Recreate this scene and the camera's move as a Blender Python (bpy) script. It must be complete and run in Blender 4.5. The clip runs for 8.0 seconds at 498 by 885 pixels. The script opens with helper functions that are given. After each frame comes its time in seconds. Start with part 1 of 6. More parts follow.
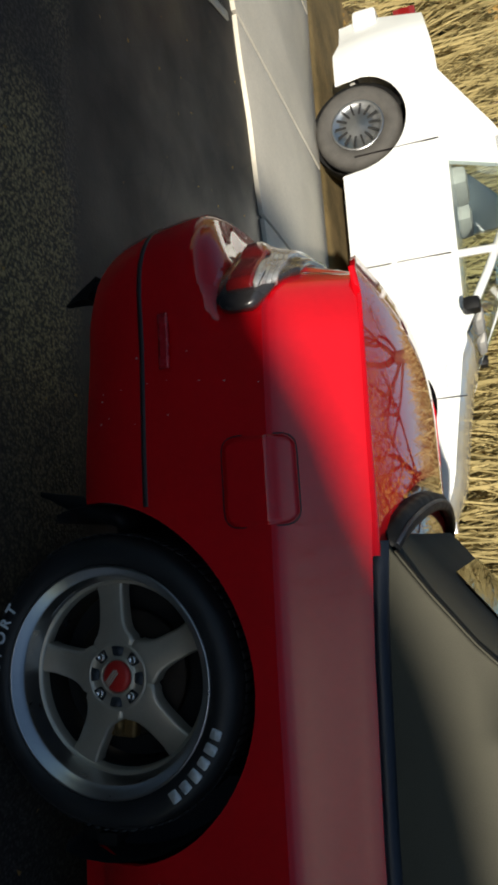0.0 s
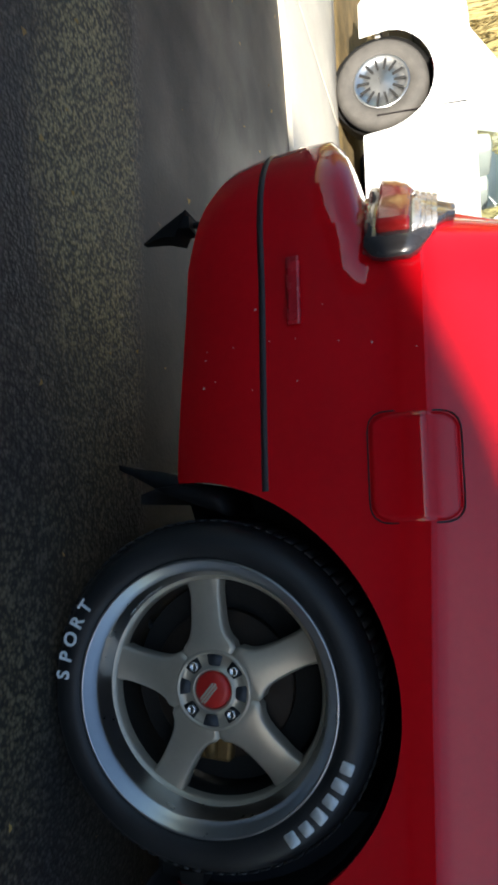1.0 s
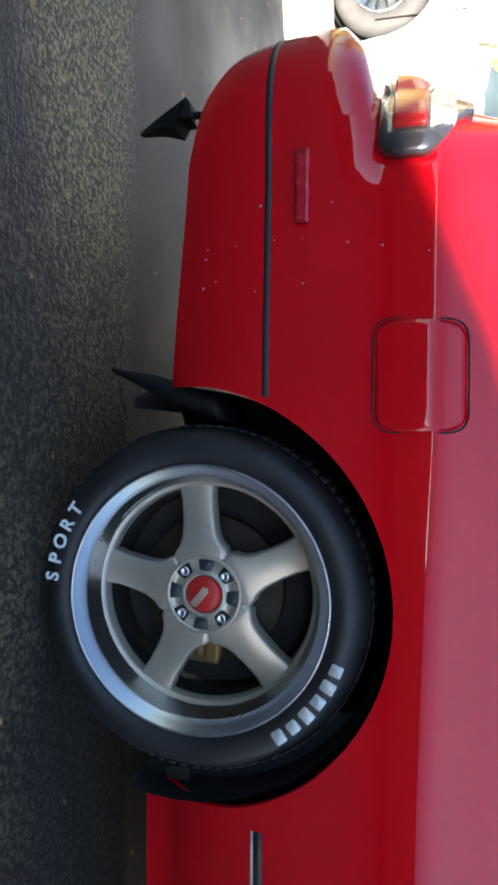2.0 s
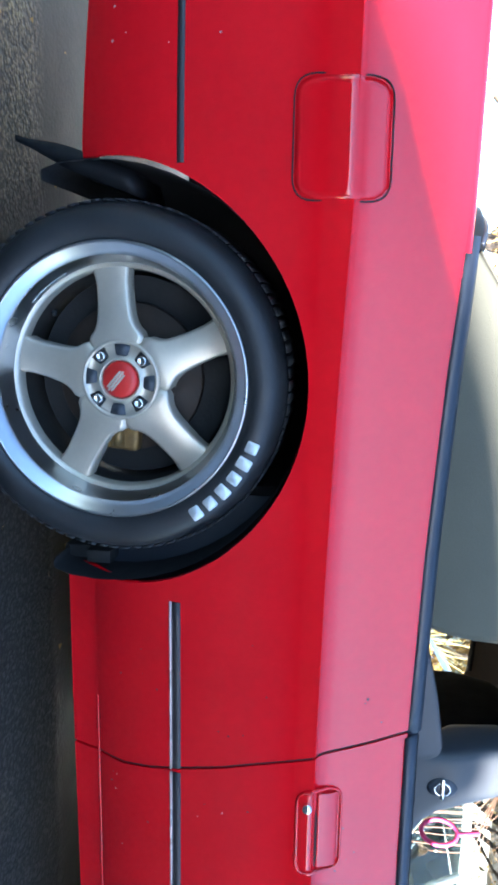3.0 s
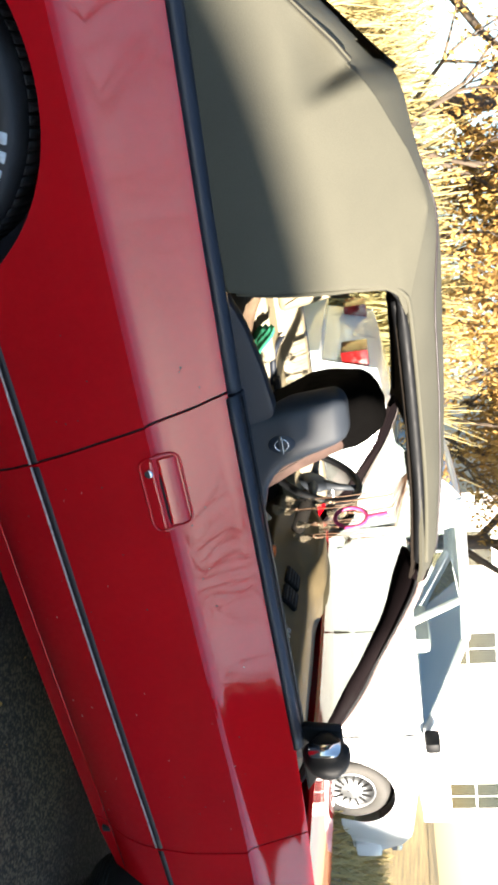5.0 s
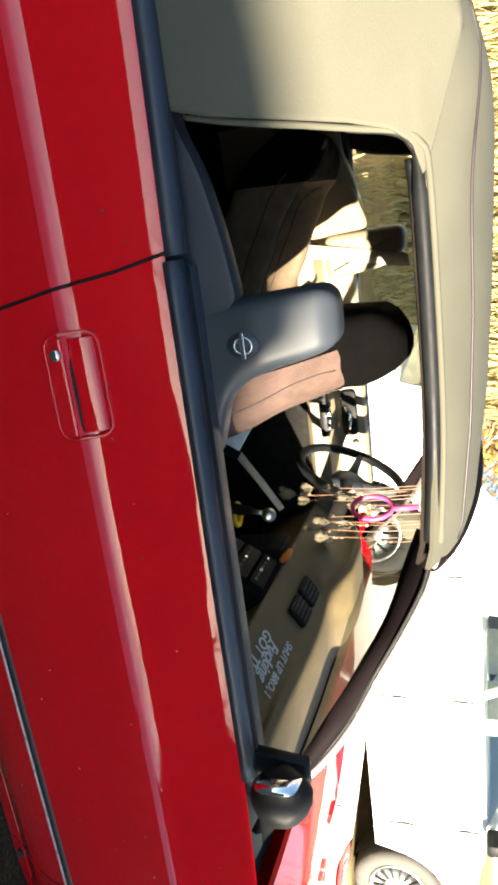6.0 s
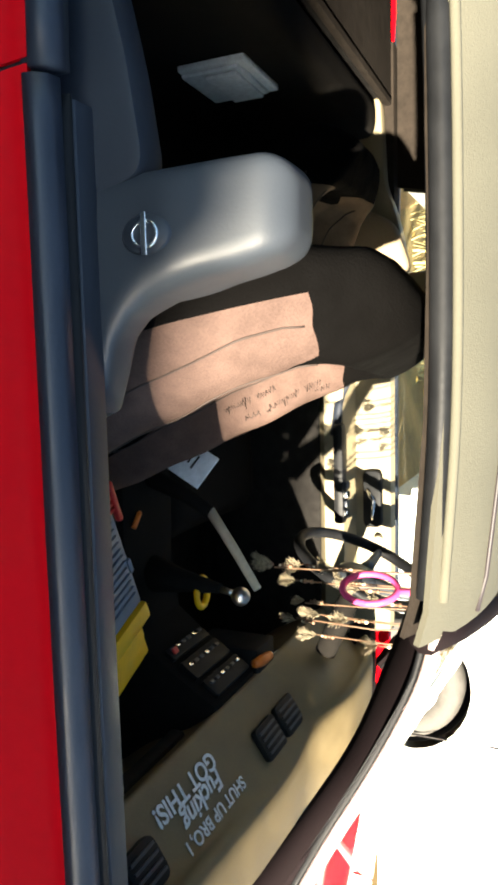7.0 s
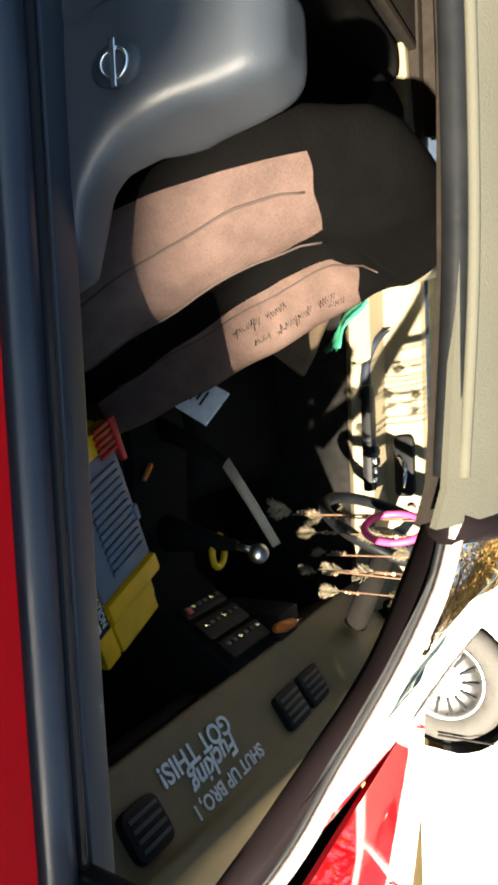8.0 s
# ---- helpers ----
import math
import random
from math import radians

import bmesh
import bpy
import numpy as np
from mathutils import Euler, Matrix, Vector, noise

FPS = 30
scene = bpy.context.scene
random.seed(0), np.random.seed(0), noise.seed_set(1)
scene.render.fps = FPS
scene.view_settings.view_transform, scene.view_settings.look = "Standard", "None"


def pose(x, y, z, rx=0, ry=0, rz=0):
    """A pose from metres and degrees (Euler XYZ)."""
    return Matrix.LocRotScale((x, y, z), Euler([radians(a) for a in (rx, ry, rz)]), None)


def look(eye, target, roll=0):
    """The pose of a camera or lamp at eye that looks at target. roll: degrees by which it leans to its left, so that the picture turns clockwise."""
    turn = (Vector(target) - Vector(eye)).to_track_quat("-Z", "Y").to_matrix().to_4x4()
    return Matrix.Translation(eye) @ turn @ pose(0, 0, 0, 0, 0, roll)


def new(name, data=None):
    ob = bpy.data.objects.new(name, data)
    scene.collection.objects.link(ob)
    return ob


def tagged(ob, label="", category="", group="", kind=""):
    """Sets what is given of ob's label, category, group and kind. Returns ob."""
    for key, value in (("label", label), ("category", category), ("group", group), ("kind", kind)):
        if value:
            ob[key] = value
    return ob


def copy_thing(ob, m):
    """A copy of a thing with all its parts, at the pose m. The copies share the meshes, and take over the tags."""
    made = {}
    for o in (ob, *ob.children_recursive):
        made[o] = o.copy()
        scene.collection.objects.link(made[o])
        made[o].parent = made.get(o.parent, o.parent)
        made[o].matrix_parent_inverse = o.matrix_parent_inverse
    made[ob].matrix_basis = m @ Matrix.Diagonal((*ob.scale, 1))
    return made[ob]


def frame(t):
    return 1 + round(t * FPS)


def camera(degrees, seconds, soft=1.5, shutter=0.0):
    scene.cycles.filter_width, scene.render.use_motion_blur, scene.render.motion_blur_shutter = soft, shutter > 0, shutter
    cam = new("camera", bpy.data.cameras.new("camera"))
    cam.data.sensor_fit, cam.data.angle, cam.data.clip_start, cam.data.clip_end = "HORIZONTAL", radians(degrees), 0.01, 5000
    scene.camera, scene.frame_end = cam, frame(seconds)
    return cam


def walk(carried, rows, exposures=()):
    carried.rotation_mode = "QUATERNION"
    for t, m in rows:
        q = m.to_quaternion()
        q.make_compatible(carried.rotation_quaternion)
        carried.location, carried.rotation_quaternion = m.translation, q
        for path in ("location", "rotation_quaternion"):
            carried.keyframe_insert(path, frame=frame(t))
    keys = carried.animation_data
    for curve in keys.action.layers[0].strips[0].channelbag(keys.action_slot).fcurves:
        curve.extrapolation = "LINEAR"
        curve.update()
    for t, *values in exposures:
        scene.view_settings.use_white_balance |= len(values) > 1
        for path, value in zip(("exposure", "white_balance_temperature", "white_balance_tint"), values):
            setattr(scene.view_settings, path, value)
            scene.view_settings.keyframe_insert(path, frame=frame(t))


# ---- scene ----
cam = camera(37.4, 8.0, 3.4)
PATH = [
    (0, (-0.251, -1.398, 1.136), (-0.538, 0.474, 0.491), 83.2),
    (0.3, (-0.320, -1.395, 0.950), (-0.647, 0.522, 0.472), 87.7),
    (0.5, (-0.356, -1.362, 0.821), (-0.758, 0.554, 0.41), 88.5),
    (0.7, (-0.350, -1.322, 0.782), (-0.654, 0.600, 0.287), 88.6),
    (1, (-0.313, -1.246, 0.747), (-0.509, 0.669, 0.205), 86.8),
    (1.2, (-0.298, -1.248, 0.695), (-0.468, 0.684, 0.205), 87.8),
    (2.3, (-0.266, -1.221, 0.694), (-0.191, 0.727, 0.248), 90.8),
    (2.5, (-0.202, -1.228, 0.694), (-0.093, 0.732, 0.315), 91.1),
    (3, (-0.135, -1.213, 0.72), (0.233, 0.732, 0.433), 92.5),
    (3.5, (-0.117, -1.215, 0.755), (0.425, 0.703, 0.598), 92.5),
    (4, (-0.043, -1.212, 0.793), (0.682, 0.64, 0.583), 92.0),
    (4.5, (0.035, -1.218, 0.948), (0.975, 0.508, 0.578), 90.3),
    (5, (0.14, -1.309, 1.153), (0.941, 0.484, 0.773), 84.2),
    (5.2, (0.282, -1.303, 1.255), (1.029, 0.486, 0.766), 85.6),
    (6.3, (0.685, -0.847, 1.309), (1.223, 0.96, 0.641), 89.6),
    (6.5, (0.774, -0.77, 1.304), (1.183, 1.075, 0.647), 89.4),
    (7, (0.939, -0.545, 1.328), (1.139, 1.276, 0.525), 91.0),
    (7.5, (0.979, -0.416, 1.333), (1.205, 1.374, 0.471), 92.8),
    (8, (1.105, -0.446, 1.334), (1.242, 1.332, 0.428), 89.5),
]
walk(cam, [(t, look(eye, target, roll)) for t, eye, target, roll in PATH],
     exposures=[(0.0, 0.30, 6350, 10), (0.5, 0.66, 6200, 10), (1.0, 1.62, 6250, 12), (1.2, 1.82, 6200, 13), (2.3, 3.1, 5800, 15), (2.5, 3.42, 5550, 14), (3.0, 3.72, 5450, 13), (3.5, 3.62, 5400, 13), (4.0, 3.25, 5700, 13), (4.5, 3.22, 6050, 12), (5.0, 2.5, 6450, 13), (5.2, 2.3, 6550, 12), (6.3, 2.9, 6900, 9), (7.5, 2.85, 6900, 9), (8.0, 2.55, 6800, 9)])

# ---------------------------------------------------------------- world, sun
SUN_DIR = Vector((0.42, -1.0, 0.20)).normalized()      # towards the sun
world = bpy.data.worlds.new("sky")
scene.world = world
world.use_nodes = True
wn = world.node_tree.nodes
sky = wn.new("ShaderNodeTexSky")
sky.sky_type, sky.sun_disc = "NISHITA", False
sky.sun_elevation = math.asin(SUN_DIR.z)
sky.sun_rotation = math.atan2(SUN_DIR.x, SUN_DIR.y)
sky.air_density, sky.dust_density, sky.ozone_density = 1.0, 0.4, 1.7
world.node_tree.links.new(sky.outputs[0], wn["Background"].inputs[0])
wn["Background"].inputs[1].default_value = 0.08
sun_data = bpy.data.lights.new("sun", "SUN")
sun_data.energy, sun_data.angle, sun_data.color = 5.0, radians(0.55), (1.0, 0.91, 0.76)
sun_lamp = new("sun", sun_data)
sun_lamp.matrix_world = look((20 * SUN_DIR.x, 20 * SUN_DIR.y, 20 * SUN_DIR.z), (0, 0, 0))


# ---------------------------------------------------------------- materials
def socket(b, key, value):
    if key in b.inputs:
        b.inputs[key].default_value = value


def mat(name, col, rough=0.5, metal=0.0, var=0.25, scale=8.0, fine=120.0, bump=0.0, coat=0.0, coat_rough=0.05, coat_ior=1.5,
        rvar=0.1, col2=None, spec=0.5, detail=4.0, per_piece=0.0, stretch=None):
    """A procedural surface: colour mottled at two scales, roughness varied, fine bump."""
    m = bpy.data.materials.new(name)
    m.use_nodes = True
    nt = m.node_tree
    b = nt.nodes["Principled BSDF"]
    L = nt.links.new
    tc = nt.nodes.new("ShaderNodeTexCoord")
    src = tc.outputs["Object"]
    if stretch:
        mp = nt.nodes.new("ShaderNodeMapping")
        mp.inputs["Scale"].default_value = stretch
        L(src, mp.inputs["Vector"])
        src = mp.outputs[0]
    n1, n2 = nt.nodes.new("ShaderNodeTexNoise"), nt.nodes.new("ShaderNodeTexNoise")
    n1.inputs["Scale"].default_value, n1.inputs["Detail"].default_value = scale, detail
    n2.inputs["Scale"].default_value, n2.inputs["Detail"].default_value = fine, 2.0
    L(src, n1.inputs["Vector"]), L(src, n2.inputs["Vector"])
    add = nt.nodes.new("ShaderNodeMath")
    add.operation = "MULTIPLY_ADD"
    L(n2.outputs["Fac"], add.inputs[0])
    add.inputs[1].default_value = 0.4
    L(n1.outputs["Fac"], add.inputs[2])
    rp = nt.nodes.new("ShaderNodeMapRange")
    L(add.outputs[0], rp.inputs["Value"])
    rp.inputs["From Min"].default_value, rp.inputs["From Max"].default_value = 0.45, 0.95
    c2 = col2 or tuple(c * (1 - var) for c in col)
    c1 = col if col2 else tuple(min(1, c * (1 + var * 0.5)) for c in col)
    mx = nt.nodes.new("ShaderNodeMix")
    mx.data_type = "RGBA"
    mx.inputs["A"].default_value, mx.inputs["B"].default_value = (*c2, 1), (*c1, 1)
    L(rp.outputs[0], mx.inputs["Factor"])
    out = mx.outputs["Result"]
    if per_piece:
        oi, hs = nt.nodes.new("ShaderNodeObjectInfo"), nt.nodes.new("ShaderNodeHueSaturation")
        mr = nt.nodes.new("ShaderNodeMapRange")
        L(oi.outputs["Random"], mr.inputs["Value"])
        mr.inputs["To Min"].default_value, mr.inputs["To Max"].default_value = 1 - per_piece, 1 + per_piece
        L(mr.outputs[0], hs.inputs["Value"]), L(out, hs.inputs["Color"])
        out = hs.outputs[0]
    L(out, b.inputs["Base Color"])
    rr = nt.nodes.new("ShaderNodeMapRange")
    L(n1.outputs["Fac"], rr.inputs["Value"])
    rr.inputs["From Min"].default_value, rr.inputs["From Max"].default_value = 0.3, 0.7
    rr.inputs["To Min"].default_value, rr.inputs["To Max"].default_value = max(0.02, rough - rvar), min(1, rough + rvar)
    L(rr.outputs[0], b.inputs["Roughness"])
    b.inputs["Metallic"].default_value = metal
    socket(b, "Specular IOR Level", spec)
    if coat:
        socket(b, "Coat Weight", coat)
        socket(b, "Coat Roughness", coat_rough)
        socket(b, "Coat IOR", coat_ior)
    if bump:
        bp = nt.nodes.new("ShaderNodeBump")
        bp.inputs["Strength"].default_value, bp.inputs["Distance"].default_value = min(1.0, bump), 0.004
        L(add.outputs[0], bp.inputs["Height"]), L(bp.outputs[0], b.inputs["Normal"])
    return m


def glass(name, tint=(0.9, 0.97, 0.97), rough=0.0, clear=0.85):
    m = bpy.data.materials.new(name)
    m.use_nodes = True
    nt = m.node_tree
    nt.nodes.clear()
    out, mix = nt.nodes.new("ShaderNodeOutputMaterial"), nt.nodes.new("ShaderNodeMixShader")
    tr, gl = nt.nodes.new("ShaderNodeBsdfTransparent"), nt.nodes.new("ShaderNodeBsdfGlossy")
    fr = nt.nodes.new("ShaderNodeFresnel")
    fr.inputs[0].default_value = 1.5
    tr.inputs[0].default_value = (*(c * clear for c in tint), 1)
    gl.inputs["Roughness"].default_value = rough
    fr.inputs[0].default_value = 2.0 if clear < 0.82 else 1.5
    nt.links.new(fr.outputs[0], mix.inputs[0])
    nt.links.new(tr.outputs[0], mix.inputs[1])
    nt.links.new(gl.outputs[0], mix.inputs[2])
    nt.links.new(mix.outputs[0], out.inputs[0])
    return m


M_RED = mat("red_car_paint", (0.62, 0.0025, 0.008), 0.5, var=0.12, scale=3.0, fine=60, coat=1.0, coat_rough=0.03, coat_ior=1.62, rvar=0.06, spec=0.0, bump=0.014)
M_BLACK = mat("satin_black_rubber", (0.008, 0.0085, 0.0095), 0.55, var=0.3, scale=20, bump=0.15, spec=0.18)
M_TRIM = mat("slate_black_trim", (0.019, 0.024, 0.036), 0.40, var=0.25, scale=12, fine=200, bump=0.12)
M_TYRE = mat("tyre_rubber", (0.015, 0.016, 0.018), 0.52, var=0.35, scale=14, fine=160, bump=0.25)
# far cars' tyres: washed-out glare put into a lighter grey
M_GLARE_TYRE = mat("glare_lightened_tyre", (0.085, 0.08, 0.072), 0.8, var=0.3, scale=14, bump=0.2)
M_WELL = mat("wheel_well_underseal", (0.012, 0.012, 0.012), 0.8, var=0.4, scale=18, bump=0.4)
M_RIM = mat("bronze_silver_wheel_paint", (0.50, 0.45, 0.36), 0.35, metal=0.55, var=0.06, scale=30, bump=0.02, rvar=0.03)
# barrel colour holds the black shade between the spokes
M_BARREL = mat("shade_dark_wheel_barrel", (0.035, 0.033, 0.030), 0.5, metal=0.4, var=0.4, scale=20, bump=0.1)
M_LIP = mat("polished_aluminium", (0.52, 0.53, 0.54), 0.30, metal=1.0, var=0.06, scale=25, bump=0.01, rvar=0.03)
M_CHROME = mat("chrome", (0.78, 0.78, 0.78), 0.12, metal=1.0, var=0.1, scale=30)
M_CAP = mat("red_centre_cap", (0.55, 0.02, 0.015), 0.4, var=0.1, scale=60)
M_WHITE_INK = mat("raised_white_letter", (0.72, 0.76, 0.78), 0.6, var=0.15, scale=60)
M_MOULD = mat("dark_side_moulding", (0.022, 0.016, 0.018), 0.5, var=0.25, scale=15)
M_SEAM = mat("panel_gap", (0.008, 0.004, 0.004), 0.8)
M_FABRIC = mat("olive_grey_soft_top_cloth", (0.088, 0.084, 0.063), 0.85, var=0.16, scale=5, fine=420, bump=0.35, spec=0.2)
M_FLAP = mat("dark_olive_cloth", (0.030, 0.029, 0.024), 0.85, var=0.2, scale=12, fine=400, bump=0.35, spec=0.2)
M_LINING = mat("dark_headlining", (0.024, 0.019, 0.015), 0.95, var=0.3, scale=30, bump=0.2, spec=0.1)
M_PLASTIC_WINDOW = glass("blue_plastic_window", (0.62, 0.80, 1.0), 0.03, 0.75)
M_GLASS = glass("windscreen_glass", (0.90, 0.98, 0.96), 0.0, 0.9)
# dimmed well below clear glass to cut the sky's fill on the dashboard
M_SCREEN = glass("tinted_windscreen_glass", (0.88, 0.98, 0.95), 0.0, 0.30)
M_DARKGLASS = glass("green_tinted_glass", (0.80, 0.94, 0.92), 0.0, 0.81)
M_FARGLASS = glass("pale_tinted_glass", (0.90, 0.98, 0.98), 0.02, 0.95)
M_LENS_RED = mat("red_lamp_lens", (0.22, 0.010, 0.010), 0.15, var=0.2, scale=40, coat=1.0)
M_MARKER = mat("bright_red_marker_lens", (0.50, 0.012, 0.022), 0.25, var=0.2, scale=40, coat=0.5)
M_LENS_CLEAR = mat("ribbed_clear_lens", (0.55, 0.54, 0.53), 0.18, metal=0.5, var=0.2, scale=60, coat=1.0)
M_LAMP_SURROUND = mat("smoked_lamp_surround", (0.045, 0.04, 0.04), 0.22, var=0.2, scale=20, coat=1.0)
M_GREY_TRIM = mat("grey_interior_plastic", (0.033, 0.039, 0.048), 0.5, var=0.12, scale=9, fine=300, bump=0.12)
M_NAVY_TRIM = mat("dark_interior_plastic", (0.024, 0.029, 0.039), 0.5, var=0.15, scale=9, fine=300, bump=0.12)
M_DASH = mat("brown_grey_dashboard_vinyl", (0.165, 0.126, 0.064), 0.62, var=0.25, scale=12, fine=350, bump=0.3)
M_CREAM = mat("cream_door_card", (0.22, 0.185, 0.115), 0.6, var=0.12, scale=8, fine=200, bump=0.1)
M_SEAT_BLACK = mat("black_seat_cloth", (0.012, 0.0108, 0.0095), 0.95, var=0.3, scale=25, fine=300, bump=0.3, spec=0.06)
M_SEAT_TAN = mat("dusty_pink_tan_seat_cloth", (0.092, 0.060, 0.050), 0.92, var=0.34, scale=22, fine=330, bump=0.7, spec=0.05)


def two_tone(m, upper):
    """Cloth of a second colour on the headrest and the middle panel of the seat, with sewn edges; on the back it paints
    the belt tower's shadow.
    """
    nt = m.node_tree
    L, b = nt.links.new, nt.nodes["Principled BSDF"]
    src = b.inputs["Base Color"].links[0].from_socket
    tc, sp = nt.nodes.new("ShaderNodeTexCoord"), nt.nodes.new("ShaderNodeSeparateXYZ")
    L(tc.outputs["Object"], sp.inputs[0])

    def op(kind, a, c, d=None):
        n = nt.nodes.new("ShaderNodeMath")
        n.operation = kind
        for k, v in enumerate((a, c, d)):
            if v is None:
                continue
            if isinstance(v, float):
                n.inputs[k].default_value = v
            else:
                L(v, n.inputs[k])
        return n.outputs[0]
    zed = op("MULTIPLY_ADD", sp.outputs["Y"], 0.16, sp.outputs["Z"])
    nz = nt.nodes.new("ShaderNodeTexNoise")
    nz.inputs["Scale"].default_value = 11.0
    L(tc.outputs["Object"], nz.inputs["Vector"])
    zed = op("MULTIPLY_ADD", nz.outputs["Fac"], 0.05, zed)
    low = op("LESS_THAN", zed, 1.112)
    # tan stops where the belt tower's shadow falls; that shade is put into colour
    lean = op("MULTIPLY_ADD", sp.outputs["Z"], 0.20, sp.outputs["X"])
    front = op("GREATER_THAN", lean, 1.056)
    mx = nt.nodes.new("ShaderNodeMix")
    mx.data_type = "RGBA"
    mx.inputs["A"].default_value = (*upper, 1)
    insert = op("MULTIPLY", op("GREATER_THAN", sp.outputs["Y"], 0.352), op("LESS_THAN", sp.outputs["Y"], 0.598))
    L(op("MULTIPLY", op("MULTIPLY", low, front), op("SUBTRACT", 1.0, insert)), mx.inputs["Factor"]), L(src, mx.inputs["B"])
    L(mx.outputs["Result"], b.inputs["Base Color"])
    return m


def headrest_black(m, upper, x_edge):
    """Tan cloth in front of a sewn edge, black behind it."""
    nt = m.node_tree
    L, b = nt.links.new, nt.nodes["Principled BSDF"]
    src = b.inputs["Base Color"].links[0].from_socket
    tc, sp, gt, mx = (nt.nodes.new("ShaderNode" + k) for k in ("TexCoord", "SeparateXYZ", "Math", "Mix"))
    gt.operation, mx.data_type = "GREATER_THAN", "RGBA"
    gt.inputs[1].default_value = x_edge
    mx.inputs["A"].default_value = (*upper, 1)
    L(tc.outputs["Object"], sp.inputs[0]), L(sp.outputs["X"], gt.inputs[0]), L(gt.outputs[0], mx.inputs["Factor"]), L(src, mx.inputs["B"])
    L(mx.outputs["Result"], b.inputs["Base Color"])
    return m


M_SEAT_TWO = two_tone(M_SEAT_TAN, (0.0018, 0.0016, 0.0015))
# driver's tan: a lighter copy of the passenger's, with sunlight put in
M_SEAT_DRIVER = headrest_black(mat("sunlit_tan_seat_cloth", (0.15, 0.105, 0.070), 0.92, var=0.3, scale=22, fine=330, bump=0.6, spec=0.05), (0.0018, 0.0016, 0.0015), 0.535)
M_PIPING = mat("dark_brown_stitching", (0.035, 0.022, 0.017), 0.8, var=0.2, scale=40)
M_PAD = mat("cream_pad_cloth", (0.26, 0.20, 0.13), 0.85, var=0.15, scale=9, fine=260, bump=0.3, spec=0.15)
M_PALE_CLOTH = mat("pale_grey_car_cloth", (0.42, 0.41, 0.38), 0.9, var=0.15, scale=10, fine=200, bump=0.2, spec=0.1)
M_CARPET = mat("black_carpet", (0.016, 0.015, 0.014), 1.0, var=0.4, scale=30, fine=400, bump=0.6, spec=0.05)
M_MAROON = mat("maroon_pillar_paint", (0.007, 0.0042, 0.0048), 0.8, var=0.2, scale=10, spec=0.08)
M_PINK_TRIM_AND_GLINT = mat("pale_rose_trim_and_glint", (0.60, 0.45, 0.42), 0.3, metal=0.3, var=0.15, scale=12, coat=0.5)
M_YELLOW = mat("yellow_plastic", (0.92, 0.52, 0.004), 0.4, var=0.12, scale=20)
M_STEELBLUE = mat("blue_grey_ribbed_plastic", (0.16, 0.21, 0.27), 0.5, var=0.15, scale=20)
M_PINK = mat("hot_pink_plastic", (0.80, 0.08, 0.26), 0.35, var=0.1, scale=30)
M_FEATHER = mat("fawn_feather_down", (0.27, 0.225, 0.15), 0.9, var=0.6, scale=60, fine=500, bump=0.4)
M_BEAD = mat("brown_cord_and_beads", (0.22, 0.13, 0.08), 0.5, var=0.3, scale=60)
M_LEVER = mat("worn_tan_lever_gaiter", (0.60, 0.51, 0.36), 0.55, var=0.2, scale=30, bump=0.1)
M_ORANGE = mat("orange_plastic", (0.75, 0.18, 0.02), 0.4, var=0.15, scale=30)
M_GREEN = mat("green_cloth", (0.03, 0.30, 0.16), 0.8, var=0.25, scale=30, bump=0.2)
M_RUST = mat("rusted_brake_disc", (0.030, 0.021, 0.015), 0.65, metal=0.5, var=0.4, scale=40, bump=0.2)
M_CALIPER = mat("brass_brown_caliper", (0.20, 0.125, 0.045), 0.5, metal=0.6, var=0.4, scale=30, bump=0.2)
M_WHITECAR = mat("white_car_paint", (0.78, 0.80, 0.78), 0.35, var=0.06, scale=2, coat=1.0)
M_CONCRETE = mat("pale_concrete", (0.68, 0.63, 0.52), 0.85, var=0.2, scale=1.6, fine=60, bump=0.35, per_piece=0.06)
M_SIDING = mat("white_clapboard", (0.74, 0.73, 0.70), 0.6, var=0.1, scale=4, stretch=(1, 1, 8))
M_ROOF = mat("grey_shingle", (0.12, 0.11, 0.10), 0.9, var=0.3, scale=6, bump=0.4)
M_HOUSE = mat("weathered_brown_siding", (0.075, 0.055, 0.045), 0.7, var=0.25, scale=3, bump=0.2)
M_BARK = mat("grey_brown_bark", (0.12, 0.09, 0.065), 0.9, var=0.4, scale=14, bump=0.8)
M_LEAF = mat("dry_golden_leaf", (0.52, 0.33, 0.085), 0.75, scale=1.2, fine=15, col2=(0.26, 0.15, 0.045), per_piece=0.0)
M_GRASS = mat("dry_straw_grass", (0.56, 0.45, 0.20), 0.85, scale=2.0, fine=20, col2=(0.27, 0.22, 0.09))
M_VERGE = mat("leaf_strewn_verge", (0.36, 0.25, 0.10), 0.95, scale=2.2, fine=26, col2=(0.13, 0.10, 0.04), bump=0.8)


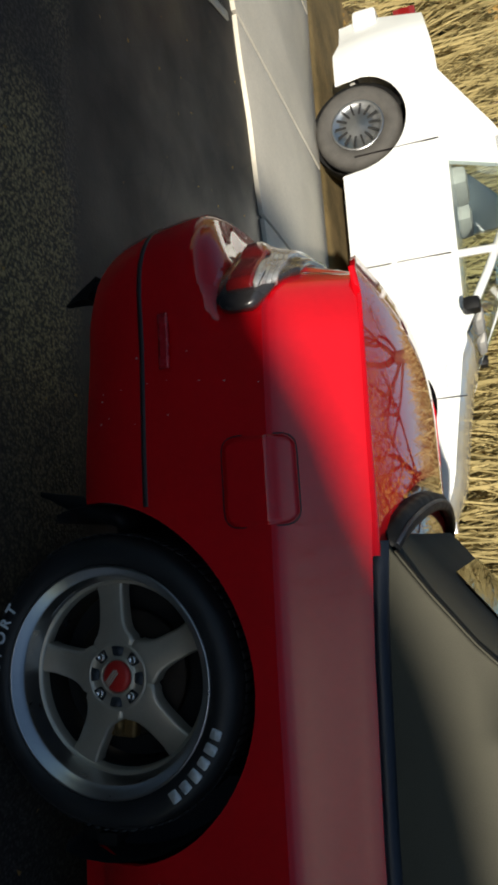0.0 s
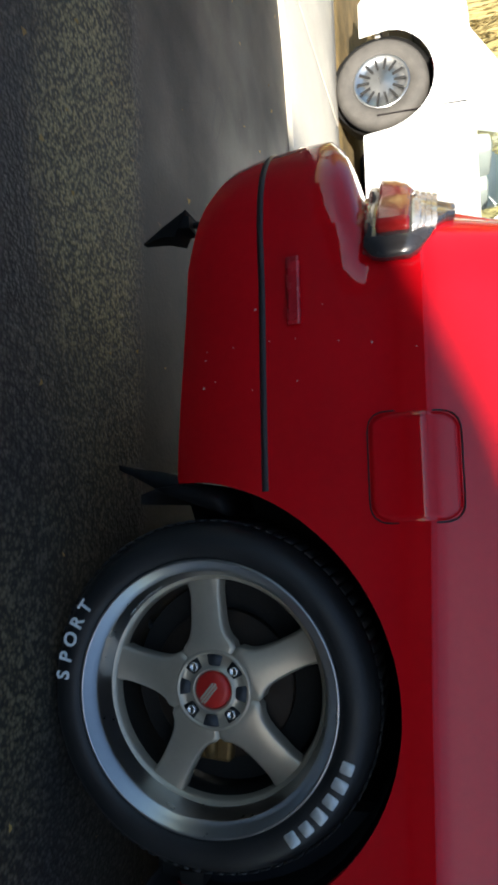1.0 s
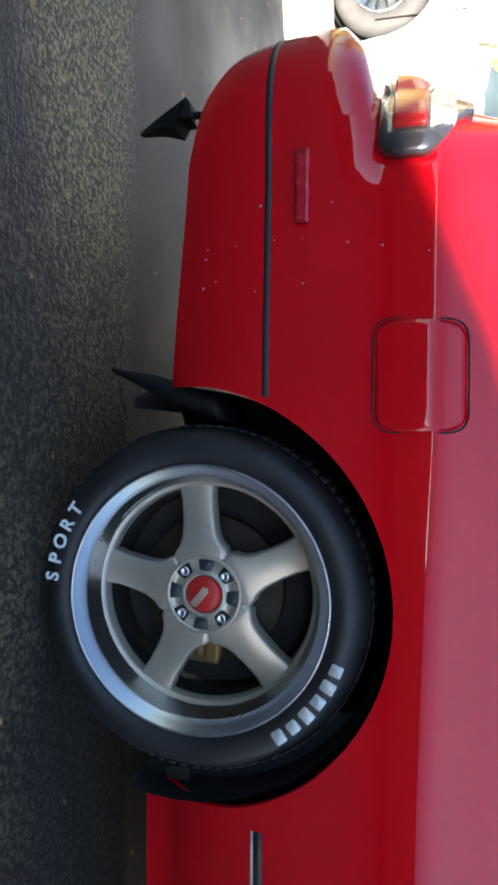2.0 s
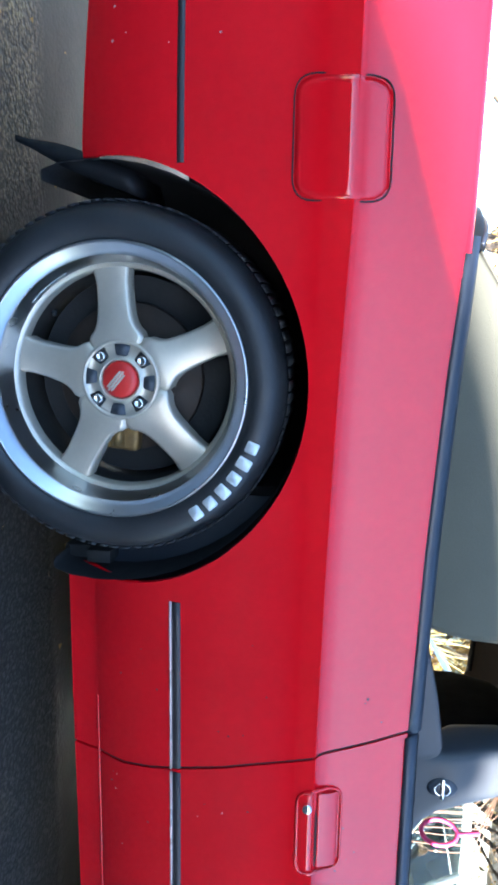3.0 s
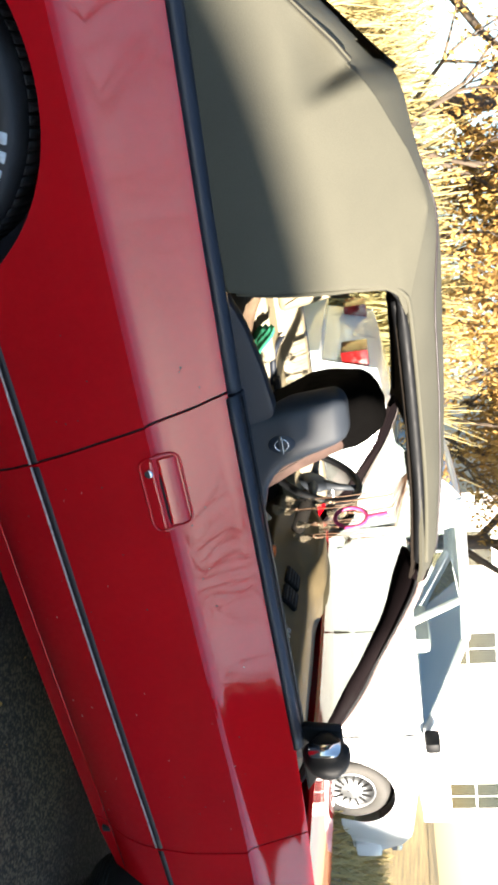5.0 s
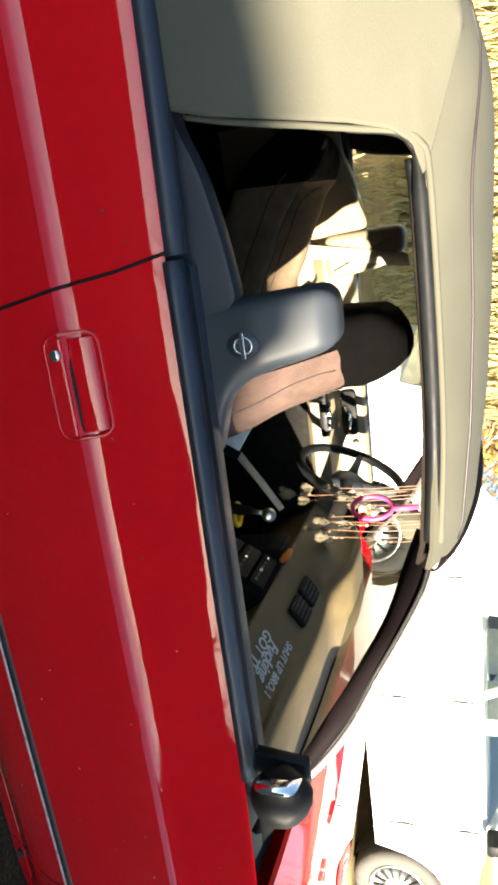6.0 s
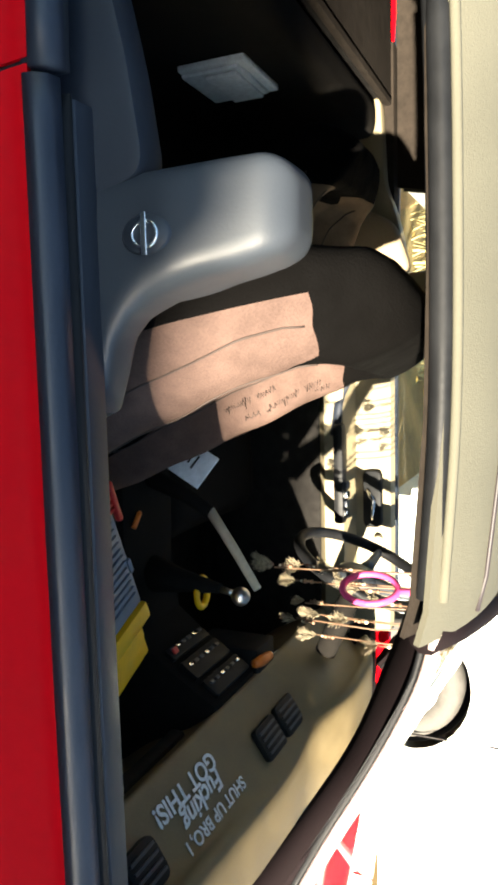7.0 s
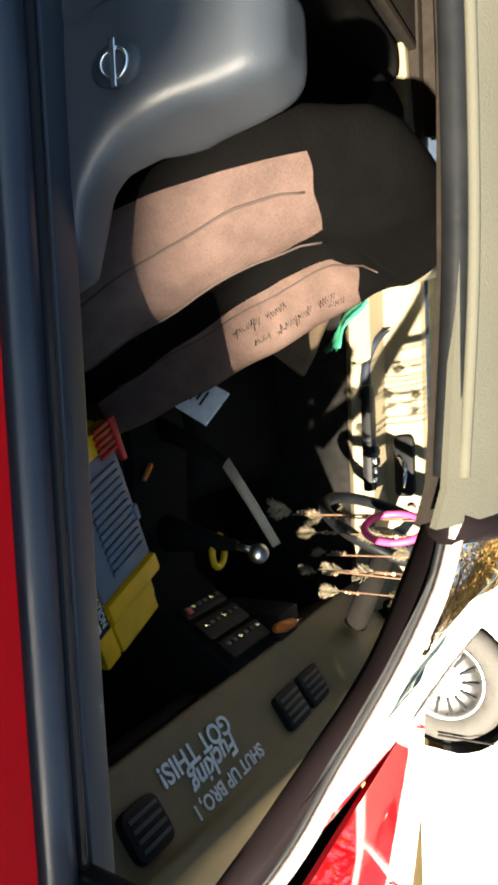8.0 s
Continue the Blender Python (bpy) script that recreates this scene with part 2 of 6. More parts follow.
def asphalt_material():
    m = bpy.data.materials.new("worn_damp_asphalt")
    m.use_nodes = True
    nt = m.node_tree
    L, b = nt.links.new, nt.nodes["Principled BSDF"]
    tc = nt.nodes.new("ShaderNodeTexCoord")

    def tex(kind, **kw):
        n = nt.nodes.new(kind)
        for k, v in kw.items():
            n.inputs[k].default_value = v
        L(tc.outputs["Object"], n.inputs["Vector"])
        return n

    def ramp(src, lo, hi, a=0.0, z=1.0):
        r = nt.nodes.new("ShaderNodeMapRange")
        L(src, r.inputs["Value"])
        for k, v in zip(("From Min", "From Max", "To Min", "To Max"), (lo, hi, a, z)):
            r.inputs[k].default_value = v
        return r.outputs[0]

    def mix(f, a, z):
        x = nt.nodes.new("ShaderNodeMix")
        x.data_type = "RGBA"
        L(f, x.inputs["Factor"])
        for k, v in (("A", a), ("B", z)):
            if isinstance(v, tuple):
                x.inputs[k].default_value = (*v, 1)
            else:
                L(v, x.inputs[k])
        return x.outputs["Result"]

    big, mid = tex("ShaderNodeTexNoise", Scale=0.9, Detail=5.0), tex("ShaderNodeTexNoise", Scale=5.0, Detail=6.0)
    grain, cell = tex("ShaderNodeTexNoise", Scale=70.0, Detail=6.0), tex("ShaderNodeTexVoronoi", Scale=105.0)
    crack = tex("ShaderNodeTexVoronoi", Scale=3.2)
    crack.feature = "DISTANCE_TO_EDGE"
    sp = nt.nodes.new("ShaderNodeSeparateXYZ")
    L(tc.outputs["Object"], sp.inputs[0])

    def op(kind, a, z, w=None):
        n = nt.nodes.new("ShaderNodeMath")
        n.operation = kind
        for k, v in enumerate((a, z, w)):
            if v is None:
                continue
            if isinstance(v, float):
                n.inputs[k].default_value = v
            else:
                L(v, n.inputs[k])
        return n.outputs[0]
    # loose gravel along the road's edge, smooth damp asphalt beyond it, a mossy sandy patch on the gravel
    wavy = op("MULTIPLY_ADD", mid.outputs["Fac"], 0.10, sp.outputs["Y"])
    gravel = ramp(wavy, 0.52, 0.44)
    ex, ey = op("MULTIPLY_ADD", sp.outputs["X"], 1.75, 1.95), op("MULTIPLY_ADD", sp.outputs["Y"], 3.6, -0.72)
    rad = op("MULTIPLY_ADD", mid.outputs["Fac"], 0.9, op("ADD", op("MULTIPLY", ex, ex), op("MULTIPLY", ey, ey)))
    moss = op("MULTIPLY", ramp(rad, 1.55, 0.75), gravel)
    thin = op("MULTIPLY", ramp(big.outputs["Fac"], 0.46, 0.60, 0.0, 0.35), gravel)
    pebble = op("MULTIPLY_ADD", cell.outputs["Distance"], -0.55, grain.outputs["Fac"])
    stone = mix(ramp(pebble, 0.18, 0.46), (0.013, 0.0120, 0.0105), (0.056, 0.051, 0.044))
    sandy = mix(ramp(pebble, 0.12, 0.42), (0.040, 0.032, 0.013), (0.36, 0.28, 0.125))
    smooth_top = mix(ramp(mid.outputs["Fac"], 0.38, 0.64), (0.017, 0.0135, 0.0095), (0.044, 0.036, 0.024))
    c = mix(gravel, smooth_top, stone)
    c = mix(op("MAXIMUM", moss, thin), c, sandy)
    c = mix(ramp(crack.outputs["Distance"], 0.0, 0.010, 0.5, 0.0), c, (0.008, 0.0075, 0.007))
    L(c, b.inputs["Base Color"])
    L(op("MAXIMUM", ramp(big.outputs["Fac"], 0.40, 0.60, 0.42, 0.70), op("MULTIPLY", gravel, 0.70)), b.inputs["Roughness"])
    socket(b, "Specular IOR Level", 0.5)
    bp = nt.nodes.new("ShaderNodeBump")
    bp.inputs["Distance"].default_value = 0.009
    L(ramp(gravel, 0.0, 1.0, 0.08, 0.40), bp.inputs["Strength"])
    L(pebble, bp.inputs["Height"]), L(bp.outputs[0], b.inputs["Normal"])
    return m


M_ASPHALT = asphalt_material()


# ---------------------------------------------------------------- mesh helpers
def part(name, bm, material, parent, label=""):
    me = bpy.data.meshes.new(name)
    bm.to_mesh(me)
    bm.free()
    for p in me.polygons:
        p.use_smooth = True
    me.materials.append(material)
    ob = new(name, me)
    if parent is not None:
        ob.parent = parent
        ob.matrix_parent_inverse = parent.matrix_world.inverted()
    if label:
        ob["label"] = label
    return ob


def sharp(ob, angle=35):
    """Shades smooth only where the angle between faces is below the given one."""
    bm = bmesh.new()
    bm.from_mesh(ob.data)
    for e in bm.edges:
        if len(e.link_faces) == 2 and e.calc_face_angle(0) > radians(angle):
            e.smooth = False
    bm.to_mesh(ob.data)
    bm.free()
    return ob


def thicken(bm, t):
    """Gives a sheet a back face and a rim, t metres behind its normals."""
    bm.normal_update()
    front = list(bm.faces)
    rim = [e for e in bm.edges if e.is_boundary]
    inner = {v: bm.verts.new(v.co - v.normal * t) for v in list(bm.verts)}
    for f in front:
        bm.faces.new([inner[v] for v in reversed(f.verts)])
    for e in rim:
        a, b = e.verts
        l = e.link_loops[0]
        if l.vert is not a:
            a, b = b, a
        bm.faces.new((b, a, inner[a], inner[b]))
    return bm


def thing(name, label, category, at=(0, 0, 0), group="", kind=""):
    ob = new(name)
    ob.empty_display_size = 0.1
    ob.location = at
    bpy.context.view_layer.update()
    return tagged(ob, label, category, group, kind)


def add_grid(bm, rows, closed=False, flip=False):
    """Quads between rows of points."""
    vs = [[bm.verts.new(p) for p in r] for r in rows]
    for a, b in zip(vs[:-1], vs[1:]):
        n = len(a)
        for i in range(n if closed else n - 1):
            q = (a[i], a[(i + 1) % n], b[(i + 1) % n], b[i])
            try:
                bm.faces.new(q[::-1] if flip else q)
            except ValueError:
                pass
    return vs


def clean(bm, dist=0.0004):
    bmesh.ops.remove_doubles(bm, verts=bm.verts, dist=dist)
    return bm


def box(bm, lo, hi, bevel=0.0, m=None, segs=2):
    r = bmesh.ops.create_cube(bm, size=1.0)
    c, s = [(a + b) / 2 for a, b in zip(lo, hi)], [abs(b - a) for a, b in zip(lo, hi)]
    bmesh.ops.scale(bm, vec=s, verts=r["verts"])
    bmesh.ops.translate(bm, vec=c, verts=r["verts"])
    vs = r["verts"]
    if bevel:
        es = list({e for v in vs for e in v.link_edges})
        g = bmesh.ops.bevel(bm, geom=es, offset=bevel, segments=segs, affect="EDGES", profile=0.6)
        vs = list({v for f in g["faces"] for v in f.verts} | {v for v in vs if v.is_valid})
    if m is not None:
        bmesh.ops.transform(bm, matrix=m, verts=[v for v in vs if v.is_valid])
    return bm


def boxed(name, lo, hi, material, parent, bevel=0.006, label="", m=None):
    return sharp(part(name, box(bmesh.new(), lo, hi, bevel, m), material, parent, label), 50)


def tube(bm, pts, r, n=10, cap=True):
    """A round bar through points; r is a radius or one for each point."""
    pts = [Vector(p) for p in pts]
    rs = r if isinstance(r, (list, tuple)) else [r] * len(pts)
    up, rows = Vector((0.31, 0.17, 0.93)), []
    for i, p in enumerate(pts):
        d = (pts[min(i + 1, len(pts) - 1)] - pts[max(i - 1, 0)]).normalized()
        a = d.cross(up)
        if a.length < 0.05:
            a = d.cross(Vector((1, 0, 0)))
        a.normalize()
        b = d.cross(a)
        rows.append([p + (a * math.cos(k * math.tau / n) + b * math.sin(k * math.tau / n)) * rs[i] for k in range(n)])
    vs = add_grid(bm, rows, closed=True)
    if cap:
        bm.faces.new(vs[0][::-1]), bm.faces.new(vs[-1])
    bmesh.ops.recalc_face_normals(bm, faces=bm.faces)
    return bm


def ribbon(bm, pts, prof, frame_fn):
    """Sweeps a closed profile (a, b) along points; frame_fn(i) gives the two axes."""
    rows = []
    for i, p in enumerate(pts):
        a, b = frame_fn(i)
        rows.append([Vector(p) + a * u + b * v for u, v in prof])
    vs = add_grid(bm, rows, closed=True)
    bm.faces.new(vs[0][::-1]), bm.faces.new(vs[-1])
    bmesh.ops.recalc_face_normals(bm, faces=bm.faces)
    return bm


def lathe_y(bm, prof, n=64, centre=(0, 0, 0)):
    """Turns (r, y) pairs round an axis along y."""
    rows = []
    for r, y in prof:
        rows.append([(centre[0] + r * math.sin(k * math.tau / n), centre[1] + y, centre[2] + r * math.cos(k * math.tau / n)) for k in range(n)])
    add_grid(bm, rows, closed=True)
    clean(bm, 1e-5)
    bmesh.ops.recalc_face_normals(bm, faces=bm.faces)
    return bm


def extrude_poly(bm, outline, axis, a, b, bevel=0.0, segs=2):
    """A closed outline of 2D points, made solid between a and b along the axis ('x', 'y' or 'z')."""
    def p3(p, w):
        return {"x": (w, p[0], p[1]), "y": (p[0], w, p[1]), "z": (p[0], p[1], w)}[axis]
    lo, hi = [bm.verts.new(p3(p, a)) for p in outline], [bm.verts.new(p3(p, b)) for p in outline]
    n = len(outline)
    fs = [bm.faces.new(lo[::-1]), bm.faces.new(hi)]
    for i in range(n):
        fs.append(bm.faces.new((lo[i], lo[(i + 1) % n], hi[(i + 1) % n], hi[i])))
    bmesh.ops.recalc_face_normals(bm, faces=fs)
    if bevel:
        es = [e for f in fs[:2] for e in f.edges]
        bmesh.ops.bevel(bm, geom=es, offset=bevel, segments=segs, affect="EDGES", profile=0.6)
    return bm


def rounded(pts, r, n=5):
    """Rounds the corners of a closed 2D outline."""
    out, k = [], len(pts)
    for i in range(k):
        p, a, b = Vector(pts[i]), Vector(pts[i - 1]), Vector(pts[(i + 1) % k])
        ra = min(r, (a - p).length * 0.45, (b - p).length * 0.45)
        s, e = p + (a - p).normalized() * ra, p + (b - p).normalized() * ra
        for j in range(n + 1):
            t = j / n
            out.append(tuple((1 - t) ** 2 * s + 2 * t * (1 - t) * p + t * t * e))
    return out


def interp(x, xs, ys):
    return float(np.interp(x, xs, ys))


def smooth(x, a, b):
    t = min(1, max(0, (x - a) / (b - a)))
    return t * t * (3 - 2 * t)


def curve(pts, n=6):
    """Points of a smooth line through the given ones."""
    p = [Vector(q) for q in pts]
    p = [2 * p[0] - p[1]] + p + [2 * p[-1] - p[-2]]
    out = []
    for i in range(1, len(p) - 2):
        for k in range(n):
            t = k / n
            out.append(0.5 * (2 * p[i] + (p[i + 1] - p[i - 1]) * t + (2 * p[i - 1] - 5 * p[i] + 4 * p[i + 1] - p[i + 2]) * t * t + (3 * p[i] - p[i - 1] - 3 * p[i + 1] + p[i + 2]) * t ** 3))
    return out + [p[-2]]


def letters(name, text, size, depth, material, parent, m):
    """Raised writing as a mesh."""
    cu = bpy.data.curves.new(name, "FONT")
    cu.body, cu.size, cu.extrude, cu.align_x = text, size, depth, "CENTER"
    cu.offset = size * 0.022
    tmp = bpy.data.objects.new(name, cu)
    scene.collection.objects.link(tmp)
    dg = bpy.context.evaluated_depsgraph_get()
    me = bpy.data.meshes.new_from_object(tmp.evaluated_get(dg))
    bpy.data.objects.remove(tmp)
    me.transform(m)
    me.materials.clear()
    me.materials.append(material)
    ob = new(name, me)
    if parent is not None:
        ob.parent = parent
        ob.matrix_parent_inverse = parent.matrix_world.inverted()
    return ob


# ---------------------------------------------------------------- ground
def ground_sheet():
    bm = bmesh.new()
    xs = [-1500, -300, -60, -12, -6] + [-5 + 0.5 * i for i in range(29)] + [12, 30, 80, 300, 1500]
    ys = [-1500, -300, -60, -12] + [-5 + 0.5 * i for i in range(21)] + [12, 30, 80, 300, 1500]
    rows = [[(x, y, 0.008 * noise.noise(Vector((x * 0.9, y * 0.9, 0))) * (abs(x) < 12 and abs(y) < 8) - 0.004) for x in xs] for y in ys]
    add_grid(bm, rows)
    ob = part("ground", bm, M_ASPHALT, None)
    return tagged(ob, "dark worn damp asphalt with sandy patches and cracks", "ground", kind="structure")


ground_sheet()


def pavement():
    """Sunlit concrete apron behind the cars: slabs with open joints."""
    root = thing("pavement", "pale sunlit concrete apron in broad slabs behind the parked cars", "pavement", kind="structure")
    edge = [(-14.0, 1.0), (-4.2, 1.72), (-3.2, 2.12), (-2.7, 2.24), (-2.0, 2.38), (0.8, 2.50)]
    xs = [e[0] for e in edge]
    ys = [e[1] for e in edge]
    cuts = [-14, -11, -8.4, -6.0, -4.6, -3.2, -2.1, -1.0, 0.8]
    for a, b in zip(cuts[:-1], cuts[1:]):
        bm = bmesh.new()
        k = 8
        lo = [(a + 0.012 + (b - a - 0.024) * i / k) for i in range(k + 1)]
        outline = [(x, interp(x, xs, ys) + 0.012 * math.sin(9 * x)) for x in lo] + [(x, 4.05 if x > -4.2 else 4.05 + 0.10 * (-4.2 - x)) for x in lo[::-1]]
        extrude_poly(bm, outline, "z", -0.02, 0.022, 0.006)
        sharp(part("slab", bm, M_CONCRETE, root), 40)
    return root


pavement()


def edge_line():
    bm = bmesh.new()
    pts = [(-2.80, 1.12), (-2.92, 1.42), (-3.02, 1.75), (-3.10, 2.02)]
    ribbon(bm, [(x, y, 0.006) for x, y in pts], [(-0.022, -0.008), (0.022, -0.008), (0.022, 0.003), (-0.022, 0.003)], lambda i: (Vector((0.95, 0.3, 0)), Vector((0, 0, 1))))
    return tagged(part("edge_line", bm, M_CONCRETE, None), "worn pale line at the edge of the asphalt", "road marking", kind="structure")


edge_line()


def verge():
    """A low leaf-strewn bank on which the far cars stand."""
    bm = bmesh.new()
    rows = []
    for j in range(40):
        y = 2.75 + 0.12 * j if j < 20 else 5.03 + (j - 19) * (j - 18) * 0.5
        row = []
        for i in range(60):
            x = -20 + 1.0 * i
            h = 0.205 * smooth(y, 2.75, 3.0) * smooth(x, 0.9, 1.4) + 0.02 * smooth(y, 4.0, 4.3)
            h += smooth(y, 6.2, 14) * (0.9 + 0.3 * noise.noise(Vector((x * 0.2, y * 0.2, 3))))
            h += 0.012 * noise.noise(Vector((x * 1.7, y * 1.7, 0)))
            if h < 0.012:
                h = -0.03
            row.append((x, y, h))
        rows.append(row)
    add_grid(bm, rows)
    bmesh.ops.recalc_face_normals(bm, faces=bm.faces)
    return tagged(part("verge", bm, M_VERGE, None), "low bank covered with dry brown leaves and straw", "verge", kind="structure")


verge()

# ---------------------------------------------------------------- the red convertible
YC = 0.845                                   # middle of the car
CAR = thing("convertible_car", "red two-door convertible with olive-grey soft top, passenger window down", "car")

PROF_Z = [0.16, 0.20, 0.225, 0.235, 0.245, 0.30, 0.36, 0.41, 0.50, 0.60, 0.655, 0.674, 0.678, 0.684, 0.70, 0.74, 0.78, 0.815, 0.835, 0.84]
PROF_D = [0.120, 0.104, 0.092, 0.084, 0.074, 0.038, 0.014, 0.002, -0.010, -0.010, -0.0098, -0.0080, 0.0005, 0.0050, 0.0115, 0.0245, 0.0375, 0.0485, 0.054, 0.056]


def side_y(x):
    y = -0.030 * math.exp(-((x + 0.32) / 0.42) ** 2) - 0.022 * math.exp(-((x - 2.47) / 0.34) ** 2)
    return y + 0.055 * max(0, (x - 1.1) / 1.8) ** 2


def plan(u):
    """Point and inward normal of the body's outline; past the ends u runs on as an angle round the corners."""
    if -0.70 <= u <= 2.85:
        s = (side_y(u + 0.01) - side_y(u - 0.01)) / 0.02
        n = Vector((-s, 1)).normalized()
        return u, side_y(u), n

    def pt(a, rear):
        e = 2 / (3.3 if rear else 2.7)
        s, c = max(0, math.sin(a)) ** e, max(0, math.cos(a)) ** e
        if rear:
            return Vector((-0.70 - 0.40 * s, side_y(-0.70) + (YC - side_y(-0.70)) * (1 - c)))
        return Vector((2.85 + 0.58 * s, side_y(2.85) + (YC - side_y(2.85)) * (1 - c)))
    rear = u < -0.70
    a = min(math.pi / 2, (-0.70 - u) if rear else (u - 2.85))
    d = pt(min(math.pi / 2, a + 0.02), rear) - pt(max(0, a - 0.02), rear)
    n = Vector((-d.y, d.x)) if not rear else Vector((d.y, -d.x))
    p = pt(a, rear)
    n = n.normalized() if n.length > 1e-6 else Vector((1 if rear else -1, 0))
    return p.x, p.y, n


def top_z(u):
    x = plan(u)[0]
    return interp(x, [-1.05, -0.95, -0.75, -0.30, -0.02, 0.30, 0.64, 1.6, 1.9, 2.3, 2.8, 3.2, 3.45], [0.80, 0.865, 0.893, 0.885, 0.864, 0.848, 0.838, 0.835, 0.825, 0.80, 0.735, 0.66, 0.60])


def body_point(u, zc, out=0.0):
    """Skin of the body at station u and level zc of the door's section."""
    x, y, n = plan(u)
    z = zc if zc <= 0.41 else 0.41 + (zc - 0.41) * (top_z(u) - 0.41) / 0.43
    d = interp(zc, PROF_Z, PROF_D)
    if u < -0.70:                              # rear end: bumper stands proud of the lamps
        w = smooth(-x, 0.71, 0.94)
        d += 0.115 * w * smooth(zc, 0.565, 0.60) - 0.01 * w
    if u > 2.85:
        d += 0.02 * smooth(zc, 0.6, 0.84)
    d -= out
    return Vector((x + n.x * d, y + n.y * d, z))


def canon(u, z):
    return z if z <= 0.41 else 0.41 + (z - 0.41) * 0.43 / (top_z(u) - 0.41)


def mirror_y(p):
    return Vector((p[0], 2 * YC - p[1], p[2]))


def arch_z(x):
    """Lower edge of the skin."""
    if x < -0.376:
        return interp(x, [-1.10, -1.03, -0.99, -0.90, -0.78, -0.55, -0.40], [0.42, 0.395, 0.352, 0.303, 0.270, 0.250, 0.238])
    if abs(x) <= 0.376:
        return 0.265 + math.sqrt(max(0, 0.376 ** 2 - x * x))
    if abs(x - 2.49) <= 0.355:
        return 0.285 + math.sqrt(max(0, 0.355 ** 2 - (x - 2.49) ** 2))
    if x > 2.845:
        return 0.22
    return interp(x, [0.376, 0.6, 2.0, 2.14], [0.165, 0.165, 0.18, 0.20])


LEVELS = sorted(set(PROF_Z + [0.18, 0.215, 0.27, 0.33, 0.385, 0.455, 0.55, 0.575, 0.59, 0.63, 0.72, 0.76, 0.80]))


def gap_x(z):
    """The door's rear edge, which leans back towards the top."""
    return interp(z, [0.20, 0.305, 0.407, 0.528, 0.681, 0.77, 0.845], [0.765, 0.748, 0.725, 0.698, 0.666, 0.652, 0.634])


def skin(name, us, parent, material, left=False, zc_lo=0.0, zc_hi=0.84, lo_fn=arch_z, edge=None, label="", out=0.0, thick=0.012):
    """A panel of the body between stations; edge(u, z) may lean its columns."""
    bm = bmesh.new()
    rows = []
    for u in us:
        x = plan(u)[0]
        zlo = max(lo_fn(x) if lo_fn else 0, zc_lo)
        row = []
        for zc in LEVELS:
            c = min(max(zc, canon(u, zlo)), zc_hi)
            uu = edge(u, c) if edge else u
            row.append(body_point(uu, c, out))
        if left:
            row = [mirror_y(p) for p in row]
        rows.append(row)
    add_grid(bm, rows, flip=not left)
    clean(bm)
    thicken(bm, thick)
    return sharp(part(name, bm, material, parent, label), 50)


def span(a, b, n):
    return [a + (b - a) * i / n for i in range(n + 1)]


def arch_span(c, r, n=36):
    return [c - r * math.cos(math.pi * i / n) for i in range(n + 1)]


def quarter_edge(u, z):
    return u if u < 0.381 else 0.381 + (u - 0.381) * (gap_x(z) - 0.003 - 0.381) / (0.70 - 0.381)


def door_edge(u, z):
    lo, hi = gap_x(z) + 0.003, 1.930
    return lo + (u - 0.70) * (hi - lo) / (1.93 - 0.70)


U_SEAM = -0.70 - 0.118
REAR_US = [-0.70 - (math.pi / 2) * i / 22 for i in range(22, 0, -1)]
FRONT_US = [2.85 + (math.pi / 2) * i / 20 for i in range(1, 21)]
us_quarter = [U_SEAM] + [u for u in REAR_US if u > U_SEAM + 0.01] + span(-0.70, -0.381, 12)[:-1] + arch_span(0, 0.3765, 44) + span(0.381, 0.70, 10)
for left in (False, True):
    skin("quarter_panel", us_quarter, CAR, M_RED, left, edge=quarter_edge, label="" if left else "red rear quarter panel with a flared wheel arch")
    skin("front_fender", span(1.936, 2.13, 6) + arch_span(2.49, 0.3555, 36) + span(2.85, 2.85, 1)[:1] + FRONT_US[:5], CAR, M_RED, left)
DOOR = skin("door", span(0.70, 1.93, 30), CAR, M_RED, edge=door_edge, label="closed red passenger door with flush handle")
DOOR_L = skin("door", span(0.70, 1.93, 20), CAR, M_RED, left=True, edge=door_edge)
us_bumper = [u for u in REAR_US if u < U_SEAM - 0.01] + [U_SEAM]
BUMPER = skin("rear_bumper", us_bumper, CAR, M_RED, zc_hi=0.60, label="red rear bumper cover")
skin("rear_bumper", us_bumper, CAR, M_RED, left=True, zc_hi=0.60)
TAIL = skin("tail_panel", us_bumper, CAR, M_RED, zc_lo=0.60, lo_fn=None)
skin("tail_panel", us_bumper, CAR, M_RED, left=True, zc_lo=0.60, lo_fn=None)
skin("front_bumper", FRONT_US[4:], CAR, M_RED)
skin("front_bumper", FRONT_US[4:], CAR, M_RED, left=True)


def across(name, stations, edge_fn, crown, parent, material, n=20, power=2.4, label="", thick=0.012, hole=None):
    """A sheet from the right edge to the left one, crowned between; edge_fn(x) gives the right edge."""
    bm = bmesh.new()
    rows = []
    for x in stations:
        e, c = edge_fn(x), crown(x)
        row = []
        for i in range(n + 1):
            q = 2 * (0.5 - 0.5 * math.cos(math.pi * i / n)) - 1
            row.append((e[0], YC + q * (YC - e[1]), e[2] + (c - e[2]) * (1 - abs(q) ** power)))
        rows.append(row)
    vs = add_grid(bm, rows)
    bmesh.ops.recalc_face_normals(bm, faces=bm.faces)
    if sum(f.normal.z for f in bm.faces) < 0:
        bmesh.ops.reverse_faces(bm, faces=bm.faces)
    if hole:
        bmesh.ops.delete(bm, geom=[f for f in bm.faces if hole(f.calc_center_median())], context="FACES_ONLY")
    thicken(bm, thick)
    return sharp(part(name, bm, material, parent, label), 50)


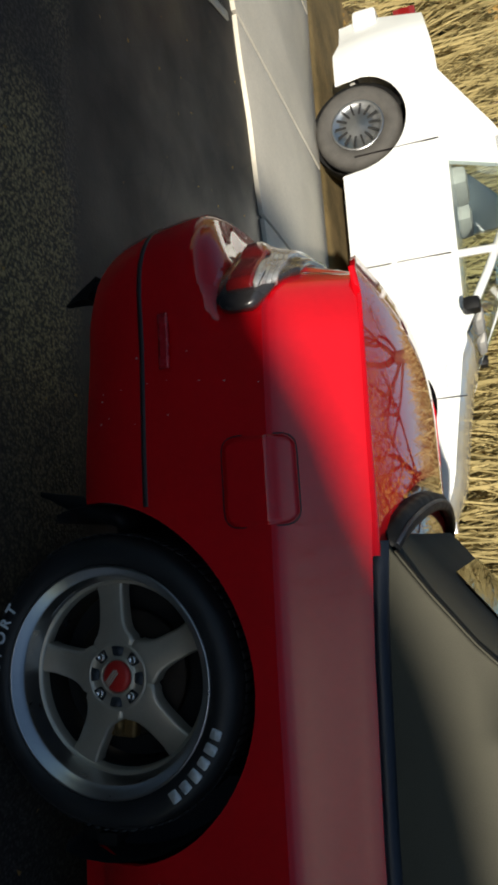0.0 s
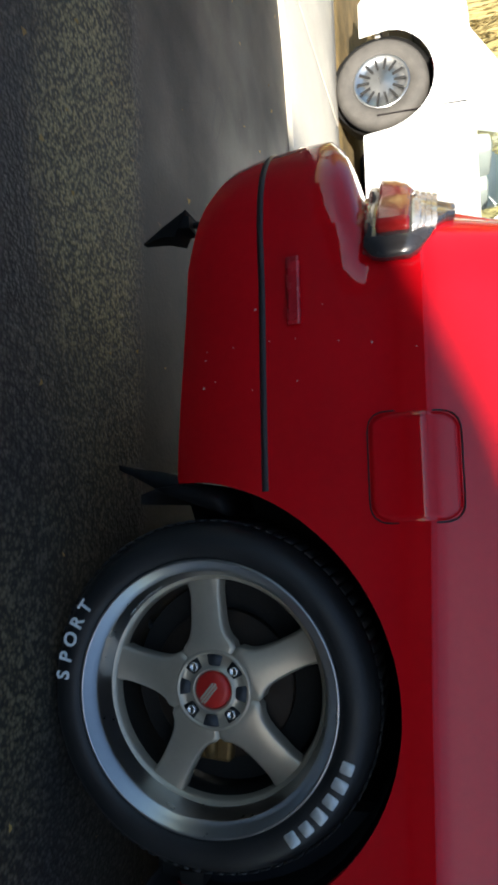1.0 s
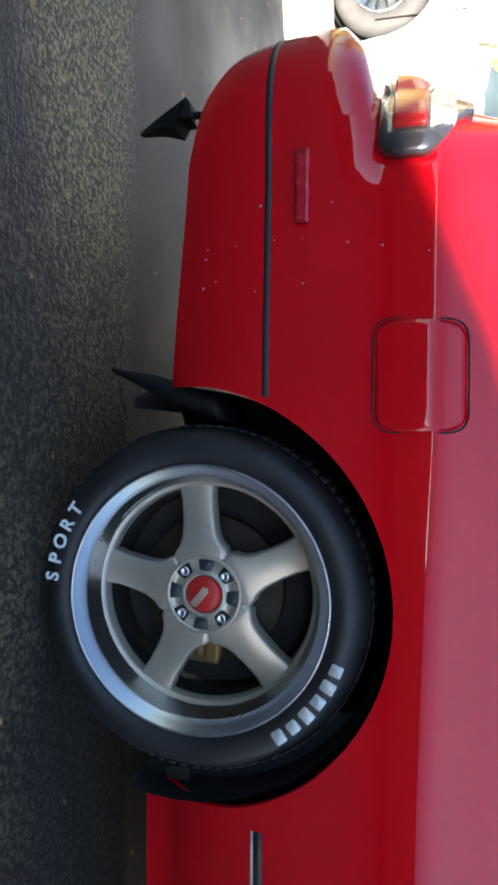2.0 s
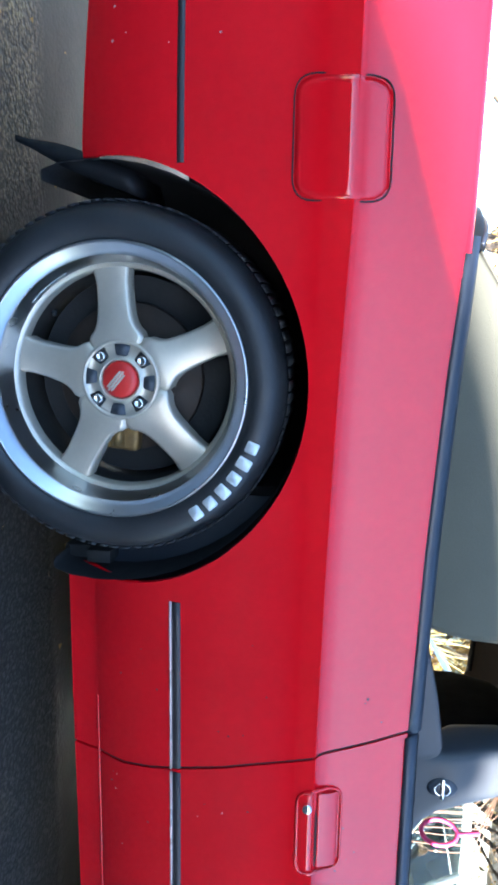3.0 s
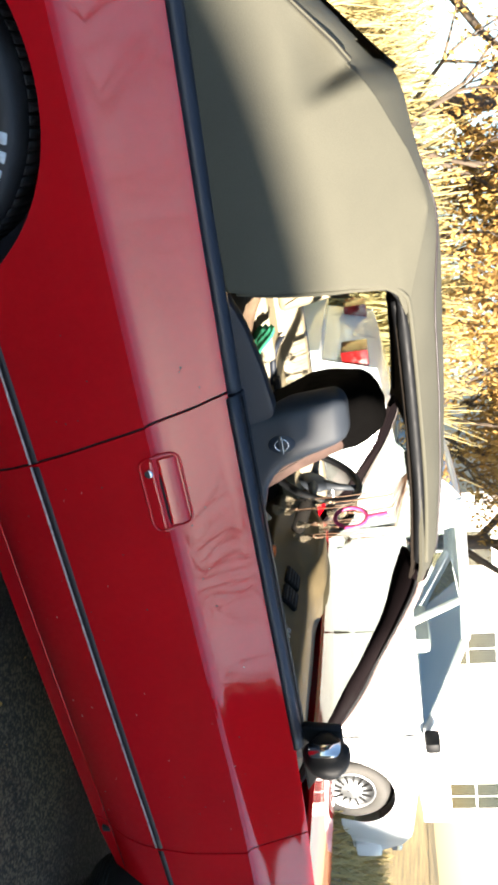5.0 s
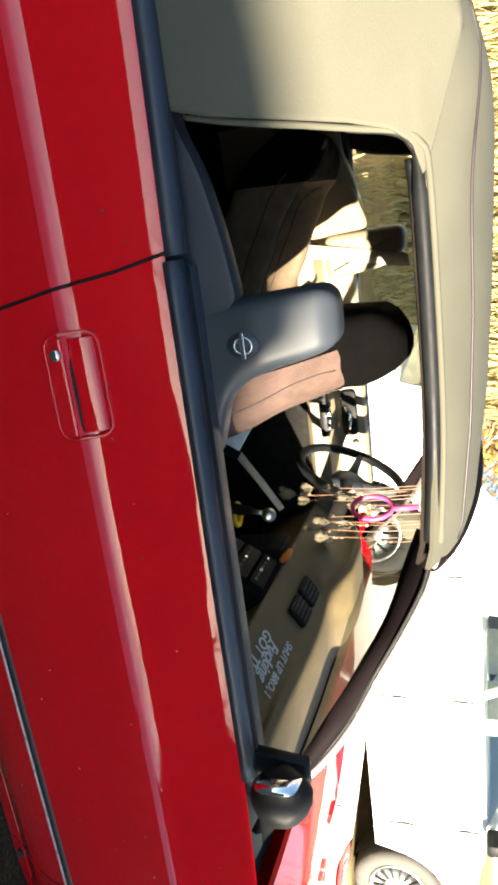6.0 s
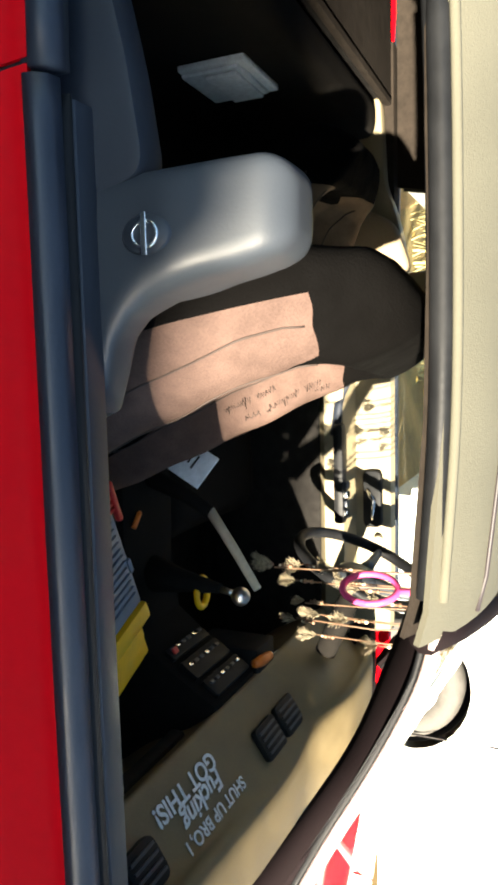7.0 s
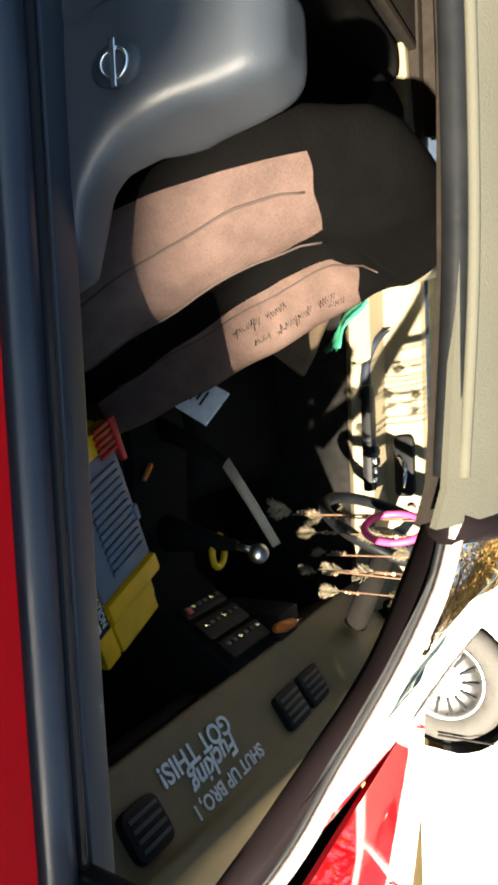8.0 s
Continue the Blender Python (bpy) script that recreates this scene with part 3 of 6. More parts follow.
across("boot_lid", [-0.925, -0.905, -0.87, -0.8, -0.7, -0.6, -0.5, -0.4, -0.3, -0.2],
       lambda x: (x, side_y(-0.7) + 0.075 + 0.30 * smooth(-x, 0.80, 0.94) ** 2, interp(x, [-0.925, -0.88, -0.75, -0.2], [0.852, 0.880, 0.897, 0.890])),
       lambda x: interp(x, [-0.925, -0.88, -0.7, -0.2], [0.885, 0.915, 0.925, 0.925]), CAR, M_RED, label="wet red boot lid")
across("bonnet", [2.0, 2.1, 2.3, 2.5, 2.7, 2.85, 3.0, 3.15, 3.28, 3.36, 3.40],
       lambda x: (x, body_point(min(x, 2.85), 0.84).y + 0.42 * smooth(x, 2.9, 3.42) ** 1.5 + 0.003, interp(x, [1.9, 2.3, 2.8, 3.2, 3.36, 3.40], [0.823, 0.803, 0.738, 0.663, 0.62, 0.58])),
       lambda x: interp(x, [1.9, 2.3, 2.8, 3.2, 3.36, 3.40], [0.823, 0.816, 0.765, 0.70, 0.645, 0.60]), CAR, M_RED, label="long red bonnet")
for left in (False, True):
    bm = bmesh.new()
    rows = []
    for u in [-0.88, -0.85, -0.82, -0.79, -0.76, -0.73] + span(-0.70, -0.22, 14):
        p = body_point(u, 0.84)
        x = p.x
        e = Vector((x, side_y(-0.7) + 0.071 + 0.30 * smooth(-x, 0.80, 0.94) ** 2, interp(x, [-0.925, -0.88, -0.75, -0.2], [0.852, 0.880, 0.897, 0.890]) + 0.001))
        row = [p + (e - p) * t + Vector((0, 0, 0.005 * math.sin(math.pi * t))) for t in span(0, 1, 5)] + [e + Vector((0, 0.001, -0.012))]
        rows.append([mirror_y(q) for q in row] if left else row)
    add_grid(bm, rows)
    bmesh.ops.recalc_face_normals(bm, faces=bm.faces)
    part("rear_deck", bm, M_RED, CAR)


def paint_chips(x0, x1, n, seed, parent):
    """Small stone chips and specks of dirt on the paint."""
    rnd = random.Random(seed)
    bm = bmesh.new()
    for _ in range(n):
        x, zc, r = rnd.uniform(x0, x1), rnd.uniform(0.26, 0.80), rnd.uniform(0.0010, 0.0024)
        vs = [bm.verts.new(body_point(x + r * math.cos(k * math.tau / 7) * rnd.uniform(0.7, 1.2), zc + r * math.sin(k * math.tau / 7), 0.0006)) for k in range(7)]
        bm.faces.new(vs)
    bmesh.ops.recalc_face_normals(bm, faces=bm.faces)
    return tagged(part("paint_chips", bm, M_MOULD if seed % 2 else M_PINK_TRIM_AND_GLINT, parent), kind="stuff")


paint_chips(0.76, 1.90, 34, 1, DOOR)
paint_chips(0.78, 1.88, 22, 2, DOOR)
paint_chips(0.40, 0.64, 12, 3, CAR)
paint_chips(-0.68, -0.40, 14, 4, CAR)
boxed("floor_pan", (0.38, 0.14, 0.18), (2.12, 1.55, 0.20), M_WELL, CAR)
boxed("boot_floor", (-0.90, 0.32, 0.36), (0.30, 1.37, 0.38), M_WELL, CAR)
boxed("firewall", (1.96, 0.10, 0.20), (1.98, 1.59, 0.765), M_WELL, CAR)
boxed("boot_wall", (0.20, 0.12, 0.20), (0.22, 1.57, 0.86), M_CARPET, CAR)
bm = bmesh.new()
rows = []
for t in span(0, 1, 5):
    row = []
    for q in span(0, 1, 20):
        xb, c = 1.900 + 0.030 * max(0.0, math.sin(math.pi * q)) ** 0.5, 0.012 * (1 - abs(2 * q - 1) ** 2.4)
        row.append((xb + (2.005 - xb) * t, 0.095 + (2 * YC - 0.19) * q, 0.768 + (0.772 + c - 0.768) * t))
    rows.append(row)
add_grid(bm, rows)
bmesh.ops.recalc_face_normals(bm, faces=bm.faces)
part("cowl", thicken(bm, 0.006), M_BLACK, CAR, "black plastic cowl below the windscreen")


# wheel housings, dark and deep
def well(cx, cz, r):
    bm = bmesh.new()
    rows = []
    for y in (0.035, 0.30):
        rows.append([(cx + r * math.sin(a), y, max(0.17, cz + r * math.cos(a))) for a in [radians(-115 + 230 * i / 30) for i in range(31)]])
    add_grid(bm, rows)
    c = bm.verts.new((cx, 0.30, cz))
    vs = [v for v in bm.verts if abs(v.co.y - 0.30) < 1e-6 and v is not c]
    for a, b in zip(vs[:-1], vs[1:]):
        try:
            bm.faces.new((a, b, c))
        except ValueError:
            pass
    return bm


for cx, cz, r in ((0, 0.265, 0.373), (2.49, 0.285, 0.352)):
    part("wheel_housing", well(cx, cz, r), M_WELL, CAR)
    bm = well(cx, cz, r)
    for v in bm.verts:
        v.co.y = 2 * YC - v.co.y
    part("wheel_housing", bm, M_WELL, CAR)


# side mouldings, sill seam, panel gap and fuel door follow the skin
def along(name, pts, w, h, material, parent, label="", nrm=None):
    """A slim half-round strip through points of the skin: w high, h proud."""
    prof = [(h * math.sin(math.pi * k / 6) - 0.002, w / 2 * -math.cos(math.pi * k / 6)) for k in range(7)]
    bm = bmesh.new()
    ribbon(bm, pts, prof, lambda i: (nrm[i] if nrm else Vector((0, -1, 0)), Vector((0, 0, 1))))
    return part(name, bm, material, parent, label)


def skin_line(us, zc, out=0.0):
    pts = [body_point(u, zc, out) for u in us]
    nr = [Vector((-plan(u)[2].x, -plan(u)[2].y, 0)) for u in us]
    return pts, nr


p, n = skin_line(span(0.392, 0.722, 10), 0.414)
along("side_moulding", p, 0.018, 0.006, M_MOULD, CAR, "thin dark side moulding", n)
p, n = skin_line(span(0.732, 1.926, 24), 0.414)
along("side_moulding", p, 0.018, 0.006, M_MOULD, DOOR, "", n)
p, n = skin_line(span(1.94, 2.118, 8), 0.412)
along("side_moulding", p, 0.018, 0.006, M_MOULD, CAR, "", n)
us = [u for u in REAR_US if plan(u)[0] > -1.06] + span(-0.70, -0.352, 12)
p, n = skin_line(us, 0.428)
along("bumper_moulding", p, 0.014, 0.005, M_MOULD, BUMPER, "thin black bumper moulding", n)
for a, b in ((0.64, 1.925), (1.94, 2.03)):
    p, n = skin_line(span(a, b, 24), 0.230)
    along("sill_seam", p, 0.005, 0.004, M_RED, CAR, "", n)
# pale strip below the moulding: the paint's highlight line put into colour
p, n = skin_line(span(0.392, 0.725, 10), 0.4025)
along("moulding_edge", p, 0.006, 0.007, M_PINK_TRIM_AND_GLINT, CAR, "", n)
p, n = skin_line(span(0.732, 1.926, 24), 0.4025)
along("moulding_edge", p, 0.006, 0.007, M_PINK_TRIM_AND_GLINT, DOOR, "", n)
bm = bmesh.new()
tube(bm, [body_point(gap_x(z), canon(0.68, z), -0.006) for z in span(0.235, 0.84, 24)], 0.0035, 6)
part("door_gap", bm, M_SEAM, DOOR)
bm = bmesh.new()
tube(bm, [body_point(1.933, zc, -0.006) for zc in span(0.2, 0.838, 20)], 0.0035, 6)
part("door_gap", bm, M_SEAM, DOOR)


def fuel_door():
    x0, x1, z0, z1 = -0.475, -0.293, 0.607, 0.756
    out = rounded([(x0, z0), (x1, z0), (x1, z1), (x0, z1)], 0.034, 6)
    def on(q, o):
        return body_point(q[0], canon(q[0], q[1]), o)
    bm = bmesh.new()
    tube(bm, [on(q, 0.0014) for q in out + out[:1]], 0.0014, 6, cap=False)
    fd = part("fuel_door", bm, M_SEAM, CAR, "rounded-square red fuel filler door with a dark gap")
    bm = bmesh.new()
    m = 14
    rows = []
    for j in range(m + 1):
        z = z0 + 0.003 + (z1 - z0 - 0.006) * j / m
        zi = min(z - z0, z1 - z)
        ins = 0.003 + (0.034 - math.sqrt(max(0, 0.034 ** 2 - (0.034 - zi) ** 2)) if zi < 0.034 else 0)
        rows.append([on((x0 + ins + (x1 - x0 - 2 * ins) * i / m, z), 0.0009) for i in range(m + 1)])
    add_grid(bm, rows)
    bmesh.ops.recalc_face_normals(bm, faces=bm.faces)
    ob = part("lid", bm, M_RED, fd)
    s = ob.modifiers.new("thickness", "SOLIDIFY")
    s.thickness = 0.0008


fuel_door()


def door_handle():
    """Flush pull: a rounded recess frame, a lifting flap and a key lock."""
    def on(x, z, o):
        return body_point(x, canon(x, z), o)
    out = rounded([(0.735, 0.642), (0.905, 0.642), (0.905, 0.722), (0.735, 0.722)], 0.026, 6)
    bm = bmesh.new()
    tube(bm, [on(q[0], q[1], 0.002) for q in out + out[:1]], 0.0030, 8, cap=False)
    h = part("door_handle", bm, M_RED, DOOR, "flush red door handle with rounded frame and silver key lock")
    bm = bmesh.new()
    rows = [[on(x, z, 0.001) for x in span(0.742, 0.898, 12)] for z in span(0.648, 0.676, 4)]
    add_grid(bm, rows)
    part("recess", bm, M_RED, h)
    bm = bmesh.new()
    tube(bm, [on(x, 0.6765, 0.0005) for x in span(0.775, 0.894, 8)], [0.001, 0.0035, 0.0035, 0.0035, 0.0035, 0.0035, 0.0035, 0.003, 0.001], 6)
    part("slot", bm, M_SEAM, h)
    bm = bmesh.new()
    rows = []
    for k in range(9):
        a = math.pi * k / 8
        rows.append([on(x, 0.697 - 0.019 * math.cos(a), 0.001 + 0.005 * math.sin(a) ** 0.7) for x in span(0.744, 0.896, 12)])
    add_grid(bm, rows)
    part("flap", bm, M_RED, h)
    bm = bmesh.new()
    c = on(0.766, 0.661, 0.0)
    lathe_y(bm, [(0.0005, -0.010), (0.008, -0.010), (0.0095, -0.007), (0.0095, 0.004)], 20, c)
    part("lock", bm, M_CHROME, h, "silver key lock")


door_handle()

# side marker, tail lamp
bm = bmesh.new()
add_grid(bm, [[body_point(u, z, 0.006) for u in [-0.74, -0.72] + span(-0.70, -0.636, 5)] for z in span(0.472, 0.492, 4)], flip=True)
ob = part("side_marker", bm, M_MARKER, BUMPER, "slim red side marker lens")
s = ob.modifiers.new("thickness", "SOLIDIFY")
s.thickness = 0.006


def lamp_piece(name, front, z0, z1, out, material, parent, u_end=-0.70 - 1.15, label=""):
    """A piece of the lamp on the skin between two levels; front(z) is the x of its forward edge."""
    bm = bmesh.new()
    rows = []
    for z in span(z0, z1, 10):
        ua = next(u for u in [-0.70 - 0.004 * i for i in range(300)] if plan(u)[0] <= front(z))
        rows.append([body_point(u, canon(u, z), out) for u in span(ua, u_end, 26)])
    add_grid(bm, rows)
    bmesh.ops.recalc_face_normals(bm, faces=bm.faces)
    ob = part(name, bm, material, parent, label)
    s = ob.modifiers.new("thickness", "SOLIDIFY")
    s.thickness, s.offset = 0.02, 0
    return ob


def lamp_front(z):
    """The surround's forward edge: rounded off below and swept back above."""
    return -0.737 - 0.018 * (1 - smooth(z, 0.612, 0.632)) - 0.125 * smooth(z, 0.685, 0.765) ** 1.4


LAMP = lamp_piece("tail_lamp", lamp_front, 0.612, 0.766, 0.008, M_LAMP_SURROUND, CAR, label="wraparound tail lamp with red lens and ribbed clear band")
lamp_piece("red_lens", lambda z: -0.784, 0.634, 0.690, 0.020, M_LENS_RED, LAMP)
for k in range(4):
    lamp_piece("lens_rib", lambda z: -0.782 - 0.6 * max(0, z - 0.70), 0.694 + 0.0105 * k, 0.7027 + 0.0105 * k, 0.021, M_LENS_CLEAR, LAMP)


# ---------------------------------------------------------------- wheels
def spoke(a, parent):
    """One of five tapering spokes; a is its angle from up towards the front."""
    bm = bmesh.new()
    rows = []
    prof = [(-1.0, 0.034), (-1.0, 0.006), (-0.90, 0.0015), (-0.80, 0.0), (0.80, 0.0), (0.90, 0.0015), (1.0, 0.006), (1.0, 0.034)]
    for i in range(15):
        r = 0.060 + (0.198 - 0.060) * i / 14
        h = 0.030 + 0.026 * math.exp(-(r - 0.074) / 0.016) + 0.004 * smooth(r, 0.17, 0.198)
        h = min(h, r * math.tan(radians(35.8)))
        yy = 0.030 + 0.016 * smooth(r, 0.06, 0.19)
        rows.append([(r * math.sin(a) + t * h * math.cos(a), yy + d, 0.30 + r * math.cos(a) - t * h * math.sin(a)) for t, d in prof])
    add_grid(bm, rows)
    bmesh.ops.recalc_face_normals(bm, faces=bm.faces)
    return sharp(part("spoke", bm, M_RIM, parent), 40)


def build_wheel():
    w = new("wheel")
    w.empty_display_size = 0.1
    bm = bmesh.new()
    lathe_y(bm, [(0.230, 0.020), (0.236, 0.004), (0.242, -0.004), (0.254, -0.010), (0.268, -0.009), (0.282, -0.003), (0.293, 0.008), (0.301, 0.024), (0.3055, 0.045),
                 (0.3065, 0.12), (0.3055, 0.175), (0.296, 0.205), (0.26, 0.222), (0.230, 0.20)], 96, (0, 0, 0.30))
    tyre = part("tyre", bm, M_TYRE, None, "black low-profile tyre with raised white lettering")
    bm = bmesh.new()
    for k in range(90):                       # shoulder blocks of the tread
        a = k * math.tau / 90
        mm = Matrix.Translation((0, 0, 0.30)) @ Matrix.Rotation(a, 4, "Y")
        box(bm, (-0.0075, 0.026, 0.3035), (0.0075, 0.19, 0.3070), 0, mm)
    part("tread", bm, M_TYRE, tyre)
    bm = bmesh.new()
    lathe_y(bm, [(0.2330, 0.012), (0.2385, 0.004), (0.2390, -0.002), (0.2365, -0.005), (0.2325, -0.003), (0.2305, 0.003), (0.2235, 0.006), (0.2215, 0.011),
                 (0.2160, 0.014), (0.2145, 0.022), (0.2105, 0.040), (0.2050, 0.059)], 112, (0, 0, 0.30))
    lip = part("rim_lip", bm, M_LIP, tyre, "polished stepped rim lip")
    bm = bmesh.new()
    lathe_y(bm, [(0.2060, 0.040), (0.200, 0.043), (0.197, 0.047), (0.195, 0.066)], 96, (0, 0, 0.30))
    rim = part("rim", bm, M_RIM, tyre, "five-spoke bronze-silver alloy rim")
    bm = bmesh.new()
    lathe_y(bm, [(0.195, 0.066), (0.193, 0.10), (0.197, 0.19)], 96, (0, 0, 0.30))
    part("barrel", bm, M_BARREL, tyre, "inside of the rim, darkened for the shade between the spokes")
    for k in range(5):
        spoke(radians(-96 + 72 * k), tyre)
    bm = bmesh.new()
    lathe_y(bm, [(0.0335, 0.050), (0.0335, 0.032), (0.036, 0.028), (0.039, 0.028), (0.040, 0.031), (0.0635, 0.031), (0.065, 0.028), (0.069, 0.027), (0.072, 0.030), (0.073, 0.050)], 72, (0, 0, 0.30))
    part("hub_ring", bm, M_RIM, tyre)
    for k in range(8):
        a = radians(49.8 + 45 * k)
        cx, cz = 0.0535 * math.sin(a), 0.30 + 0.0535 * math.cos(a)
        bm = bmesh.new()
        mm = Matrix.Translation((cx, 0.0, cz)) @ Matrix.Rotation(a, 4, "Y")
        ol = rounded([(-0.0105, -0.0105), (0.0105, -0.0105), (0.0155, 0.0105), (-0.0155, 0.0105)], 0.004, 3)
        extrude_poly(bm, ol, "y", 0.0300, 0.036)
        bmesh.ops.transform(bm, matrix=mm, verts=bm.verts)
        part("pocket", bm, M_WELL if k % 2 == 0 else M_GREY_TRIM, tyre)
        if k % 2 == 0:
            bm = bmesh.new()
            lathe_y(bm, [(0.0005, 0.0255), (0.0045, 0.0255), (0.0050, 0.0235), (0.0078, 0.0235), (0.0088, 0.026), (0.0092, 0.036)], 12, (cx, 0, cz))
            part("lug_nut", bm, M_CHROME, tyre)
    bm = bmesh.new()
    lathe_y(bm, [(0.0005, 0.0235), (0.022, 0.0240), (0.029, 0.0265), (0.0325, 0.030), (0.0335, 0.036)], 48, (0, 0, 0.30))
    cap = part("centre_cap", bm, M_CAP, tyre, "red centre cap with a pale slanting bar")
    for k in (-1, 0, 1):
        bm = bmesh.new()
        box(bm, (-0.022 + 0.003 * abs(k), 0.0225, -0.0019 + 0.0048 * k), (0.022 - 0.003 * abs(k), 0.0245, 0.0019 + 0.0048 * k), 0.0008, Matrix.Translation((0, 0, 0.30)) @ Matrix.Rotation(radians(40), 4, "Y"))
        part("bar", bm, M_RIM, cap)
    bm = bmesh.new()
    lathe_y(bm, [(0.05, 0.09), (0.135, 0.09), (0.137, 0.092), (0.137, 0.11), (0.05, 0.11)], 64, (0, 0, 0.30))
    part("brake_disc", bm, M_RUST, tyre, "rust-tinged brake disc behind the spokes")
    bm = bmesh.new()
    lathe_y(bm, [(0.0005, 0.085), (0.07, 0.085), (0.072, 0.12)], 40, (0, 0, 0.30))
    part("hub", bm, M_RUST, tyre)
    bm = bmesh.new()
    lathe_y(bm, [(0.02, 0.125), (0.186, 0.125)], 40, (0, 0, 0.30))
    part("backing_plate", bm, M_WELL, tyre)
    bm = bmesh.new()                           # valve and stick-on weights
    tube(bm, [(-0.118, 0.040, 0.178), (-0.116, 0.022, 0.183), (-0.114, 0.012, 0.188)], [0.005, 0.004, 0.005], 8)
    part("valve", bm, M_BLACK, tyre)
    for k in range(4):
        a = radians(222 + 6 * k)
        bm = bmesh.new()
        box(bm, (-0.009, 0.030, 0.2065), (0.009, 0.042, 0.2115), 0.001, Matrix.Translation((0, 0, 0.30)) @ Matrix.Rotation(a, 4, "Y"))
        part("wheel_weight", bm, M_LIP, tyre)
    bm = bmesh.new()
    box(bm, (-0.030, 0.062, -0.135), (0.034, 0.098, -0.082), 0.010, Matrix.Translation((0, 0, 0.30)) @ Matrix.Rotation(radians(-84), 4, "Y"), 3)
    tube(bm, [(0.085, 0.060, 0.285), (0.125, 0.060, 0.285)], 0.012, 10)
    part("brake_caliper", bm, M_CALIPER, tyre, "brass-brown brake caliper")
    for ob in tyre.children:                   # the centre sits deep behind the lip
        if not ob.name.startswith(("tread", "rim_lip")):
            ob.data.transform(Matrix.Translation((0, 0.018, 0)))
    bpy.data.objects.remove(w)
    return tyre


WHEEL = build_wheel()
WHEEL.name = "wheel"


def tyre_writing(parent):
    """White marks on the sidewall: six plain blocks, and a readable word."""
    heights = (0.85, 1.0, 0.9, 1.0, 0.85, 0.95)
    shapes = [rounded([(-0.38, -0.5 * h), (0.38, -0.5 * h), (0.38, 0.5 * h), (-0.38, 0.5 * h)], 0.12, 2) for h in heights]
    for k, sh in enumerate(shapes):
        a = radians(22.5 + 6.6 * k)
        bm = bmesh.new()
        extrude_poly(bm, [(x * 0.026, y * 0.025) for x, y in sh], "y", -0.0118, -0.0075)
        bmesh.ops.transform(bm, matrix=Matrix.Translation((0, 0, 0.30)) @ Matrix.Rotation(a, 4, "Y") @ Matrix.Translation((0, 0, 0.268)), verts=bm.verts)
        part("white_mark", bm, M_WHITE_INK, parent)
    for k, ch in enumerate("SPORT"):
        a = radians(186.5 + 7.0 * k)
        m = Matrix.Translation((0, 0, 0.30)) @ Matrix.Rotation(a, 4, "Y") @ Matrix.Translation((0, -0.0105, 0.260)) @ Matrix.Rotation(radians(90), 4, "X")
        letters("letter", ch, 0.034, 0.0012, M_WHITE_INK, parent, m)


WHEEL.parent = CAR
for ob, m in ((copy_thing(WHEEL, pose(2.474, 0.02, 0)), 0), (copy_thing(WHEEL, pose(0, 2 * YC, 0, 0, 0, 180)), 0), (copy_thing(WHEEL, pose(2.474, 2 * YC - 0.02, 0, 0, 0, 180)), 0)):
    ob.parent = CAR
tyre_writing(WHEEL)

boxed("arch_liner", (0.335, 0.086, 0.214), (0.361, 0.25, 0.262), M_WELL, CAR, 0.004)
boxed("arch_liner", (0.335, 0.112, 0.160), (0.361, 0.25, 0.216), M_WELL, CAR, 0.004)
# hanging liner fin, towing eye
bm = bmesh.new()
rows = []
for i in range(9):
    t = i / 8
    x, z = -0.335 - 0.075 * t, 0.33 - 0.21 * t
    w = 0.022 * (1 - 0.75 * smooth(t, 0.5, 1.0))
    rows.append([(x - w, 0.05, z - w * 0.3), (x + w, 0.045, z + w * 0.3), (x + w, 0.24 - 0.1 * t, z + w * 0.3), (x - w, 0.24 - 0.1 * t, z - w * 0.3)])
vs = add_grid(bm, rows, closed=True)
bm.faces.new(vs[0]), bm.faces.new(vs[-1][::-1])
bmesh.ops.recalc_face_normals(bm, faces=bm.faces)
part("wheel_liner", bm, M_BLACK, CAR, "torn black arch liner hanging behind the wheel")
bm = bmesh.new()
tube(bm, [(-0.930, 0.20, 0.35), (-0.934, 0.195, 0.28), (-0.932, 0.19, 0.222)], [0.008, 0.007, 0.008], 8)
box(bm, (-0.944, 0.16, 0.206), (-0.916, 0.22, 0.232), 0.004)
rows = [[(-0.955, 0.155, 0.226), (-0.902, 0.16, 0.198), (-0.902, 0.235, 0.198), (-0.955, 0.235, 0.226)], [(-0.930, 0.17, 0.168), (-0.908, 0.17, 0.164), (-0.908, 0.22, 0.164), (-0.930, 0.22, 0.168)],
        [(-0.906, 0.185, 0.118), (-0.902, 0.185, 0.118), (-0.902, 0.20, 0.118), (-0.906, 0.20, 0.118)]]
vs = add_grid(bm, rows, closed=True)
bm.faces.new(vs[0]), bm.faces.new(vs[-1][::-1])
bmesh.ops.recalc_face_normals(bm, faces=bm.faces)
sharp(part("towing_eye", bm, M_BLACK, CAR, "black dart-shaped towing bracket below the bumper"), 30)

# ---------------------------------------------------------------- soft top, glazing, frame
EDGE_X = [-0.26, -0.237, -0.141, -0.033, 0.049, 0.10, 0.150, 0.256, 0.33, 0.37, 0.41, 0.45, 0.49, 0.53, 0.57, 0.62, 0.80, 1.0, 1.20, 1.235]
EDGE_Z = [0.886, 0.898, 0.962, 1.042, 1.115, 1.152, 1.185, 1.237, 1.262, 1.270, 1.262, 1.248, 1.233, 1.220, 1.212, 1.208, 1.212, 1.208, 1.194, 1.185]
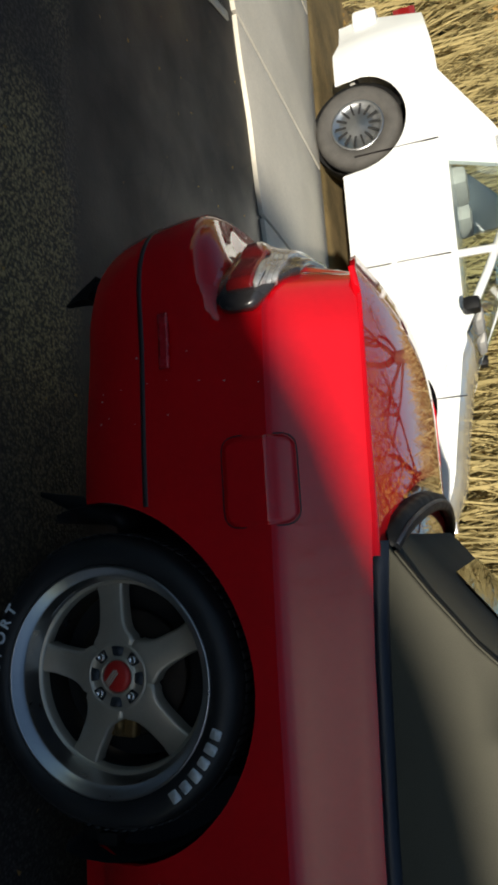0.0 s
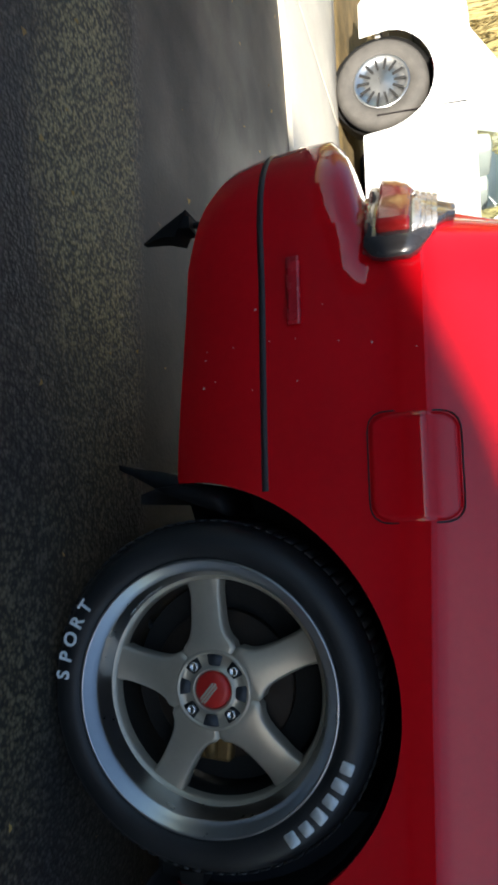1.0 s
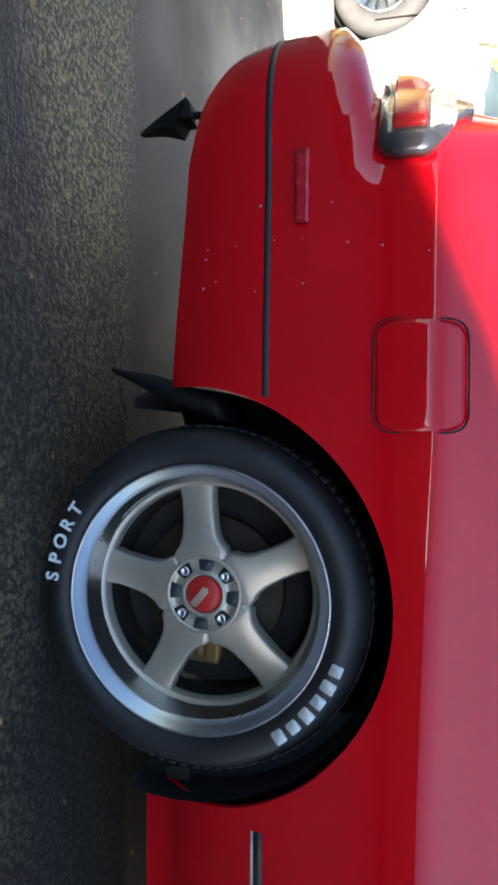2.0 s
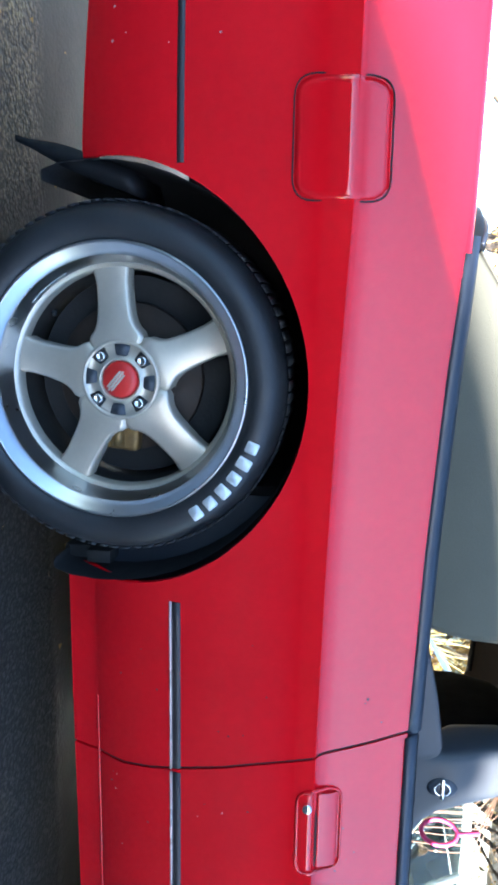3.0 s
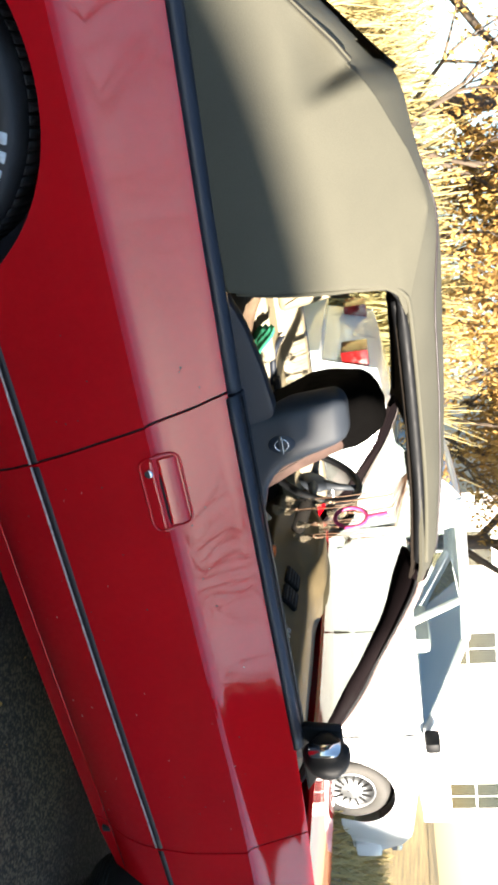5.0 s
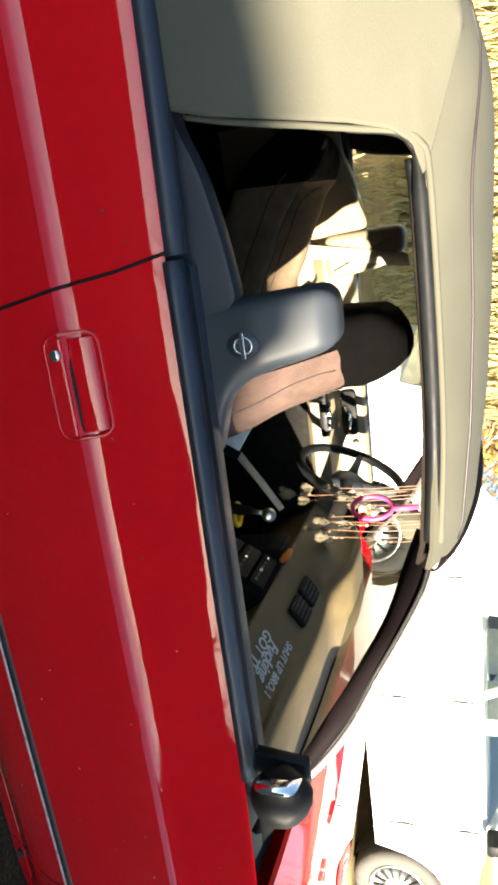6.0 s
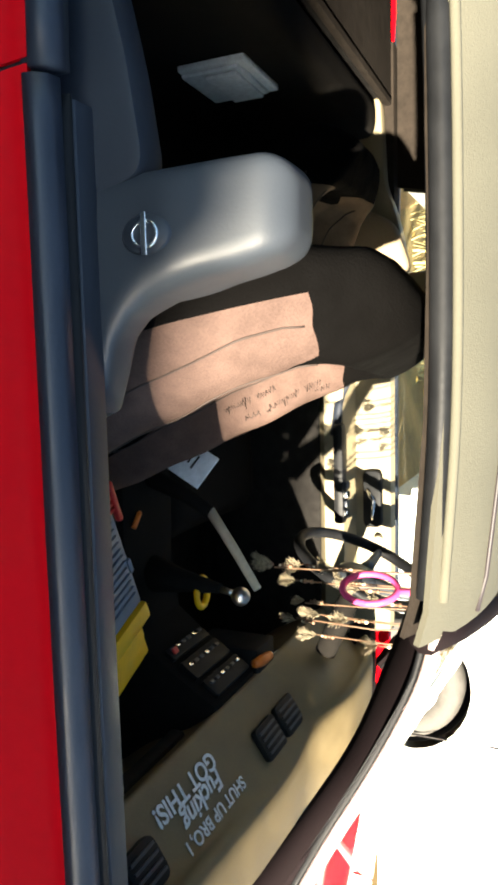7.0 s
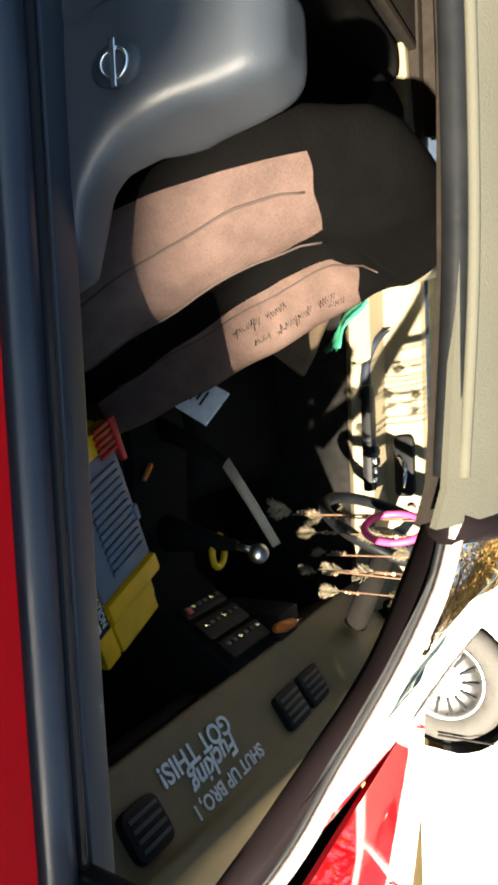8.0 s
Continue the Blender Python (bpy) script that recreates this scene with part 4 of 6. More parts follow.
CROWN_Z = [0.935, 0.955, 1.03, 1.115, 1.188, 1.238, 1.255, 1.272, 1.290, 1.304, 1.310, 1.313, 1.314, 1.313, 1.311, 1.309, 1.302, 1.288, 1.262, 1.250]


def sail_y(z):
    return 0.082 + 0.205 * (max(0, z - 0.87) / 0.43) ** 1.6


def fold(x, z):
    """Depth of the tuck where the cloth caves in behind the rear bow."""
    d = 0.134 - 0.30 * (z - 1.14) - x
    return 0.075 * smooth(d, 0.0, 0.05) * (1 - smooth(d, 0.06, 0.20)) * smooth(z, 1.03, 1.125)


def top_side(x):
    z = interp(x, EDGE_X, EDGE_Z)
    return (x, max(sail_y(z), 0.10) + fold(x, z), z)


def rear_window_hole(c):
    return -0.16 < c.x < 0.085 and 0.36 < c.y < 2 * YC - 0.36


TOP_XS = [-0.26, -0.237, -0.19, -0.141, -0.09, -0.06, -0.033, -0.015, 0.0, 0.02, 0.04, 0.06, 0.08, 0.10, 0.12, 0.150, 0.20, 0.256, 0.31, 0.36, 0.40, 0.44, 0.48, 0.52, 0.56, 0.60, 0.70, 0.80, 0.9, 1.0, 1.1, 1.20, 1.235]
TOP = across("soft_top", TOP_XS, top_side, lambda x: interp(x, EDGE_X, CROWN_Z), CAR, M_FABRIC, n=30, power=5.5, thick=0.008, hole=rear_window_hole,
             label="olive-grey cloth soft top, raised, with a clear plastic rear window")
across("headliner", [x for x in TOP_XS if x > 0.25], lambda x: (x, top_side(x)[1] + 0.02, top_side(x)[2] - 0.02), lambda x: interp(x, EDGE_X, CROWN_Z) - 0.03, TOP, M_LINING, n=24, power=5.5, thick=0.006)
across("rear_window", span(-0.17, 0.10, 8), lambda x: (x, 0.345, top_side(x)[2] + (interp(x, EDGE_X, CROWN_Z) - top_side(x)[2]) * 0.955 + 0.004),
       lambda x: interp(x, EDGE_X, CROWN_Z) + 0.004, TOP, M_PLASTIC_WINDOW, n=12, thick=0.002, label="bluish flexible plastic rear window")
for left in (False, True):
    bm = bmesh.new()
    rows = []
    for z in span(0.868, 1.2695, 70):
        xl = interp(z, EDGE_Z[:10], EDGE_X[:10]) - 0.004
        xr = max(xl + 0.004, interp(z, [0.868, 0.92, 1.11, 1.165, 1.194, 1.208, 1.238, 1.268], [0.440, 0.455, 0.487, 0.502, 0.524, 0.575, 0.476, 0.372]))
        rows.append([Vector((xl + (xr - xl) * t, sail_y(z) + 0.003 - 0.006 * math.sin(math.pi * t) + fold(xl + (xr - xl) * t, z), z)) for t in span(0, 1, 60)])
    if left:
        rows = [[mirror_y(p) for p in r] for r in rows]
    add_grid(bm, rows)
    bmesh.ops.recalc_face_normals(bm, faces=bm.faces)
    ob = part("sail_panel", bm, M_FABRIC, TOP)
    s = ob.modifiers.new("thickness", "SOLIDIFY")
    s.thickness, s.offset = 0.008, 0
    bm = bmesh.new()
    add_grid(bm, [[p + Vector((0, -0.014 if left else 0.014, -0.004)) for p in r[::6]] for r in rows[::4]])
    part("sail_lining", bm, M_LINING, TOP)


def both(fn):
    for left in (False, True):
        fn((lambda q: mirror_y(q)) if left else (lambda q: Vector(q)), left)


def trim_parts(f, left):
    # belt strip of the soft top and its rear corner
    pts = [(x, side_y(x) + 0.062 + 0.02 * smooth(-x, 0.12, 0.26), top_z(x) + 0.004) for x in span(-0.25, 0.640, 18)]
    bm = bmesh.new()
    ribbon(bm, [f(q) for q in pts], [(-0.006, -0.012), (0.030, -0.010), (0.030, 0.020), (0.012, 0.022), (-0.002, 0.012)], lambda i: (Vector((0, -1 if left else 1, 0)), Vector((0, 0, 1))))
    part("belt_trim", bm, M_TRIM, TOP, "" if left else "slate-black belt trim below the cloth")
    # drip rail over the side window, down its rear edge
    rail = [(0.452, 0.105, 0.885), (0.468, 0.118, 0.95), (0.484, 0.145, 1.04), (0.497, 0.168, 1.11), (0.506, 0.180, 1.158), (0.524, 0.189, 1.184), (0.57, 0.195, 1.195), (0.80, 0.197, 1.199), (1.0, 0.198, 1.197), (1.19, 0.200, 1.184)]
    rail = [q + Vector((0, 0.036, 0.006)) * smooth(q.z, 1.04, 1.17) for q in map(Vector, rail)]
    rail = curve(rail)
    up = [q for q in rail if q.z > 1.10]
    bm = bmesh.new()
    tube(bm, [f(q) for q in up], [0.004 + 0.010 * smooth(q.x, 0.49, 0.62) for q in up], 10)
    part("window_seal", bm, M_BLACK, TOP, "" if left else "black rubber window seal")
    bm = bmesh.new()
    tube(bm, [f((q.x - 0.003 * (1 - smooth(q.z, 1.09, 1.19)), q.y - 0.006, q.z + 0.016 * smooth(q.z, 1.09, 1.19))) for q in rail], 0.0055, 8)
    part("cloth_piping", bm, M_FABRIC, TOP)
    bm = bmesh.new()
    tube(bm, [f((q[0] + 0.004, q[1] + 0.022, q[2] - 0.012)) for q in rail if q.x > 0.54], 0.009, 8)
    part("inner_rail", bm, M_BLACK, TOP)
    # doubled flap and pale piping along the rear edge of the side cloth
    edge = [(x - 0.003, sail_y(interp(x, EDGE_X, EDGE_Z)) + 0.016, interp(x, EDGE_X, EDGE_Z) + 0.006) for x in span(-0.225, 0.085, 26)]
    bm = bmesh.new()
    ribbon(bm, [f(q) for q in edge], [(-0.012, -0.004), (0.026, -0.003), (0.028, 0.003), (0.008, 0.006), (-0.012, 0.002)], lambda i: (Vector((0, -1 if left else 1, 0)), Vector((-0.66, 0, 0.75))))
    part("edge_flap", bm, M_FLAP, TOP, "" if left else "dark doubled cloth along the edge of the soft top")
    bm = bmesh.new()
    tube(bm, [f((q[0], q[1] - 0.013, q[2] + 0.001)) for q in edge], 0.0022, 6)
    part("edge_piping", bm, M_FABRIC, TOP)
    # seam over the roof's shoulder
    bm = bmesh.new()
    seam = []
    for x in span(0.30, 1.225, 22):
        e, c = top_side(x), interp(x, EDGE_X, CROWN_Z)
        q = 0.83
        seam.append(f((x, YC - q * (YC - e[1]), e[2] + (c - e[2]) * (1 - q ** 5.5) + 0.001)))
    tube(bm, seam, 0.003, 6)
    part("roof_seam", bm, M_MOULD, TOP)
    # windscreen pillar: from the trim by the glass to its inner edge
    px_ = [1.225, 1.30, 1.40, 1.50, 1.60, 1.68, 1.74, 1.82]
    outer = [Vector(q) for q in zip(px_, [0.250, 0.259, 0.264, 0.257, 0.243, 0.227, 0.208, 0.188], [1.188, 1.167, 1.120, 1.064, 1.009, 0.950, 0.892, 0.828])]
    inner = [Vector(q) for q in zip(px_, [0.360, 0.352, 0.320, 0.279, 0.240, 0.202, 0.164, 0.125], [1.150, 1.121, 1.084, 1.024, 0.961, 0.913, 0.864, 0.812])]
    bm = bmesh.new()
    rows = []
    for a, b in zip(curve(outer), curve(inner)):
        d = b - a
        n = Vector((1, 0, -0.55)).cross(d).normalized()
        rows.append([f(q) for q in (a, a + 0.15 * d - 0.006 * n, a + 0.5 * d - 0.010 * n, a + 0.85 * d - 0.006 * n, b, b + 0.012 * n, a + 0.5 * d + 0.016 * n, a + 0.014 * n)])
    vs = add_grid(bm, rows, closed=True)
    bm.faces.new(vs[0]), bm.faces.new(vs[-1][::-1])
    bmesh.ops.recalc_face_normals(bm, faces=bm.faces)
    sharp(part("windscreen_pillar", bm, M_MAROON, CAR, "" if left else "dark maroon windscreen pillar"), 40)
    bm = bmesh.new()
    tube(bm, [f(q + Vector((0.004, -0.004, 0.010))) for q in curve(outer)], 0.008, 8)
    part("pillar_trim", bm, M_PINK_TRIM_AND_GLINT, CAR, "" if left else "pale rose trim along the windscreen")
    bm = bmesh.new()
    tube(bm, [f(q + Vector((0.002, -0.002, -0.002))) for q in curve(outer)], 0.0045, 8)
    part("pillar_seal", bm, M_BLACK, CAR)


both(trim_parts)
bm = bmesh.new()
tube(bm, [(1.235 + 0.05 * math.sin(math.pi * t), 0.245 + (2 * YC - 0.49) * t, 1.185 + 0.062 * math.sin(math.pi * t) ** 0.7) for t in span(0, 1, 16)], 0.022, 10)
part("windscreen_header", bm, M_MAROON, CAR, "dark maroon windscreen header rail")
bm = bmesh.new()
rows = []
for t in span(0, 1, 8):
    e = 0.25 - 0.06 * t * t
    rows.append([(1.245 + 0.58 * t + 0.05 * max(0.0, math.sin(math.pi * q)) ** (1 - 0.5 * t) * (1 + 0.6 * t), e + (2 * YC - 2 * e) * q, 1.190 + 0.06 * math.sin(math.pi * q) ** 0.7 * (1 - t) - 0.362 * t + 0.10 * t * (1 - t)) for q in span(0, 1, 14)])
add_grid(bm, rows)
ob = part("windscreen", bm, M_SCREEN, CAR, "raked clear windscreen")
ob.visible_shadow = False
bm = bmesh.new()
def rear_arc(back, up):
    return [(-0.25 - (0.11 + back) * math.sin(math.pi * t) ** 0.6, 0.11 + (2 * YC - 0.22) * t, 0.895 + up + 0.045 * math.sin(math.pi * t) ** 0.6) for t in span(0, 1, 28)]


ribbon(bm, rear_arc(0.0, 0.0), [(-0.022, -0.012), (0.026, -0.004), (0.034, 0.018), (0.020, 0.026), (-0.012, 0.014)], lambda i: (Vector((1, 0, 0)), Vector((0, 0, 1))))
part("rear_trim", bm, M_BLACK, TOP, "broad black trim round the back of the soft top")
bm = bmesh.new()
tube(bm, [(x + 0.008, y, z + 0.022) for x, y, z in rear_arc(0.0, 0.0)], 0.0045, 8)
part("trim_bead", bm, M_TRIM, TOP, "slate-grey bead along the rear trim")
# rear quarter belt moulding and door belt strips
bm = bmesh.new()
ribbon(bm, [(x, side_y(x) + 0.056, top_z(x) + 0.002) for x in span(0.648, 1.62, 24)], [(-0.004, -0.006), (0.030, -0.006), (0.031, 0.012), (0.024, 0.019), (0.008, 0.016), (-0.002, 0.006)], lambda i: (Vector((0, 1, 0)), Vector((0, 0, 1))))
part("belt_moulding", bm, M_TRIM, DOOR, "satin slate-black belt moulding")
bm = bmesh.new()
ribbon(bm, [(x, side_y(x) + 0.092, top_z(x) + 0.006) for x in span(0.66, 1.62, 24)], [(-0.004, -0.02), (0.004, -0.02), (0.006, 0.014), (-0.002, 0.018)], lambda i: (Vector((0, 1, 0)), Vector((0, 0, 1))))
part("window_wiper_strip", bm, M_BLACK, DOOR)
# door's inner top and card
bm = bmesh.new()
ribbon(bm, [(x, side_y(x) + 0.10, top_z(x)) for x in span(0.66, 1.70, 20)], [(0.0, -0.02), (0.0, 0.010), (0.006, 0.018), (0.036, 0.019), (0.046, 0.012), (0.052, -0.03), (0.062, -0.20), (0.075, -0.30), (0.075, -0.58), (0.0, -0.58)], lambda i: (Vector((0, 1, 0)), Vector((0, 0, 1))))
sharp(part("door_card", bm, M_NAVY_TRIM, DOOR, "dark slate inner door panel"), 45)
# mirror
bm = bmesh.new()
rows = []
for i in range(11):
    t = i / 10
    r = math.sin(math.pi * (0.06 + 0.88 * t)) ** 0.5
    c = Vector((1.597 + 0.02 * t, 0.085 - 0.105 * t, 0.915 + 0.004 * t))
    rows.append([c + Vector((0.052 * r * math.cos(a) * (1.0 if math.cos(a) > 0 else 0.45), 0, 0.060 * r * (0.55 + 0.45 * min(1, t * 3)) * math.sin(a))) for a in [k * math.tau / 18 for k in range(18)]])
vs = add_grid(bm, rows, closed=True)
bm.faces.new(vs[0]), bm.faces.new(vs[-1][::-1])
bmesh.ops.recalc_face_normals(bm, faces=bm.faces)
MIRROR = part("door_mirror", bm, M_BLACK, CAR, "black door mirror with rounded housing")
bm = bmesh.new()
extrude_poly(bm, rounded([(-0.008, 0.874), (0.068, 0.874), (0.068, 0.954), (-0.008, 0.954)], 0.025, 5), "x", 1.574, 1.580)
bmesh.ops.rotate(bm, cent=(1.58, 0, 0.9), matrix=Matrix.Rotation(radians(-14), 3, "Z"), verts=bm.verts)
part("mirror_glass", bm, M_CHROME, MIRROR, "silvered mirror glass")
bm = bmesh.new()
extrude_poly(bm, [(1.57, 0.845), (1.80, 0.84), (1.64, 0.955), (1.585, 0.955)], "y", 0.085, 0.11, 0.006)
part("mirror_base", bm, M_BLACK, MIRROR)

# ---------------------------------------------------------------- interior
bm = bmesh.new()
rows = []
for z in span(0.79, 0.90, 22) + span(0.91, 1.03, 10) + [1.03 + 0.036 * math.sin(radians(a)) for a in (12, 25, 38, 50, 62, 73, 82, 88)]:
    xr = interp(z, [0.79, 1.0, 1.062], [0.736, 0.720, 0.716])
    xf = interp(z, [0.79, 0.845, 0.858, 0.868, 0.885, 0.910, 0.968, 1.005, 1.04], [1.01, 0.985, 0.945, 0.908, 0.882, 0.862, 0.844, 0.836, 0.826])
    ya, yb = 0.134 + 0.22 * max(0, z - 0.94), 0.268 - 0.076 * smooth(0.95 - z, 0.0, 0.085)
    k = math.cos(math.asin(min(1, max(0, (z - 1.03) / 0.036))))
    cx, cy, hx, hy = (xr + xf) / 2, (ya + yb) / 2, (xf - xr) / 2 - 0.034 * (1 - k), (yb - ya) / 2 - 0.036 * (1 - k)
    rows.append([(cx + hx * math.copysign(abs(math.cos(a)) ** 0.36, math.cos(a)), cy + hy * math.copysign(abs(math.sin(a)) ** 0.45, math.sin(a)), z) for a in [j * math.tau / 40 for j in range(40)]])
vs = add_grid(bm, rows, closed=True)
bm.faces.new(vs[0]), bm.faces.new(vs[-1][::-1])
bmesh.ops.recalc_face_normals(bm, faces=bm.faces)
TOWER = sharp(part("belt_tower", bm, M_GREY_TRIM, CAR, "grey plastic seat-belt tower with a round emblem"), 35)
bm = bmesh.new()
lathe_y(bm, [(0.0005, -0.004), (0.026, -0.004), (0.030, 0.0), (0.030, 0.008)], 40, (0, 0, 0))
bmesh.ops.transform(bm, matrix=pose(0.797, 0.1345, 0.918, -3) @ Matrix.Diagonal((0.72, 1, 0.98, 1)), verts=bm.verts)
EMB = part("emblem_disc", bm, M_NAVY_TRIM, TOWER, "dark oval emblem with silver ring and bar")
bm = bmesh.new()
tube(bm, [(0.797 + 0.0135 * math.cos(a), 0.1295, 0.918 + 0.0150 * math.sin(a)) for a in [k * math.tau / 28 for k in range(29)]], 0.0022, 6, cap=False)
box(bm, (0.775, 0.1265, 0.9145), (0.819, 0.1305, 0.9215), 0.001, None)
part("ring_and_bar", bm, M_CHROME, EMB)
# quarter trim behind the tower: shade put into the near side's slate, sun into the far cream
for yy in (0.135, 2 * YC - 0.135 - 0.05):
    bm = bmesh.new()
    extrude_poly(bm, rounded([(0.21, 0.25), (0.21, 0.84), (0.45, 0.850), (0.52, 0.880), (0.62, 0.902), (0.735, 0.918), (0.76, 0.80), (0.76, 0.25)], 0.03, 5), "y", yy, yy + 0.05, 0.01, 2)
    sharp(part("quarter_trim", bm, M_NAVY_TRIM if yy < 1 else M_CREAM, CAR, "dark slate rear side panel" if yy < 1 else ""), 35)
boxed("rear_shelf", (-0.20, 0.14, 0.84), (0.23, 1.55, 0.86), M_LINING, CAR)
boxed("carpet", (0.22, 0.13, 0.21), (1.93, 1.56, 0.235), M_CARPET, CAR)


SEAT_KEY = [(0.50, 1.160, 0.17, 0.235, 0.080), (0.62, 1.111, 0.17, 0.245, 0.092), (0.75, 1.054, 0.17, 0.250, 0.100), (0.87, 1.002, 0.165, 0.250, 0.104), (0.95, 0.968, 0.165, 0.236, 0.096),
            (1.00, 0.952, 0.157, 0.215, 0.060), (1.03, 0.950, 0.155, 0.195, 0.022), (1.06, 0.951, 0.155, 0.175, 0.0), (1.09, 0.939, 0.143, 0.155, 0.0), (1.115, 0.926, 0.115, 0.135, 0.0),
            (1.135, 0.914, 0.075, 0.105, 0.0), (1.146, 0.895, 0.030, 0.055, 0.0)]   # height, front, thickness, half width, depth of the hollow


def seat(y0, cover, name, label, slid=0.0, recline=0.0, printed=False):
    """Bucket seat: cushion, hollow backrest between proud bolsters, built-in headrest."""
    zs = [k[0] for k in SEAT_KEY]

    def front(z, v, lift=0.0):
        """A point of the backrest's front at height z; v runs from -1 to 1 across."""
        x, t, w, d = (interp(z, zs, [k[i] for k in SEAT_KEY]) for i in (1, 2, 3, 4))
        a = abs(v)
        off = d * (1 - smooth(a, 0.27, 0.64)) if a < 0.64 else min(0.09, 0.6 * t) * ((a - 0.64) / 0.36) ** 2.2
        if cover:                               # slack cloth: slanting creases over the near bolster
            g = math.exp(-((z - 0.90) / 0.07) ** 2) * smooth(-v, 0.70, 0.90)
            off += 0.0035 * g * math.sin(105 * z + 190 * (x - off)) + 0.002 * math.sin(47 * z + 5 * v) * (a > 0.3)
        return lean(Vector((x - off + lift + 0.10 * w * v, y0 + w * v, z)))

    def lean(p):
        c, q, dx, dz = math.cos(recline), math.sin(recline), p.x - 1.05, p.z - 0.48
        return Vector((1.05 + slid + c * dx - q * dz, p.y, 0.48 + q * dx + c * dz))
    bm = bmesh.new()
    rows = []
    for z in span(zs[0], zs[-1], 100):
        x, t, w = (interp(z, zs, [k[i] for k in SEAT_KEY]) for i in (1, 2, 3))
        row = [front(z, v) for v in span(-1, 1, 56)]
        e = min(0.09, 0.6 * t)
        for k in range(1, 20):
            a = math.pi * k / 20
            row.append(lean(Vector((x - e - (t - e) * math.sin(a) ** 0.55 + 0.10 * w * math.copysign(abs(math.cos(a)) ** 0.5, math.cos(a)), y0 + w * math.copysign(abs(math.cos(a)) ** 0.5, math.cos(a)), z))))
        rows.append(row)
    vs = add_grid(bm, rows, closed=True)
    bm.faces.new(vs[0][::-1]), bm.faces.new(vs[-1])
    bmesh.ops.recalc_face_normals(bm, faces=bm.faces)
    me = part(name, bm, cover or M_SEAT_BLACK, CAR, label)
    bm = bmesh.new()
    rows = []
    for x, z, t in [(0.90, 0.36, 0.14), (0.99, 0.365, 0.17), (1.12, 0.365, 0.18), (1.25, 0.37, 0.18), (1.36, 0.375, 0.17), (1.41, 0.37, 0.10)]:
        row = []
        for k in range(24):
            a = k * math.tau / 24
            c, q = math.cos(a), math.sin(a)
            yy = 0.245 * math.copysign(abs(c) ** 0.5, c)
            row.append((x + slid, y0 + yy, z + 0.5 * t * math.copysign(abs(q) ** 0.5, q) + 0.03 * (abs(yy) / 0.25) ** 3 * (q > 0)))
        rows.append(row)
    vs = add_grid(bm, rows, closed=True)
    bm.faces.new(vs[0]), bm.faces.new(vs[-1][::-1])
    bmesh.ops.recalc_face_normals(bm, faces=bm.faces)
    part("seat_cushion", bm, M_SEAT_BLACK, me)
    if cover:
        for v0, v1 in ((-0.90, -0.90), (-0.60, -0.66), (0.40, 0.44)):       # sewn seams along the bolsters
            bm = bmesh.new()
            tube(bm, [front(z, v0 + (v1 - v0) * (z - 0.55) / 0.47, 0.0004) for z in span(0.55, 1.025, 40)], 0.0016, 6)
            part("seam", bm, M_PIPING, me)
    if printed:
        rnd = random.Random(8)
        for v, z, words in ((0.47, 0.770, (0.050, 0.034)), (0.535, 0.800, (0.030, 0.062, 0.028)), (0.565, 0.930, (0.028,))):     # faded print on the far bolster
            for length in words:
                bm = bmesh.new()
                n = int(length / 0.0022)
                tube(bm, [front(z + length * k / n, v + (0.017 if k % 2 else -0.013) * rnd.uniform(0.4, 1.2) + 0.02 * (rnd.random() < 0.12), 0.0006) for k in range(n + 1)], 0.0011, 5)
                part("print_stroke", bm, M_PIPING, me)
                z += length + 0.012
    boxed("seat_base", (0.94 + slid, y0 - 0.2, 0.235), (1.35 + slid, y0 + 0.2, 0.30), M_WELL, me)
    return me


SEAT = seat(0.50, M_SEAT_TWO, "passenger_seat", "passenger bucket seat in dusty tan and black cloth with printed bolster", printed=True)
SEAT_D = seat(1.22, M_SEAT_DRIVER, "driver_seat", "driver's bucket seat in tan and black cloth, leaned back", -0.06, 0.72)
# rear bench, far side trim
bm = bmesh.new()
box(bm, (0.28, 0.22, 0.36), (0.72, 1.47, 0.47), 0.04, None, 3)
BENCH = part("rear_bench", bm, M_SEAT_BLACK, CAR, "black cloth rear bench")
bm = bmesh.new()
box(bm, (0.23, 0.22, 0.42), (0.34, 1.47, 0.84), 0.04, Matrix.Translation((0, 0, 0)), 3)
part("bench_back", bm, M_SEAT_BLACK, BENCH)
# far belt tower, in cream that carries the sunlight of that side
bm = bmesh.new()
extrude_poly(bm, rounded([(0.700, 0.78), (0.690, 1.04), (0.775, 1.04), (0.815, 0.97), (0.845, 0.78)], 0.034, 6), "y", 2 * YC - 0.250, 2 * YC - 0.134, 0.028, 4)
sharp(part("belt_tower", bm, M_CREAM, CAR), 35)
bm = bmesh.new()
rows = []
for i in range(13):
    t = i / 12
    c = Vector((0.80 - 0.10 * t, 1.44 - 0.02 * t, 1.05 - 0.55 * t))
    rows.append([c + Vector((0.022, 0, 0.004)), c + Vector((-0.022, 0, -0.004)), c + Vector((-0.022, 0.002, -0.004)), c + Vector((0.022, 0.002, 0.004))])
add_grid(bm, rows, closed=True)
bmesh.ops.recalc_face_normals(bm, faces=bm.faces)
part("seat_belt", bm, M_LEVER, CAR, "tan webbing seat belt")

# added pale piece in the outline of the sun on the far side panel
bm = bmesh.new()
extrude_poly(bm, rounded([(0.45, 0.62), (0.68, 0.54), (0.71, 0.74), (0.69, 0.93), (0.56, 0.885), (0.47, 0.72)], 0.03, 4), "y", 1.455, 1.503, 0.012)
part("sunlit_side_piece", bm, M_PAD, CAR, "tan piece added for the sunlit part of the rear side panel")
